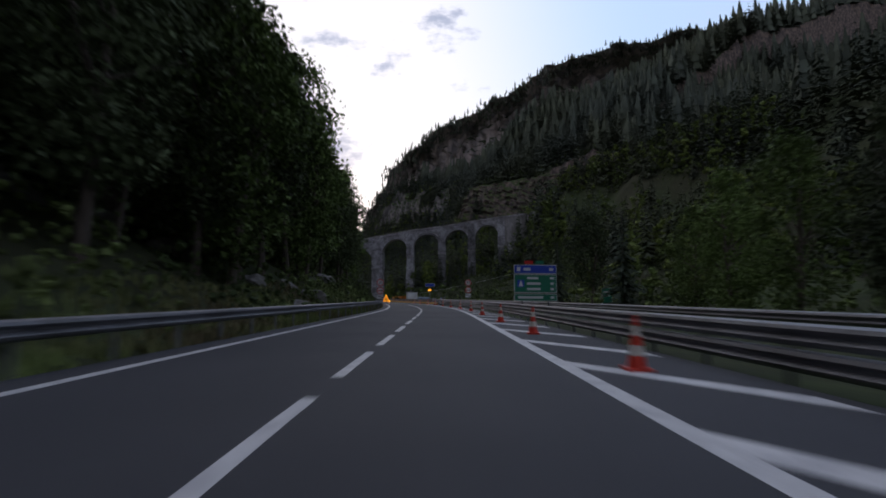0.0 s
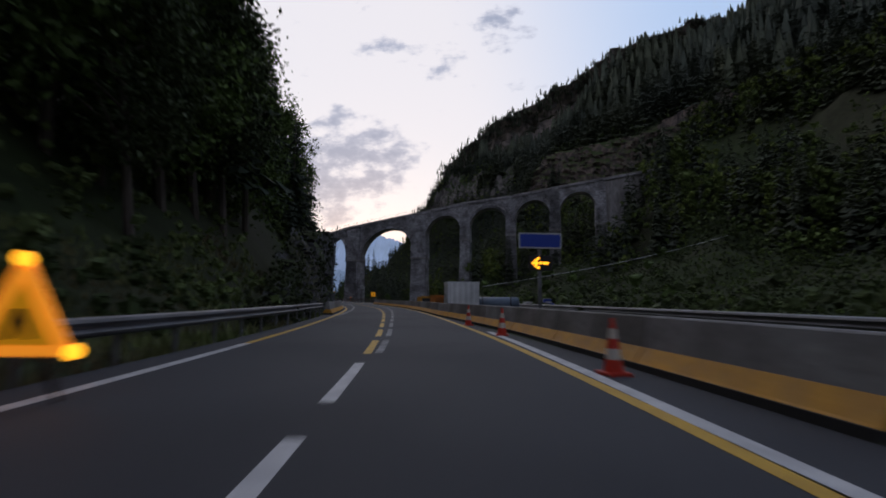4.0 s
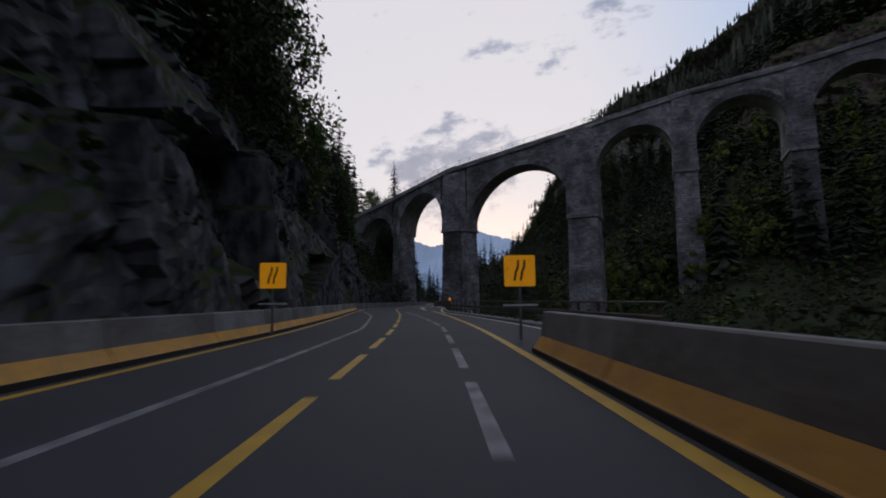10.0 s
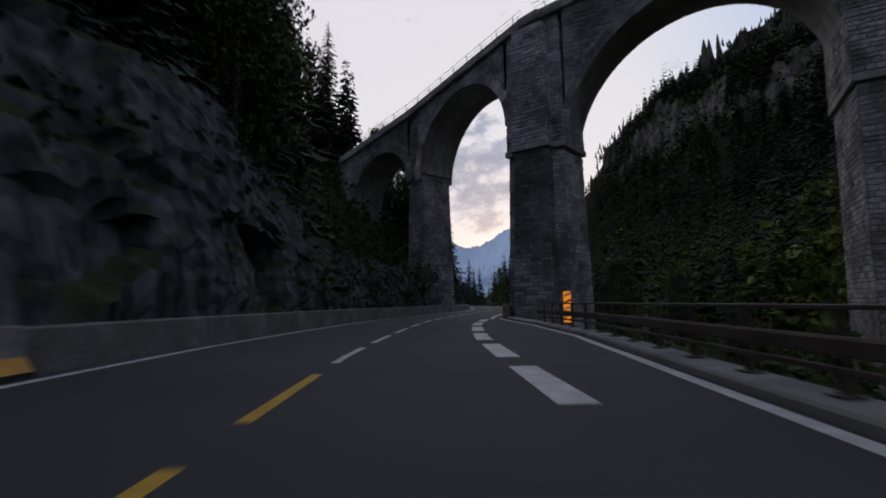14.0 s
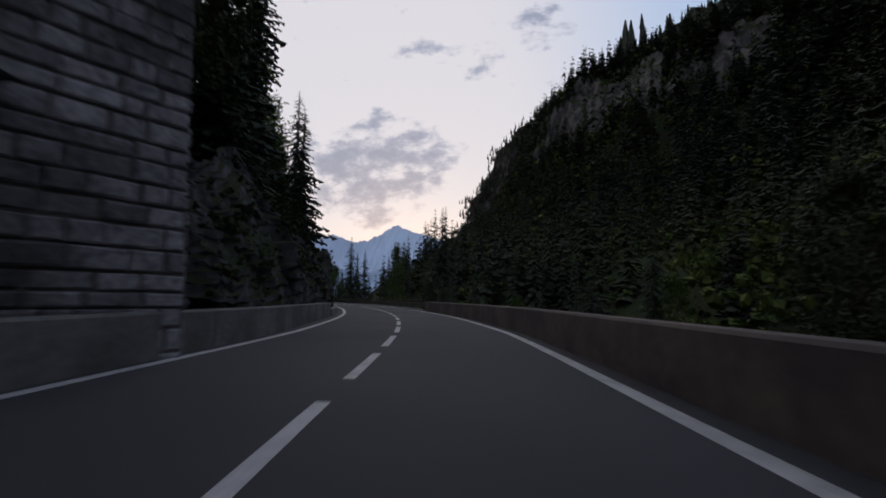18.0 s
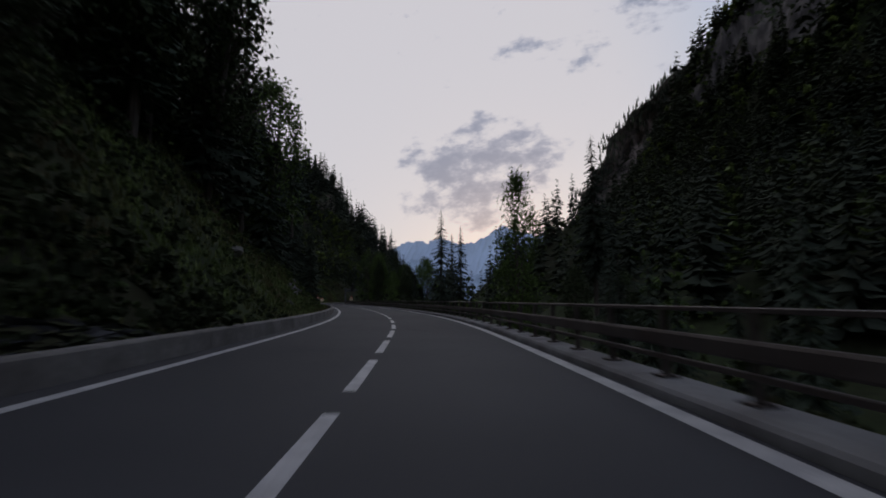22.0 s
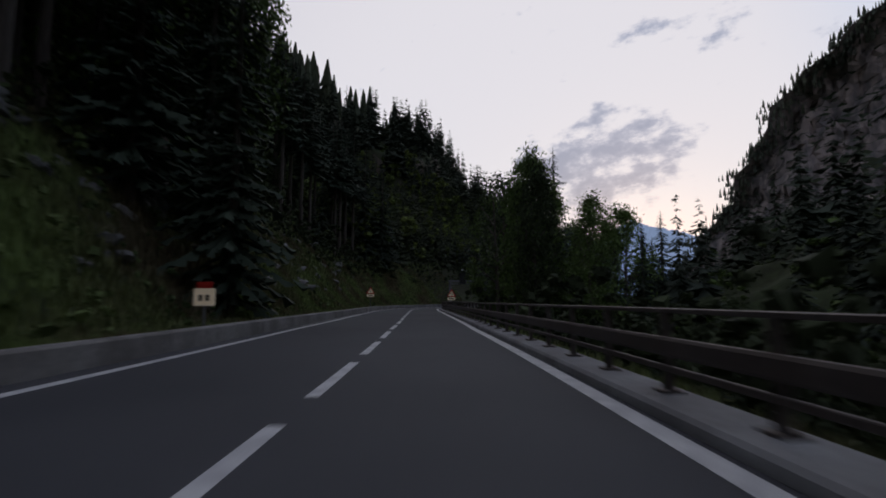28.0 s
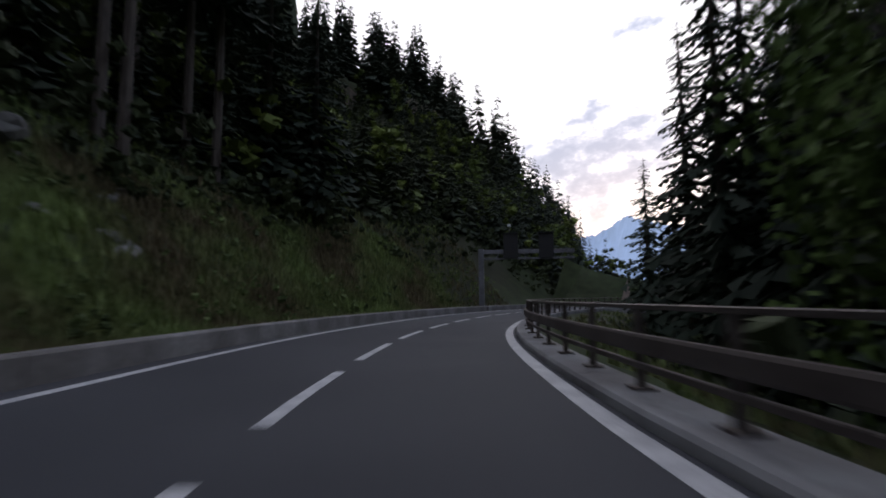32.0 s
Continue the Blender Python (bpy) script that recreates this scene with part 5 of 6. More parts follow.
def generator(s, o, w, l, h, mat, dark_front, label):
    th = empty_thing("generator", at_road(s, o, -0.42, 8))
    tagged(th, label, "generator")
    part("chassis", box_bm(w * 0.9, l * 0.95, 0.22, 0.02, (0, 0, 0.42)), dark_metal, th)
    part("housing", box_bm(w, l, h, 0.06, (0, 0, 0.55 + h / 2)), mat, th)
    for x in (-w * 0.42, w * 0.42):
        wl = part("wheel", cyl_between((x - 0.08, 0, 0.3), (x + 0.08, 0, 0.3), 0.3, 18), rubber, th)
        part("rim", cyl_between((x - 0.09, 0, 0.3), (x + 0.09, 0, 0.3), 0.16, 12), steel, wl)
    if dark_front:
        # housing is closed: a black plate stands in for the shaded inside
        part("opening", box_bm(w * 0.84, 0.05, h * 0.8, 0.02, (0, -l / 2 - 0.015, 0.55 + h * 0.47)), black_sheet, th)
        part("lip", box_bm(w + 0.04, 0.1, 0.08, 0.02, (0, -l / 2, 0.55 + h)), yellow_metal, th)
    else:
        for k in range(6):
            part("louvre", box_bm(0.05, l * 0.5, 0.05, 0.01, (w / 2 + 0.01, -l * 0.12, 0.75 + k * h * 0.13)), dark_metal, th)
            part("louvre", box_bm(w * 0.7, 0.05, 0.05, 0.01, (0, -l / 2 - 0.01, 0.75 + k * h * 0.13)), dark_metal, th)
        part("roof_lip", box_bm(w + 0.05, l + 0.05, 0.05, 0.015, (0, 0, 0.57 + h)), mat, th)
    part("tow_bar", cyl_between((0, -l / 2, 0.42), (0, -l / 2 - 0.9, 0.42), 0.04), dark_metal, th)


generator(112.4, 3.95, 1.25, 1.3, 1.2, orange_metal, False, "orange diesel generator with louvred sides on a trailer")
generator(118.5, 3.6, 1.4, 1.6, 1.13, yellow_metal, True, "yellow compressor with a dark open end on a trailer")


def tank():
    th = empty_thing("fuel_tank", at_road(104.6, 7.0, -0.12, 80))
    tagged(th, "blue-grey cylindrical fuel tank lying on saddles", "tank")
    bm = cyl_between((0, -1.5, 0.75), (0, 1.5, 0.75), 0.58, 28)
    for y, d in ((-1.5, -1), (1.5, 1)):
        bmesh.ops.create_uvsphere(bm, u_segments=20, v_segments=8, radius=0.58, matrix=Matrix.Translation((0, y, 0.75)) @ Matrix.Diagonal((1, 0.3, 1, 1)))
    part("shell", bm, tank_metal, th, smooth=True)
    for y in (-1.0, 1.0):
        part("saddle", box_bm(1.0, 0.2, 0.95, 0.02, (0, y, 0.02)), concrete, th)
        bm = bmesh.new()
        for k in range(20):
            a = 6.283 * k / 20
            box_bm(0.012, 0.08, 0.19, 0, (0, 0, 0), bm)
            vs = list(bm.verts)[-8:]
            for v in vs:
                v.co = Matrix.Translation((0, y, 0.75)) @ Matrix.Rotation(a, 4, "Y") @ Matrix.Translation((0.588, 0, 0)) @ v.co
        part("strap", bm, dark_metal, th)
    part("filler_cap", tube_bm(0.1, 0.09, 0.12, 14, (0, 0.3, 1.31)), dark_metal, th)


tank()


def small_sign(s, o, w, h, z, mat, label, face_bars, turn=0):
    th = empty_thing("small_sign", at_road(s, o, -0.5, turn))
    tagged(th, label, "road sign")
    part("post", box_bm(0.06, 0.06, z + h / 2 + 0.5, 0.006, (0, 0.04, (z + h / 2 + 0.5) / 2)), steel, th)
    p = part("panel", plate_bm(w, h, 0.02, 0.03, (0, 0, z + 0.5)), white_sheet, th)
    part("panel_face", plate_bm(w - 0.08, h - 0.08, 0.006, 0.02, (0, -0.014, z + 0.5)), mat, p)
    bars(p, [(x, z + 0.5 + dz, bw, bh) for x, dz, bw, bh in face_bars], white_sheet if mat is not white_sheet else black_sheet, -0.019)


small_sign(109, 12.6, 1.0, 1.0, 0.65, blue_sign, "square blue and white information sign", [(0, 0.2, 0.6, 0.14), (0, -0.15, 0.5, 0.3)])
small_sign(106, 9.8, 0.7, 0.5, 0.65, white_sheet, "small white sign plate with dark writing", [(0, 0.08, 0.4, 0.08), (0, -0.08, 0.5, 0.08)])
small_sign(60, 24, 1.4, 2.0, 1.4, green_sign, "green sign board beside the slip road", [(0, 0.5, 0.9, 0.16), (0, 0, 0.9, 0.16)])


def orange_sign(s, o, z, label):
    th = empty_thing("lane_shift_sign", at_road(s, o, 0.0))
    tagged(th, label, "road sign", "lane shift signs")
    part("post", box_bm(0.07, 0.05, z + 0.4, 0.006, (0, 0.04, (z + 0.4) / 2)), steel, th)
    part("panel", plate_bm(0.82, 0.82, 0.03, 0.05, (0, 0, z)), orange_sheet, th)
    part("cross_bar", box_bm(0.9, 0.04, 0.05, 0.01, (0, 0.02, z - 0.9)), white_sheet, th)
    for x in (-0.1, 0.1):
        pts = [(x - 0.11, -0.32), (x - 0.04, -0.32), (x + 0.01, -0.05), (x + 0.08, 0.12), (x + 0.1, 0.34), (x + 0.03, 0.34), (x + 0.01, 0.14), (x - 0.06, -0.03)]
        part("arrow_mark", outline_bm([(a * 0.82, z + b * 0.82) for a, b in pts], 0.004, (0, -0.019, 0)), black_sheet, th)


orange_sign(166.0, -4.95, 1.9, "square orange lane shift sign behind the barrier")
orange_sign(163.0, 2.4, 1.8, "square orange lane shift sign at the barrier's end")


def delineator():
    th = empty_thing("marker_post", at_road(221, 5.2, 0.0))
    tagged(th, "orange and white striped marker post before the pier", "marker")
    part("base", box_bm(0.4, 0.3, 0.08, 0.02, (0, 0, 0.04)), rubber, th)
    part("board", plate_bm(0.32, 1.35, 0.04, 0.03, (0, 0, 0.78)), amber_dim, th)
    for k in range(4):
        z = 0.3 + k * 0.3
        part("stripe", outline_bm([(-0.15, z), (0.15, z + 0.14), (0.15, z + 0.24), (-0.15, z + 0.1)], 0.004, (0, -0.023, 0)), white_sheet if k % 2 else red_sheet, th)


delineator()


def plain_pole():
    th = empty_thing("pole", at_road(123, -5.9, 0.0) @ pose(0, 0, 0, 0, 3.5, 0))
    tagged(th, "tall thin grey steel pole leaning over the barrier", "pole")
    part("shaft", tube_bm(0.085, 0.05, 8.7, 12, (0, 0, 0)), steel, th)
    part("base_plate", box_bm(0.35, 0.35, 0.04, 0.01, (0, 0, 0.02)), steel, th)
    part("cap", tube_bm(0.06, 0.03, 0.05, 12, (0, 0, 8.7)), dark_metal, th)


plain_pole()


def bend_sign(s, o, z, turn):
    th = empty_thing("bend_sign", at_road(s, o, -0.05, turn))
    tagged(th, "red-edged triangular double bend warning sign with a plate", "road sign", "bend warning signs")
    part("post", box_bm(0.07, 0.05, z + 0.5, 0.006, (0, 0.04, (z + 0.5) / 2)), steel, th)
    tri = [(-0.38, z - 0.28), (0.38, z - 0.28), (0.42, z - 0.22), (0.04, z + 0.42), (-0.04, z + 0.42), (-0.42, z - 0.22)]
    p = part("red_triangle", outline_bm(tri, 0.02), red_sheet, th)
    part("white_face", outline_bm([(-0.28, z - 0.19), (0.28, z - 0.19), (0, z + 0.28)], 0.006, (0, -0.014, 0)), white_glow, p)
    part("bend_mark", outline_bm([(0.02, z - 0.16), (0.08, z - 0.16), (0.08, z - 0.05), (-0.02, z + 0.02), (-0.02, z + 0.13), (-0.08, z + 0.13), (-0.08, z), (0.02, z - 0.07)], 0.004, (0, -0.02, 0)), black_sheet, p)
    q = part("plate", plate_bm(0.72, 0.24, 0.02, 0.03, (0, 0, z - 0.46)), white_glow, th)
    bars(q, [(0, z - 0.46, 0.5, 0.08)], black_sheet, -0.014)


bend_sign(418.0, float(RIGHT_LINE(419)) + 1.0, 1.75, 0)
bend_sign(422.2, float(LEFT_LINE(422.2)) - 0.6, 2.1, 0)


def edge_plate(s, o, z):
    th = empty_thing("edge_marker", at_road(s, o, 0.0))
    tagged(th, "white distance marker plate with a red cap behind the low wall", "marker")
    part("post", box_bm(0.05, 0.05, z + 0.2, 0.005, (0, 0.03, (z + 0.2) / 2)), steel, th)
    plate = part("plate", plate_bm(0.56, 0.46, 0.02, 0.03, (0, 0, z)), white_glow, th)
    part("cap_plate", plate_bm(0.42, 0.17, 0.02, 0.02, (0, 0, z + 0.32)), red_sheet, th)
    bars(plate, [(-0.1, z - 0.02, 0.1, 0.16), (0.08, z - 0.02, 0.1, 0.16)], black_sheet, -0.016)


edge_plate(385.3, float(LEFT_LINE(385.3)) - 1.15, 1.15)


def gantry():
    th = empty_thing("sign_gantry", pose(-175.2, 419.0, 0.0, 0, 0, 30))
    tagged(th, "grey steel sign gantry with dark unlit signal boards", "gantry")
    part("column", box_bm(0.42, 0.5, 5.0, 0.03, (0, 0, 2.5)), steel, th)
    part("footing", box_bm(1.2, 1.2, 0.5, 0.05, (0, 0, 0.1)), concrete, th)
    part("beam", box_bm(7.6, 0.35, 0.32, 0.02, (3.6, 0, 4.75)), steel, th)
    part("lower_beam", box_bm(7.6, 0.25, 0.14, 0.02, (3.6, 0, 4.2)), steel, th)
    for k in range(9):
        part("strut", cyl_between((0.3 + k * 0.85, 0, 4.2), (0.3 + k * 0.85 + (0.4 if k % 2 else -0.4), 0, 4.7), 0.03), steel, th)
    for x, z in ((2.4, 5.2), (5.2, 5.2)):
        b = part("signal_board", box_bm(1.15, 0.25, 2.0, 0.03, (x, -0.3, z)), black_sheet, th)
        part("visor", box_bm(1.2, 0.3, 0.06, 0.01, (x, -0.5, z + 1.0)), dark_metal, b)
    part("camera_box", box_bm(0.25, 0.3, 0.2, 0.03, (2.3, 0, 6.9)), white_metal, th)
    part("camera_mast", cyl_between((2.3, 0, 4.8), (2.3, 0, 6.85), 0.04), steel, th)


gantry()


def wire(points, r, name, label):
    cu = bpy.data.curves.new(name, "CURVE")
    cu.dimensions, cu.bevel_depth = "3D", r
    sp = cu.splines.new("POLY")
    a, b = Vector(points[0]), Vector(points[1])
    sp.points.add(24)
    for k in range(25):
        u = k / 24
        p = a.lerp(b, u)
        p.z -= 1.6 * u * (1 - u)
        sp.points[k].co = (*p, 1)
    cu.materials.append(white_metal)
    ob = new(name, cu)
    tagged(ob, label, "cable")


wire(((-5.2, 104.3, 1.95), (22.0, 129.0, 8.6)), 0.013, "cable", "pale cable running from the container up the slope")


def cabin():
    th = empty_thing("cabin", pose(58.3, 270.0, float(ground_height(np.array([58.3]), np.array([270.0]))[0]) - 0.3, 0, 0, 20))
    tagged(th, "small grey stone hut on the cliff edge", "hut")
    part("wall", box_bm(3.4, 3.0, 2.6, 0.05, (0, 0, 1.3)), concrete_light, th)
    bm = bmesh.new()
    v = [bm.verts.new(c) for c in ((-2, -1.8, 2.6), (2, -1.8, 2.6), (2, 1.8, 2.6), (-2, 1.8, 2.6), (-2, 0, 3.7), (2, 0, 3.7))]
    for f in ((0, 1, 5, 4), (2, 3, 4, 5), (1, 2, 5), (3, 0, 4), (3, 2, 1, 0)):
        bm.faces.new([v[i] for i in f])
    part("roof", bm, dark_metal, th)
    part("door", box_bm(0.9, 0.06, 1.9, 0.01, (-0.4, -1.52, 0.95)), dark_metal, th)


cabin()

# ---- trees ----
def spruce_arrays(h, levels, per, seed, r0=0.16, low=0.06, sprays=1):
    """Tiers of drooping branches, each a row of bent blades with a ragged outline."""
    rng = np.random.RandomState(seed)
    v, f = [], []
    for i in range(levels):
        u = (i + rng.uniform(-0.4, 0.4)) / levels
        z = h * (low + (0.985 - low) * max(u, 0))
        r = h * r0 * (1 - max(u, 0)) ** 0.8 * rng.uniform(0.7, 1.15) + 0.012 * h
        for k in range(per):
            a = 6.283 * (k + rng.uniform(-0.4, 0.4)) / per + i * 0.7
            rr = r * rng.uniform(0.5, 1.2)
            drop = rr * rng.uniform(0.15, 0.6)
            ca, sa = math.cos(a), math.sin(a)
            zz = z + h * rng.uniform(-0.02, 0.02)
            for q in range(sprays):
                t0, t1 = q / sprays, min(1.0, (q + 1.35) / sprays)
                w = rr * rng.uniform(0.2, 0.34) / (0.55 + 0.45 * sprays)
                tm = t0 * 0.4 + t1 * 0.6
                tilt = rng.uniform(-0.3, 0.3) * w
                b = len(v)
                v += [(ca * rr * t0, sa * rr * t0, zz + 0.1 * rr - drop * t0 ** 0.8), (ca * rr * tm - sa * w, sa * rr * tm + ca * w, zz - drop * tm - 0.35 * w + tilt),
                      (ca * rr * t1, sa * rr * t1, zz - drop * t1 * 0.9), (ca * rr * tm + sa * w, sa * rr * tm - ca * w, zz - drop * tm - 0.35 * w - tilt)]
                f += [(b, b + 1, b + 2, b + 3)]
    return np.array(v), np.array(f)


def crown_arrays(h, quads, seed, leafy=0.05, low=0.2, spread=0.24, core=0.0, few=6):
    """A broad-leaved crown: small leaf sprays in uneven clumps with gaps between them."""
    rng = np.random.RandomState(seed)
    clumps = []
    for k in range(max(few, min(quads // 45, 110))):
        t = rng.uniform(low, 0.97)
        r = h * spread * math.sin(math.pi * min(1, max(0.05, (t - low + 0.08) / (1.06 - low)))) ** 0.7
        a, q = rng.uniform(0, 6.28), rng.uniform(0.2, 1) ** 0.5
        clumps.append((math.cos(a) * r * q, math.sin(a) * r * q, t * h, h * rng.uniform(0.04, 0.1)))
    c = np.array(clumps)[rng.randint(0, len(clumps), quads)]
    d = rng.normal(0, 1, (quads, 3))
    d /= np.linalg.norm(d, axis=1)[:, None]
    p = c[:, :3] + d * (c[:, 3] * rng.uniform(0.3, 1.15, quads))[:, None]
    p[:, 2] = np.maximum(p[:, 2], 0.02 * h)
    a1 = rng.normal(0, 1, (quads, 3))
    a1 /= np.linalg.norm(a1, axis=1)[:, None]
    a2 = np.cross(a1, rng.normal(0, 1, (quads, 3)))
    a2 /= np.linalg.norm(a2, axis=1)[:, None]
    sz = (h * leafy * rng.uniform(0.35, 0.8, quads))[:, None]
    v = np.stack([p - a1 * sz, p + a2 * sz * 0.5, p + a1 * sz, p - a2 * sz * 0.5], 1).reshape(-1, 3)
    f = np.arange(quads * 4).reshape(-1, 4)
    if core:
        # a ragged dark heart in each clump, so that the sky does not show through everywhere
        cube = np.array([(x, y, z) for z in (-1, 1) for x, y in ((-1, -1), (1, -1), (1, 1), (-1, 1))], float)
        faces = np.array([(0, 3, 2, 1), (4, 5, 6, 7), (0, 1, 5, 4), (1, 2, 6, 5), (2, 3, 7, 6), (3, 0, 4, 7)])
        for cx, cy, cz, cr in clumps:
            turn = np.linalg.qr(rng.normal(0, 1, (3, 3)))[0]
            f = np.vstack([f, faces + len(v)])
            v = np.vstack([v, (cube * rng.uniform(0.5, 1.2, (8, 1))) @ turn * cr * core + (cx, cy, max(cz, 0.03 * h))])
    return v, f


def scatter(name, label, kind_arrays, where, mat, seed, wide=1.0, category="forest"):
    """Many trees in one mesh, from a few model trees of height one."""
    xs, ys, zs, hs = where
    rng = np.random.RandomState(seed)
    pick = rng.randint(0, len(kind_arrays), len(xs))
    vs, fs, base = [], [], 0
    for q, (tv, tf) in enumerate(kind_arrays):
        m = pick == q
        n = int(m.sum())
        if not n:
            continue
        a = rng.uniform(0, 6.28, n)
        k = hs[m] * rng.uniform(0.8, 1.25, n) * wide
        ca, sa = np.cos(a) * k, np.sin(a) * k
        V = np.empty((n, len(tv), 3))
        V[..., 0] = xs[m][:, None] + tv[:, 0] * ca[:, None] - tv[:, 1] * sa[:, None]
        V[..., 1] = ys[m][:, None] + tv[:, 0] * sa[:, None] + tv[:, 1] * ca[:, None]
        V[..., 2] = zs[m][:, None] + tv[:, 2] * hs[m][:, None]
        vs.append(V.reshape(-1, 3))
        fs.append((tf[None] + (np.arange(n) * len(tv))[:, None, None]).reshape(-1, 4) + base)
        base += n * len(tv)
    ob = link_mesh(name, array_mesh(name, np.concatenate(vs), np.concatenate(fs), mat), None)
    tagged(ob, label, category, kind="stuff")
    return ob


def places(n, x0, x1, y0, y1, seed, keep, lo=13, hi=24):
    rng = np.random.RandomState(seed)
    x, y = rng.uniform(x0, x1, n), rng.uniform(y0, y1, n)
    s, o = road_coords(x, y)
    m = keep(x, y, s, o)
    x, y = x[m], y[m]
    return x, y, ground_height(x, y) - 0.3, rng.uniform(lo, hi, len(x))


GROUND_TREE = BVHTree.FromPolygons([v.co for v in ground.data.vertices], [tuple(q.vertices) for q in ground.data.polygons])


def bank_places(n, s0, s1, d0, d1, side, seed, lo, hi):
    """Places beside the road: s along it, d metres beyond the edge line (side -1) or the road's edge (side 1)."""
    rng = np.random.RandomState(seed)
    s, d = rng.uniform(s0, s1, n), rng.uniform(d0, d1, n)
    o = LEFT_LINE(s) - d if side < 0 else EDGE_RIGHT(s) + d
    p = along(s, o)
    z = ground_height(p[:, 0], p[:, 1])
    if d1 < 16:
        # near the road a plant stands on the sheet itself
        hits = [GROUND_TREE.ray_cast(Vector((x, y, 90.0)), Vector((0, 0, -1)))[0] for x, y in p[:, :2]]
        z = np.array([h if q is None else q.z for q, h in zip(hits, z)])
    return p[:, 0], p[:, 1], z - 0.06, rng.uniform(lo, hi, n)




def tier_arrays(tiers, sides, seed):
    """A far spruce: ragged skirts one above the other."""
    rng = np.random.RandomState(seed)
    v, f = [], []
    for i in range(tiers):
        u = i / tiers
        z0, z1 = 0.04 + 0.9 * u, min(1.0, 0.04 + 0.9 * u + 1.7 / tiers)
        r = 0.145 * (1 - u) ** 0.85 + 0.02
        turn = rng.uniform(0, 6.28)
        for k in range(sides):
            a0, a1 = turn + 6.283 * k / sides, turn + 6.283 * (k + 1.1) / sides
            r0, r1, d0, d1 = r * rng.uniform(0.65, 1.2), r * rng.uniform(0.65, 1.2), rng.uniform(-0.03, 0.03), rng.uniform(-0.03, 0.03)
            b = len(v)
            v += [(r0 * math.cos(a0), r0 * math.sin(a0), z0 + d0), (r1 * math.cos(a1), r1 * math.sin(a1), z0 + d1),
                  (0.012 * math.cos(a1), 0.012 * math.sin(a1), z1), (0.012 * math.cos(a0), 0.012 * math.sin(a0), z1)]
            f.append((b, b + 1, b + 2, b + 3))
    return np.array(v), np.array(f)


FAR_SPRUCE = [spruce_arrays(1.0, 11, 5, k, 0.17) for k in (1, 2, 3)]
MID_SPRUCE = [spruce_arrays(1.0, 20, 7, k, 0.16) for k in (4, 5, 6, 7)]
FINE_LEAFY = [crown_arrays(1.0, 330, k, 0.042, 0.1, 0.26, 0.6, 9) for k in (21, 22, 23)]
MID_LEAFY = [crown_arrays(1.0, 170, k, 0.065, 0.12, 0.24, 0.62) for k in (1, 2, 3)]
SHRUB = [crown_arrays(1.0, 66, k, 0.115, 0.05, 0.5, 0.75) for k in (8, 9, 10)]
LOW_SHRUB = [crown_arrays(1.0, 46, k, 0.125, 0.05, 0.5, 0.8, 4) for k in (11, 12, 13, 14)]
SCRUB = [crown_arrays(1.0, 60, k, 0.1, 0.04, 0.55, 0.8, 5) for k in (41, 42, 43)]
TINY_SPRUCE = [tier_arrays(4, 4, k) for k in (31, 32, 33)]
BUSH = [crown_arrays(1.0, 64, k, 0.12, 0.06, 0.55, 0.75) for k in (1, 2, 3)]
NEAR_BUSH = [crown_arrays(1.0, 150, k, 0.08, 0.04, 0.55, 0.75) for k in (4, 5, 6, 7)]


def before_viaduct(x, y):
    """The open foot of the slope between the road and the arches."""
    return (x > -66) & (x < np.where(y > 192, 22, 47)) & (y > 96) & (y < 232 - 0.13 * (x + 54))


def thinned(where):
    keep = ~before_viaduct(where[0], where[1])
    return tuple(a[keep] for a in where)


def lowered(where, share=0.5):
    x, y, z, h = where
    return x, y, z, np.where(before_viaduct(x, y), h * share, h)


def dist_left(s, o):
    return LEFT_LINE(s) - o


def rocky(s, o, x, y):
    u, q = ledge_coords(x, y)
    return ((u > -8) & (u < 130) & (q > -2) & (q < 21)) | ((o > 92) & (o < 110) & (s > 122) & (s < 262)) | ((o > 111) & (o < 138) & (s > 332) & (s < 446) & (np.sin(s * 0.21) + np.sin(s * 0.09 + o * 0.2) > -0.7))


scatter("forest", "dark spruce forest on the steep slope above the road", TINY_SPRUCE, places(14000, -460, 0, -80, 800, 5, lambda x, y, s, o: (dist_left(s, o) > 82)), needle_far, 11)
scatter("forest", "dark spruce forest on the mountainside across the river", FAR_SPRUCE, places(6000, -260, 230, -60, 560, 6, lambda x, y, s, o: (o > 98) & (o < 175) & ~rocky(s, o, x, y)), needle_far, 12)
scatter("forest", "tall dark spruces above the railway ledge", FAR_SPRUCE, places(5200, -10, 260, 200, 500, 166, lambda x, y, s, o: (o > 95) & (ledge_coords(x, y)[1] < -4) & (ledge_coords(x, y)[1] > -150) & ~rocky(s, o, x, y), 16, 25), needle_hazed, 167)
scatter("forest", "spruce forest high on the mountainside across the river", TINY_SPRUCE, places(22000, -260, 480, -120, 900, 66, lambda x, y, s, o: (o > 150) & ~rocky(s, o, x, y), 16, 27), needle_hazed, 67)
scatter("roadside_forest", "tall dark spruces above the road", MID_SPRUCE, places(5000, -260, 0, -60, 560, 7, lambda x, y, s, o: (dist_left(s, o) > 17) & (dist_left(s, o) < 84) & ~((s > 220) & (s < 262) & (dist_left(s, o) < 42)) & ~((s > 434) & (s < 506) & (dist_left(s, o) < 62))), needle_far, 13)
scatter("riverside_forest", "dark spruces on the river bank and lower slope", MID_SPRUCE, thinned(places(3600, -200, 160, -60, 620, 8, lambda x, y, s, o: (o > 30 + 34 * (s < 150)) & (o < 102) & ((s > 258) | (o > 62)) & ~rocky(s, o, x, y), 11, 20)), needle_far, 14)
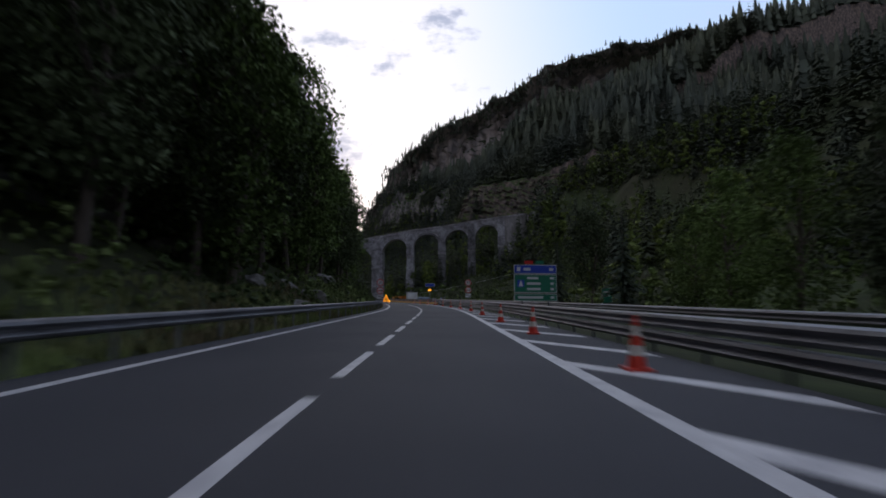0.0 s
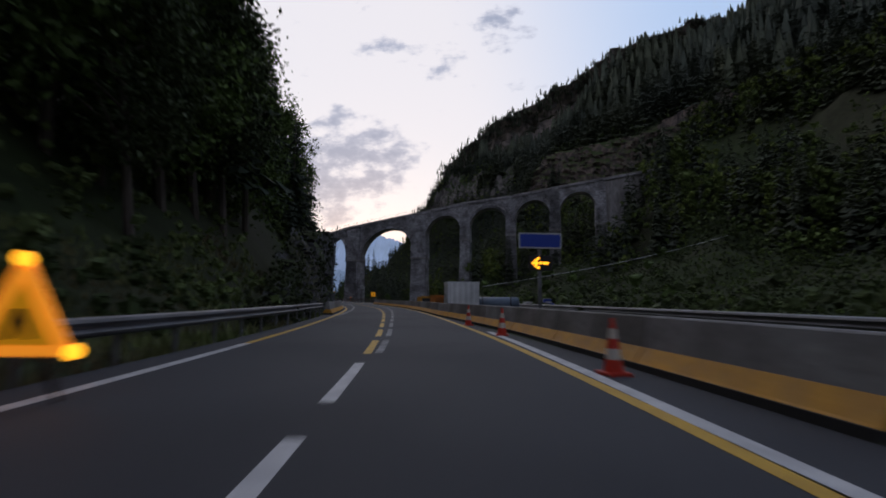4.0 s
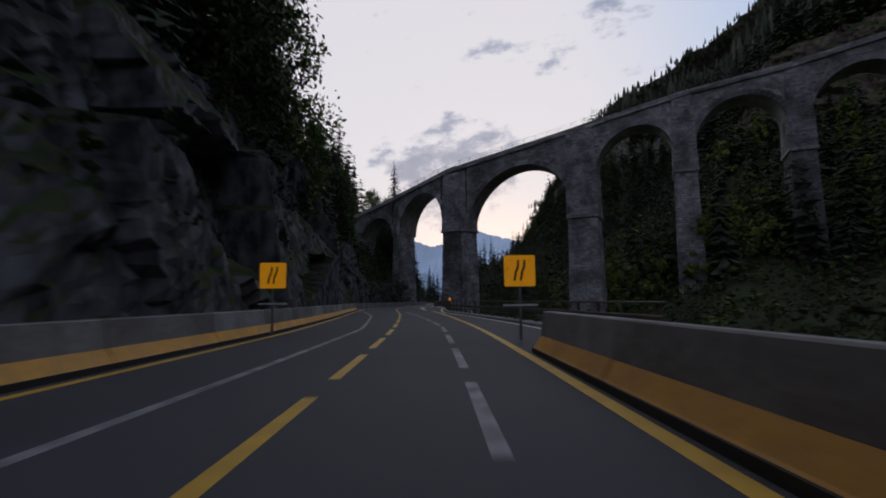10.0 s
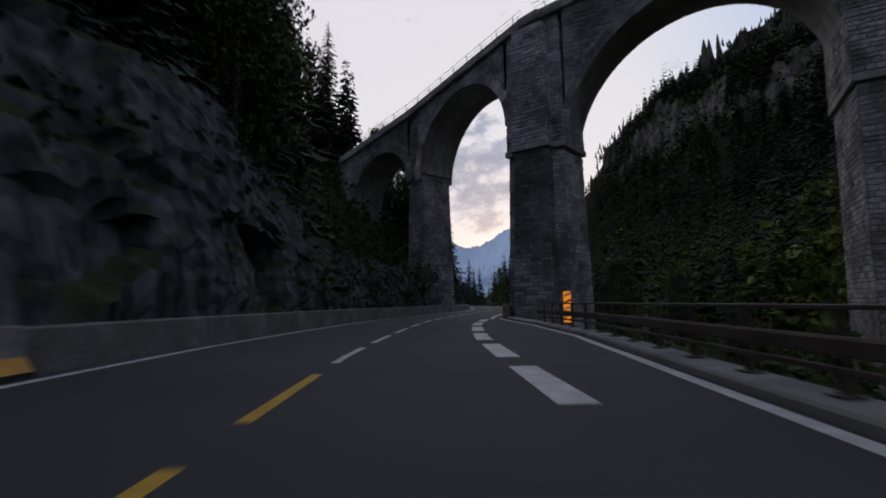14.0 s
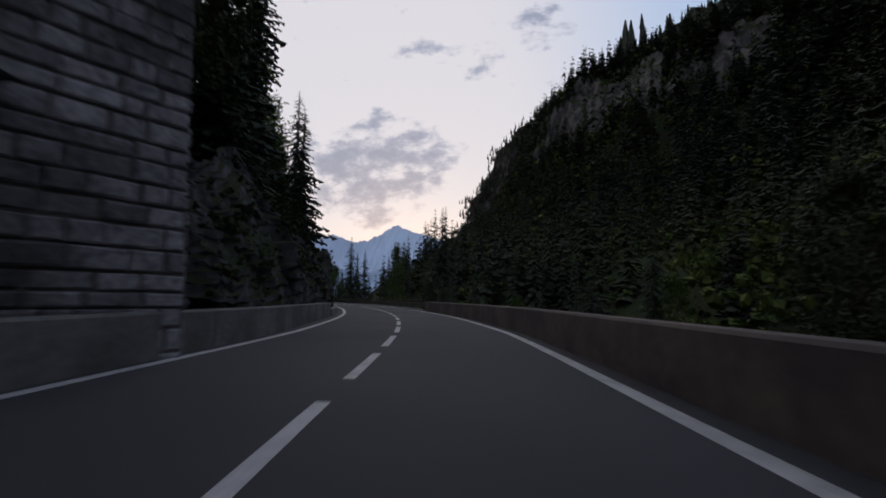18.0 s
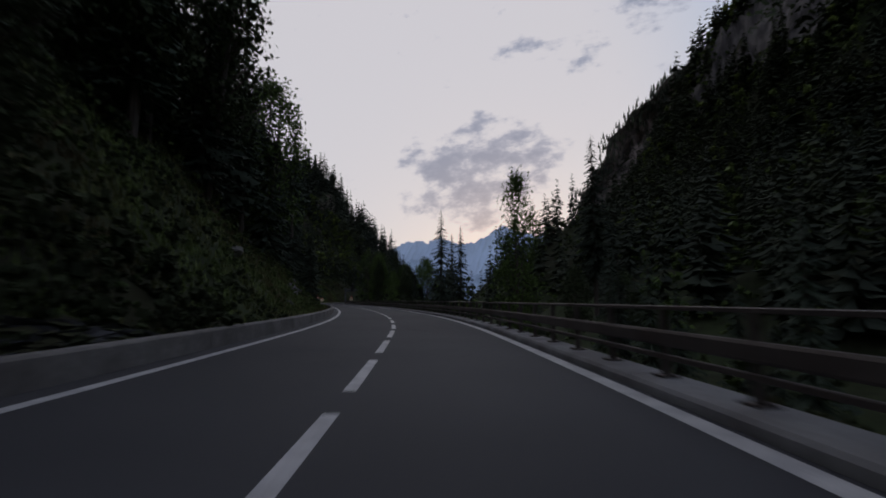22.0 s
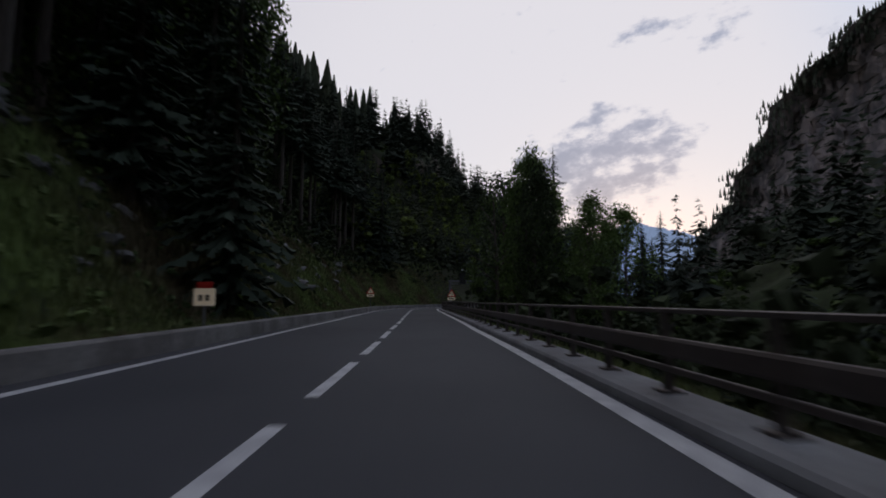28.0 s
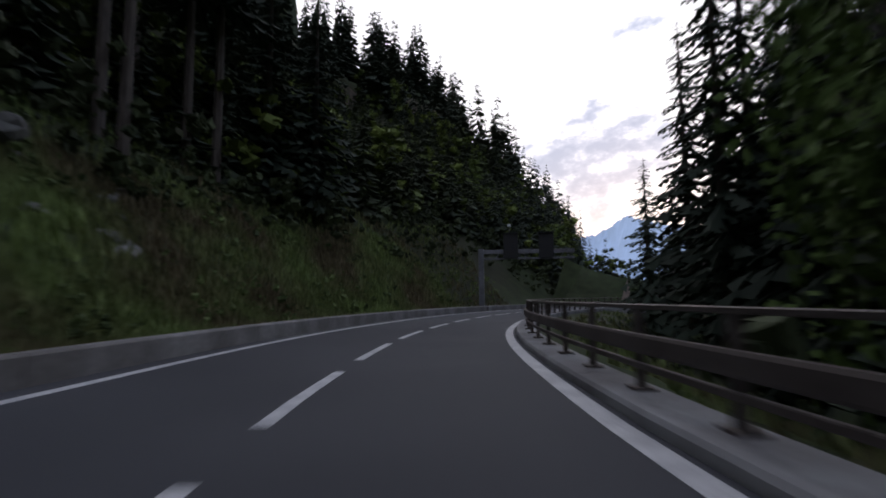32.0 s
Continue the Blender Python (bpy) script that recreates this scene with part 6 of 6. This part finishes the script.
scatter("riverside_trees", "green broad-leaved trees on the river bank", MID_LEAFY, thinned(places(2300, -200, 160, -60, 620, 9, lambda x, y, s, o: (o > 24 + 14 * (s < 130)) & (o < 100) & (~rocky(s, o, x, y) | (x % 3 < 1)), 4, 9)), leaf, 15, 1.2)
scatter("young_forest", "young spruces on the cleared slope beyond the gantry", MID_SPRUCE, bank_places(620, 434, 512, 12, 62, -1, 95, 6, 12), needle_far, 96)
scatter("young_forest", "small broad-leaved trees on the cleared slope", FINE_LEAFY, bank_places(520, 430, 512, 12, 62, -1, 97, 4, 9), leaf_light, 98, 1.2)
_m = np.concatenate([MASSIF[:, [1, 2, 3, 4, 6], :].reshape(-1, 3), MASSIF[:, 62:80:3, :].reshape(-1, 3)])
_r = np.random.RandomState(2)
_i = _r.randint(0, len(_m), 8000)
scatter("cliff_forest", "small dark spruces on the cliff's crest and ledges", TINY_SPRUCE, (_m[_i, 0] + _r.normal(0, 14, 8000), _m[_i, 1] + _r.normal(0, 8, 8000), _m[_i, 2] - 8, _r.uniform(13, 24, 8000)), needle_hazed, 16)
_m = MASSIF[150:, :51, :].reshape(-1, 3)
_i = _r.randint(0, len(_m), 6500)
scatter("mountain_forest", "dark spruce forest high on the mountain", TINY_SPRUCE, (_m[_i, 0] + _r.normal(0, 16, 6500), _m[_i, 1] + _r.normal(0, 10, 6500), _m[_i, 2] - 8, _r.uniform(16, 28, 6500)), needle_hazed, 46)
# undergrowth on the banks
scatter("undergrowth", "dense green shrubs on the slope across the river", SHRUB, lowered(places(3900, -180, 170, -60, 520, 47, lambda x, y, s, o: (o > 12 + 16 * (s < 150)) & (o < 92) & (s > -40), 1.5, 4.5)), bush_slope, 48, 1.0, "undergrowth")
scatter("undergrowth", "shrubs on the ledges of the rocky slope", SHRUB, places(2600, -120, 170, 60, 330, 49, lambda x, y, s, o: rocky(s, o, x, y) & (fbm(x, y, 30, 3, 5) > 0.1), 1.2, 4.0), bush_slope, 50, 1.0, "undergrowth")
scatter("undergrowth", "dense dark green scrub between the road and the viaduct", LOW_SHRUB, lowered(bank_places(2250, 62, 262, 30, 82, 1, 54, 1.6, 4.4)), bush_slope, 55, 1.0, "undergrowth")
scatter("undergrowth", "leafy green bushes between the guard rail and the viaduct", NEAR_BUSH, lowered(bank_places(900, 62, 262, 7, 32, 1, 154, 1.3, 3.2)), bush_slope, 155, 1.0, "undergrowth")
_lx, _ly, _lz, _lh = places(9000, -20, 170, 150, 330, 171, lambda x, y, s, o: (ledge_coords(x, y)[1] > 17) & (ledge_coords(x, y)[1] < 62) & (ledge_coords(x, y)[0] > -14) & (ledge_coords(x, y)[0] < 150), 2.0, 5.0)
scatter("undergrowth", "green scrub on the slope below the railway ledge", LOW_SHRUB, (_lx[::4], _ly[::4], _lz[::4], _lh[::4]), bush_slope, 172, 1.1, "undergrowth")
scatter("riverside_trees", "broad-leaved trees below the railway ledge", MID_LEAFY, (_lx[::9], _ly[::9], _lz[::9], _lh[::9] * 2.2), leaf_light, 173, 1.1)
scatter("riverside_forest", "spruces below the railway ledge", FAR_SPRUCE, (_lx[4::11], _ly[4::11], _lz[4::11], _lh[4::11] * 3.2), needle_hazed, 174)
scatter("undergrowth", "dense dark bushes and ferns at the foot of the bank", NEAR_BUSH, bank_places(420, 258, 318, 1.8, 9, -1, 175, 0.5, 1.7), bush_dark, 176, 1.0, "undergrowth")
scatter("riverside_trees", "light green broad-leaved trees behind the arches", FINE_LEAFY, thinned(bank_places(620, 70, 300, 26, 92, 1, 181, 6, 12)), leaf_light, 182, 1.0)
scatter("riverside_forest", "single dark spruces behind the arches", MID_SPRUCE, thinned(bank_places(330, 90, 300, 30, 95, 1, 183, 11, 19)), needle_far, 184)
# spruces on the eastern slope take the needles with haze in their colour
for _n, _x0, _x1, _y0, _y1, _seed in ((900, 38, 118, 150, 250, 301), (1100, -85, 30, 350, 475, 311)):
    scatter("forest", "dense dark spruces on the open slope", MID_SPRUCE, thinned(places(_n if _x0 < 0 else _n // 2, _x0, _x1, _y0, _y1, _seed, lambda x, y, s, o: (o > 70) & (o < 150) & ~rocky(s, o, x, y), 9, 18)), needle_hazed if _x0 > 0 else needle_far, _seed + 1)
    scatter("riverside_trees", "light green broad-leaved trees among the spruces", FINE_LEAFY if _x0 > 0 else MID_LEAFY, thinned(places(_n // 2 if _x0 < 0 else _n * 9 // 10, _x0, _x1, _y0, _y1, _seed + 2, lambda x, y, s, o: (o > 60) & (o < 150) & ~rocky(s, o, x, y), 6, 12)), leaf_light, _seed + 3)
    scatter("undergrowth", "green scrub on the open slope", LOW_SHRUB, places(_n * 2, _x0, _x1, _y0, _y1, _seed + 4, lambda x, y, s, o: (o > 60) & (o < 155) & ~rocky(s, o, x, y), 2.5, 5.5), bush_slope, _seed + 5, 1.1, "undergrowth")
def foot_places(n, seed, lo, hi):
    return places(n, -66, 47, 96, 236, seed, lambda x, y, s, o: before_viaduct(x, y) & (o > EDGE_RIGHT(s) + 6), lo, hi)


scatter("undergrowth", "dense dark scrub at the foot of the viaduct", SCRUB, foot_places(4800, 331, 0.9, 2.4), bush_dark, 332, 1.7, "undergrowth")
scatter("undergrowth", "green bushes at the foot of the viaduct", SCRUB, foot_places(1500, 333, 1.4, 3.2), bush_slope, 334, 1.1, "undergrowth")
scatter("riverside_trees", "small broad-leaved trees at the foot of the viaduct", FINE_LEAFY, foot_places(110, 335, 3.0, 5.5), leaf, 336, 1.2)
scatter("undergrowth", "low leafy plants beside the kerb", NEAR_BUSH, bank_places(420, 398, 450, 0.9, 4.2, -1, 321, 0.2, 0.6), bush_leaf, 322, 1.0, "undergrowth")
scatter("undergrowth", "dark thicket on the slope under the viaduct", SHRUB, bank_places(700, 218, 264, 3.5, 28, -1, 56, 1.2, 3.2), bush_dark, 57, 1.0, "undergrowth")
scatter("undergrowth", "tall bushes behind the bridge rail", NEAR_BUSH, bank_places(420, 370, 432, 3.6, 14, 1, 58, 1.6, 4.0), bush_dark, 59, 1.0, "undergrowth")
scatter("undergrowth", "dark bushes high on the green bank", NEAR_BUSH, bank_places(330, 300, 445, 6.5, 13, -1, 60, 0.6, 2.0), bush_dark, 61, 1.0, "undergrowth")
scatter("undergrowth", "dark scrub between the spruces on the mountainside", LOW_SHRUB, bank_places(2400, 236, 430, 40, 170, 1, 62, 2.0, 6.0), bush_slope, 63, 1.0, "undergrowth")
scatter("undergrowth", "low green plants at the foot of the bank", NEAR_BUSH, bank_places(520, 298, 446, 1.7, 3.6, -1, 68, 0.25, 0.75), bush_leaf, 69, 1.0, "undergrowth")
scatter("undergrowth", "dense shrubs on the slope beyond the gantry", SHRUB, bank_places(900, 420, 512, 7, 45, -1, 70, 1.6, 4.5), bush_dark, 71, 1.0, "undergrowth")
_q = ROCK_POINTS[:, 12:, :].reshape(-1, 3)
_i = _r.randint(0, len(_q), 1500)
_i = _i[fbm(_q[_i, 0] + _q[_i, 1], _q[_i, 2] * 2, 14, 3, 6) > -0.15]
scatter("undergrowth", "small bushes rooted in the cracks of the rock face", SHRUB, (_q[_i, 0], _q[_i, 1], _q[_i, 2] - 0.35, _r.uniform(0.5, 1.7, len(_i))), bush_dark, 51, 0.9, "undergrowth")
scatter("undergrowth", "dense dark bushes behind the wall", NEAR_BUSH, bank_places(420, 226, 310, 2.2, 5.5, -1, 52, 0.9, 2.4), bush_dark, 53, 1.0, "undergrowth")
scatter("undergrowth", "dense shrubs under the trees on the slope", BUSH, bank_places(700, -40, 100, 10, 34, -1, 41, 1.2, 3.4), bush_dark, 42, 1.0, "undergrowth")
scatter("undergrowth", "dense shrubs under the spruces on the slope", BUSH, bank_places(1100, 290, 480, 9, 36, -1, 43, 1.0, 3.0), bush_dark, 44, 1.0, "undergrowth")
scatter("undergrowth", "bushes and saplings on the bank above the road", NEAR_BUSH, bank_places(750, -30, 100, 2.2, 12, -1, 21, 0.6, 2.2), bush_leaf, 22, 1.0, "undergrowth")
scatter("undergrowth", "bushes along the top of the rock face", BUSH, bank_places(1500, 92, 310, 6.0, 24, -1, 23, 0.9, 3.2), bush_leaf, 24, 1.0, "undergrowth")
scatter("undergrowth", "bushes and ferns on the green bank", NEAR_BUSH, bank_places(950, 296, 470, 2.5, 11, -1, 25, 0.4, 1.6), bush_leaf, 26, 1.0, "undergrowth")
scatter("undergrowth", "bushes on the river side of the road", BUSH, bank_places(900, 150, 480, 3.0, 16, 1, 27, 0.5, 1.4), bush_dark, 28, 1.0, "undergrowth")
scatter("undergrowth", "bushes between the slip road and the river", BUSH, bank_places(500, -40, 150, 9, 34, 1, 29, 0.8, 2.6), bush_leaf, 30, 1.0, "undergrowth")


def build_grass(name, label, n, s0, s1, d0, d1, side, seed, h):
    """Tufts of grass: narrow bent blades."""
    x, y, z, _ = bank_places(n, s0, s1, d0, d1, side, seed, 1, 2)
    rng = np.random.RandomState(seed)
    k = 3
    px = np.repeat(x, k) + rng.normal(0, 0.08, n * k)
    py = np.repeat(y, k) + rng.normal(0, 0.08, n * k)
    pz = np.repeat(z, k) + 0.05
    a, t = rng.uniform(0, 6.28, n * k), rng.uniform(0.1, 0.5, n * k)
    hh = h * rng.uniform(0.5, 1.3, n * k)
    w = 0.035 * rng.uniform(0.7, 1.6, n * k)
    ca, sa = np.cos(a), np.sin(a)
    v = np.stack([np.stack([px - sa * w, py + ca * w, pz], -1), np.stack([px + sa * w, py - ca * w, pz], -1),
                  np.stack([px + ca * t * hh, py + sa * t * hh, pz + hh], -1)], 1).reshape(-1, 3)
    ob = link_mesh(name, array_mesh(name, v, np.arange(len(v)).reshape(-1, 3), grass_mat), None)
    tagged(ob, label, "grass", kind="stuff")


build_grass("grass", "green grass verge behind the guard rail", 9000, -20, 102, 0.9, 6, -1, 31, 0.3)
build_grass("grass", "long green grass on the bank", 30000, 268, 470, 1.2, 12, -1, 32, 0.45)
build_grass("grass", "bright long grass at the foot of the bank", 36000, 372, 462, 1.1, 9, -1, 34, 0.5)
build_grass("grass", "dense short grass beside the kerb", 22000, 396, 452, 0.8, 4.5, -1, 35, 0.35)
build_grass("grass", "rough grass beside the kerb", 6000, 205, 470, 0.9, 4.5, 1, 33, 0.3)


# single trees near the road
def tapered_limb(v, f, a, b, ra, rb, n=6):
    a, b = Vector(a), Vector(b)
    d = (b - a).normalized()
    e = d.orthogonal().normalized()
    g = d.cross(e)
    k = len(v)
    for p, r in ((a, ra), (b, rb)):
        for i in range(n):
            t = 6.283 * i / n
            q = p + e * (r * math.cos(t)) + g * (r * math.sin(t))
            v.append((q.x, q.y, q.z))
    for i in range(n):
        f.append((k + i, k + (i + 1) % n, k + n + (i + 1) % n, k + n + i))


def tree_models():
    out = {"spruce": [], "broad": [], "bare": [], "airy": []}
    for seed in range(4):
        rng = np.random.RandomState(50 + seed)
        v, f = [], []
        tapered_limb(v, f, (0, 0, -0.04), (0, 0, 0.5), 0.014, 0.009, 7)
        tapered_limb(v, f, (0, 0, 0.5), (0, 0, 0.99), 0.009, 0.001, 6)
        trunk = raw_mesh("trunk", v, f, bark)
        cv, cf = spruce_arrays(1.0, 38, 10, 60 + seed, (0.15, 0.19, 0.13, 0.17)[seed], (0.07, 0.12, 0.2, 0.05)[seed], 4)
        out["spruce"].append((trunk, array_mesh("crown", cv, cf, needle)))
        cv, cf = spruce_arrays(1.0, 24, 9, 80 + seed, 0.14, 0.5, 4)
        out["bare"].append((trunk, array_mesh("crown", cv, cf, needle)))
        v, f = [], []
        lean = rng.uniform(-0.04, 0.04, 2)
        tapered_limb(v, f, (0, 0, -0.04), (lean[0], lean[1], 0.4), 0.017, 0.011, 7)
        tapered_limb(v, f, (lean[0], lean[1], 0.4), (lean[0] * 2, lean[1] * 2, 0.85), 0.011, 0.003, 6)
        for _ in range(11):
            t, a = rng.uniform(0.22, 0.7), rng.uniform(0, 6.28)
            r = rng.uniform(0.1, 0.2)
            b = (lean[0] * t * 2, lean[1] * t * 2, t)
            tapered_limb(v, f, b, (b[0] + math.cos(a) * r, b[1] + math.sin(a) * r, t + rng.uniform(0.08, 0.2)), 0.006, 0.0015, 5)
        trunk = raw_mesh("trunk", v, f, bark)
        cv, cf = crown_arrays(1.0, 6500, 70 + seed, 0.019, (0.18, 0.12, 0.28, 0.1)[seed], (0.2, 0.23, 0.18, 0.21)[seed])
        out["broad"].append((trunk, array_mesh("crown", cv, cf, leaf if seed % 2 else leaf_dark)))
        cv, cf = crown_arrays(1.0, 950, 90 + seed, 0.02, 0.45, 0.17, 0, 26)
        out["airy"].append((trunk, array_mesh("crown", cv, cf, leaf_dark)))
    return out


MODELS = tree_models()


def put_tree(kind, x, y, h, z=None, model=None, turn=None, wide=1.0):
    rng = put_tree.rng
    trunk, crown = MODELS[kind][rng.randint(4) if model is None else model]
    if z is None:
        z = float(ground_height(np.array([x]), np.array([y]))[0])
    th = empty_thing("broadleaf_tree" if kind in ("broad", "airy") else "spruce_tree")
    tagged(th, {"spruce": "tall dark green spruce with drooping branches", "bare": "tall spruce with a bare lower trunk above the bank", "broad": "leafy green broad-leaved tree with an uneven crown", "airy": "slender broad-leaved tree with a thin open crown"}[kind], "tree", "trees along the road")
    th.matrix_basis = pose(x, y, z - 0.1, 0, 0, rng.uniform(0, 360) if turn is None else turn) @ Matrix.Diagonal((h * wide, h * wide, h, 1))
    for nm, me in (("trunk", trunk), ("crown", crown)):
        o = new(nm, me)
        o.parent = th


put_tree.rng = np.random.RandomState(17)


def tree_belt(n, s0, s1, d0, d1, side, lo, hi, broad, seed, other="spruce"):
    rng = np.random.RandomState(seed)
    for k in range(n):
        s = s0 + (s1 - s0) * (k + rng.uniform(-0.4, 0.4)) / n
        d = rng.uniform(d0, d1)
        o = float(LEFT_LINE(s)) - d if side < 0 else float(EDGE_RIGHT(s)) + d
        p = along(s, o)
        put_tree("broad" if rng.uniform() < broad else other, float(p[0]), float(p[1]), rng.uniform(lo, hi))


tree_belt(34, -25, 92, 6, 14, -1, 10, 17, 0.85, 1)
tree_belt(24, -25, 95, 12, 22, -1, 15, 20, 0.5, 2)
tree_belt(40, 90, 222, 6.0, 12, -1, 16, 23, 0.2, 3)
tree_belt(12, 184, 217, 8.5, 13, -1, 17, 23, 0.1, 33)
tree_belt(8, 320, 350, 7, 11, -1, 17, 21, 0.4, 34)
tree_belt(6, 267, 286, 6, 9, -1, 16, 20, 0.3, 35)
tree_belt(9, 194, 217, 5.0, 8.0, -1, 13, 17, 0.1, 36)
tree_belt(10, 8, 46, 8, 14, -1, 17, 22, 0.9, 37)
tree_belt(5, 388, 401, 9, 12, -1, 17, 20, 0.0, 40, "bare")
tree_belt(7, 88, 106, 6, 9, -1, 13, 16, 0.8, 23)
tree_belt(9, 264, 306, 4.5, 9, -1, 6, 10, 0.8, 14)
tree_belt(26, 266, 345, 8, 15, -1, 11, 18, 0.35, 4)
tree_belt(18, 340, 410, 12, 22, -1, 12, 18, 0.3, 5)
tree_belt(7, 394, 410, 8.5, 12, -1, 18, 21, 0.5, 25)
tree_belt(20, 384, 412, 10, 15, -1, 14, 18, 0.0, 15, "bare")
tree_belt(16, 418, 470, 12, 20, -1, 6, 9, 0.4, 16)
tree_belt(13, 427, 449, 10, 15, -1, 20, 24, 0.0, 71, "bare")
tree_belt(22, -30, 62, 10, 30, 1, 8, 14, 0.9, 6)
tree_belt(26, 250, 350, 11, 22, 1, 6, 11, 0.3, 7)
tree_belt(10, 378, 398, 7, 15, 1, 2.5, 4.5, 0.7, 8)
tree_belt(6, 411, 419, 6.5, 11, 1, 7, 8.5, 0.8, 28)
tree_belt(7, 419.5, 428, 6.5, 11, 1, 12, 15, 0.8, 29)
tree_belt(16, 427, 452, 7, 13, 1, 14, 20, 0.0, 18)
tree_belt(14, 430, 458, 12, 20, 1, 12, 18, 0.4, 38)
tree_belt(6, 224, 250, 26, 36, -1, 12, 16, 0.4, 39)
tree_belt(10, 438, 470, 20, 30, 1, 14, 19, 0.3, 9)
tree_belt(16, 24, 78, 6, 10, -1, 12, 16, 1.0, 10)
# trees that stand out against the sky: x, y, top
for kind, x, y, top, base in (("spruce", -114.2, 364.6, 19, -2), ("spruce", -108.2, 359.8, 14.5, -2), ("spruce", -83.2, 342.8, 22.5, 0), ("broad", -84.6, 312, 9.8, -3),
                              ("spruce", -90.6, 278.8, 44.5, 23), ("spruce", -93.4, 252.4, 48, 27), ("spruce", -116, 374, 15.5, -3), ("spruce", -135.3, 346.8, 33, 13), ("spruce", -139.3, 342.9, 40, 18)):
    put_tree(kind, x, y, top - base, base, wide=0.6 if kind == "broad" else 1.0)
# on top of the rock before the viaduct, above the bend, and on the bank
for x, y, h in ((-68.5, 213.5, 21), (-71, 216, 24), (-73, 212.5, 25), (-75, 217, 26), (-72.5, 219.5, 23), (-77, 221, 25), (-80, 216, 26), (-70, 209, 22), (-78, 211, 25), (-74.5, 214.5, 26), (-70.3, 218.5, 19),
                (-81.5, 273, 17), (-84, 276.5, 19), (-86, 272, 19), (-128, 331, 21), (-131, 337.5, 17), (-125, 327, 20), (-133.5, 334, 20), (-126.5, 334, 15), (-138.5, 356, 17), (-141, 353, 19), (-143, 357, 18),
                (-184, 405, 21), (-187, 403, 22), (-182.5, 408, 19)):
    put_tree("spruce", x, y, h)
for x, y, h in ((-70, 215.5, 19), (-72.5, 218, 21), (-68, 211.5, 18)):
    put_tree("broad", x, y, h)
# tall trees on the river side of the last bend
for kind, x, y, top in (("airy", -140.4, 380, 11.8), ("broad", -136, 377, 12.0), ("spruce", -135.2, 379.5, 13.0), ("broad", -134.6, 375, 11.0), ("airy", -142, 384, 12.5), ("broad", -140.5, 381, 4.4), ("broad", -138, 379, 4.0), ("broad", -143.5, 386, 8.5), ("broad", -133.8, 374, 9.8), ("broad", -130.3, 374.3, 7.6), ("broad", -129, 370.5, 5.8),
                        ("broad", -151.8, 396.5, 14.5), ("broad", -149, 399.5, 15), ("broad", -146, 396, 13.5), ("spruce", -153, 402.5, 15), ("spruce", -158.4, 411.5, 15),
                        ("spruce", -155.5, 408.5, 16), ("spruce", -152.5, 409, 17), ("spruce", -149.5, 404.5, 17), ("spruce", -155, 415, 15), ("spruce", -163.2, 422.5, 11.5), ("spruce", -161.8, 424.3, 10)):
    put_tree(kind, x, y, top + 2.5, -2.5, wide=0.7 if kind == "broad" else 1.0)

# ---- the stones of the two piers beside the road, one by one ----
def build_near_stones():
    shapes = {}
    rng = random.Random(3)
    for i, m, near in PIER_NEAR:
        for turn, x, z, l, h, proud, d in near:
            key = (round(l / 0.06), round(h / 0.04), rng.randrange(3))
            if key not in shapes:
                v, f = [], []
                for dy, ins in ((0.02, 0.0), (-0.02, 0.004), (-0.05, 0.035)):
                    for sx, sz in ((-1, -1), (1, -1), (1, 1), (-1, 1)):
                        j = 0.0 if dy > -0.03 else rng.uniform(-0.012, 0.012)
                        v.append((sx * (key[0] * 0.03 - 0.012 - ins + j), dy + j, sz * (key[1] * 0.02 - 0.008 - ins - j)))
                for a in (0, 4):
                    f += [(a + k, a + (k + 1) % 4, a + 4 + (k + 1) % 4, a + 4 + k) for k in range(4)]
                f.append((8, 9, 10, 11))
                shapes[key] = raw_mesh("stone", v, f, ring_stone)
            ob = new("stone", shapes[key])
            ob.parent = viaduct
            ob.matrix_basis = m @ turn @ Matrix.Translation((x, -d - proud + 0.01, z)) @ Matrix.Rotation(rng.uniform(-0.03, 0.03), 4, "Y") @ Matrix.Rotation(rng.uniform(-0.05, 0.05), 4, "X")


build_near_stones()
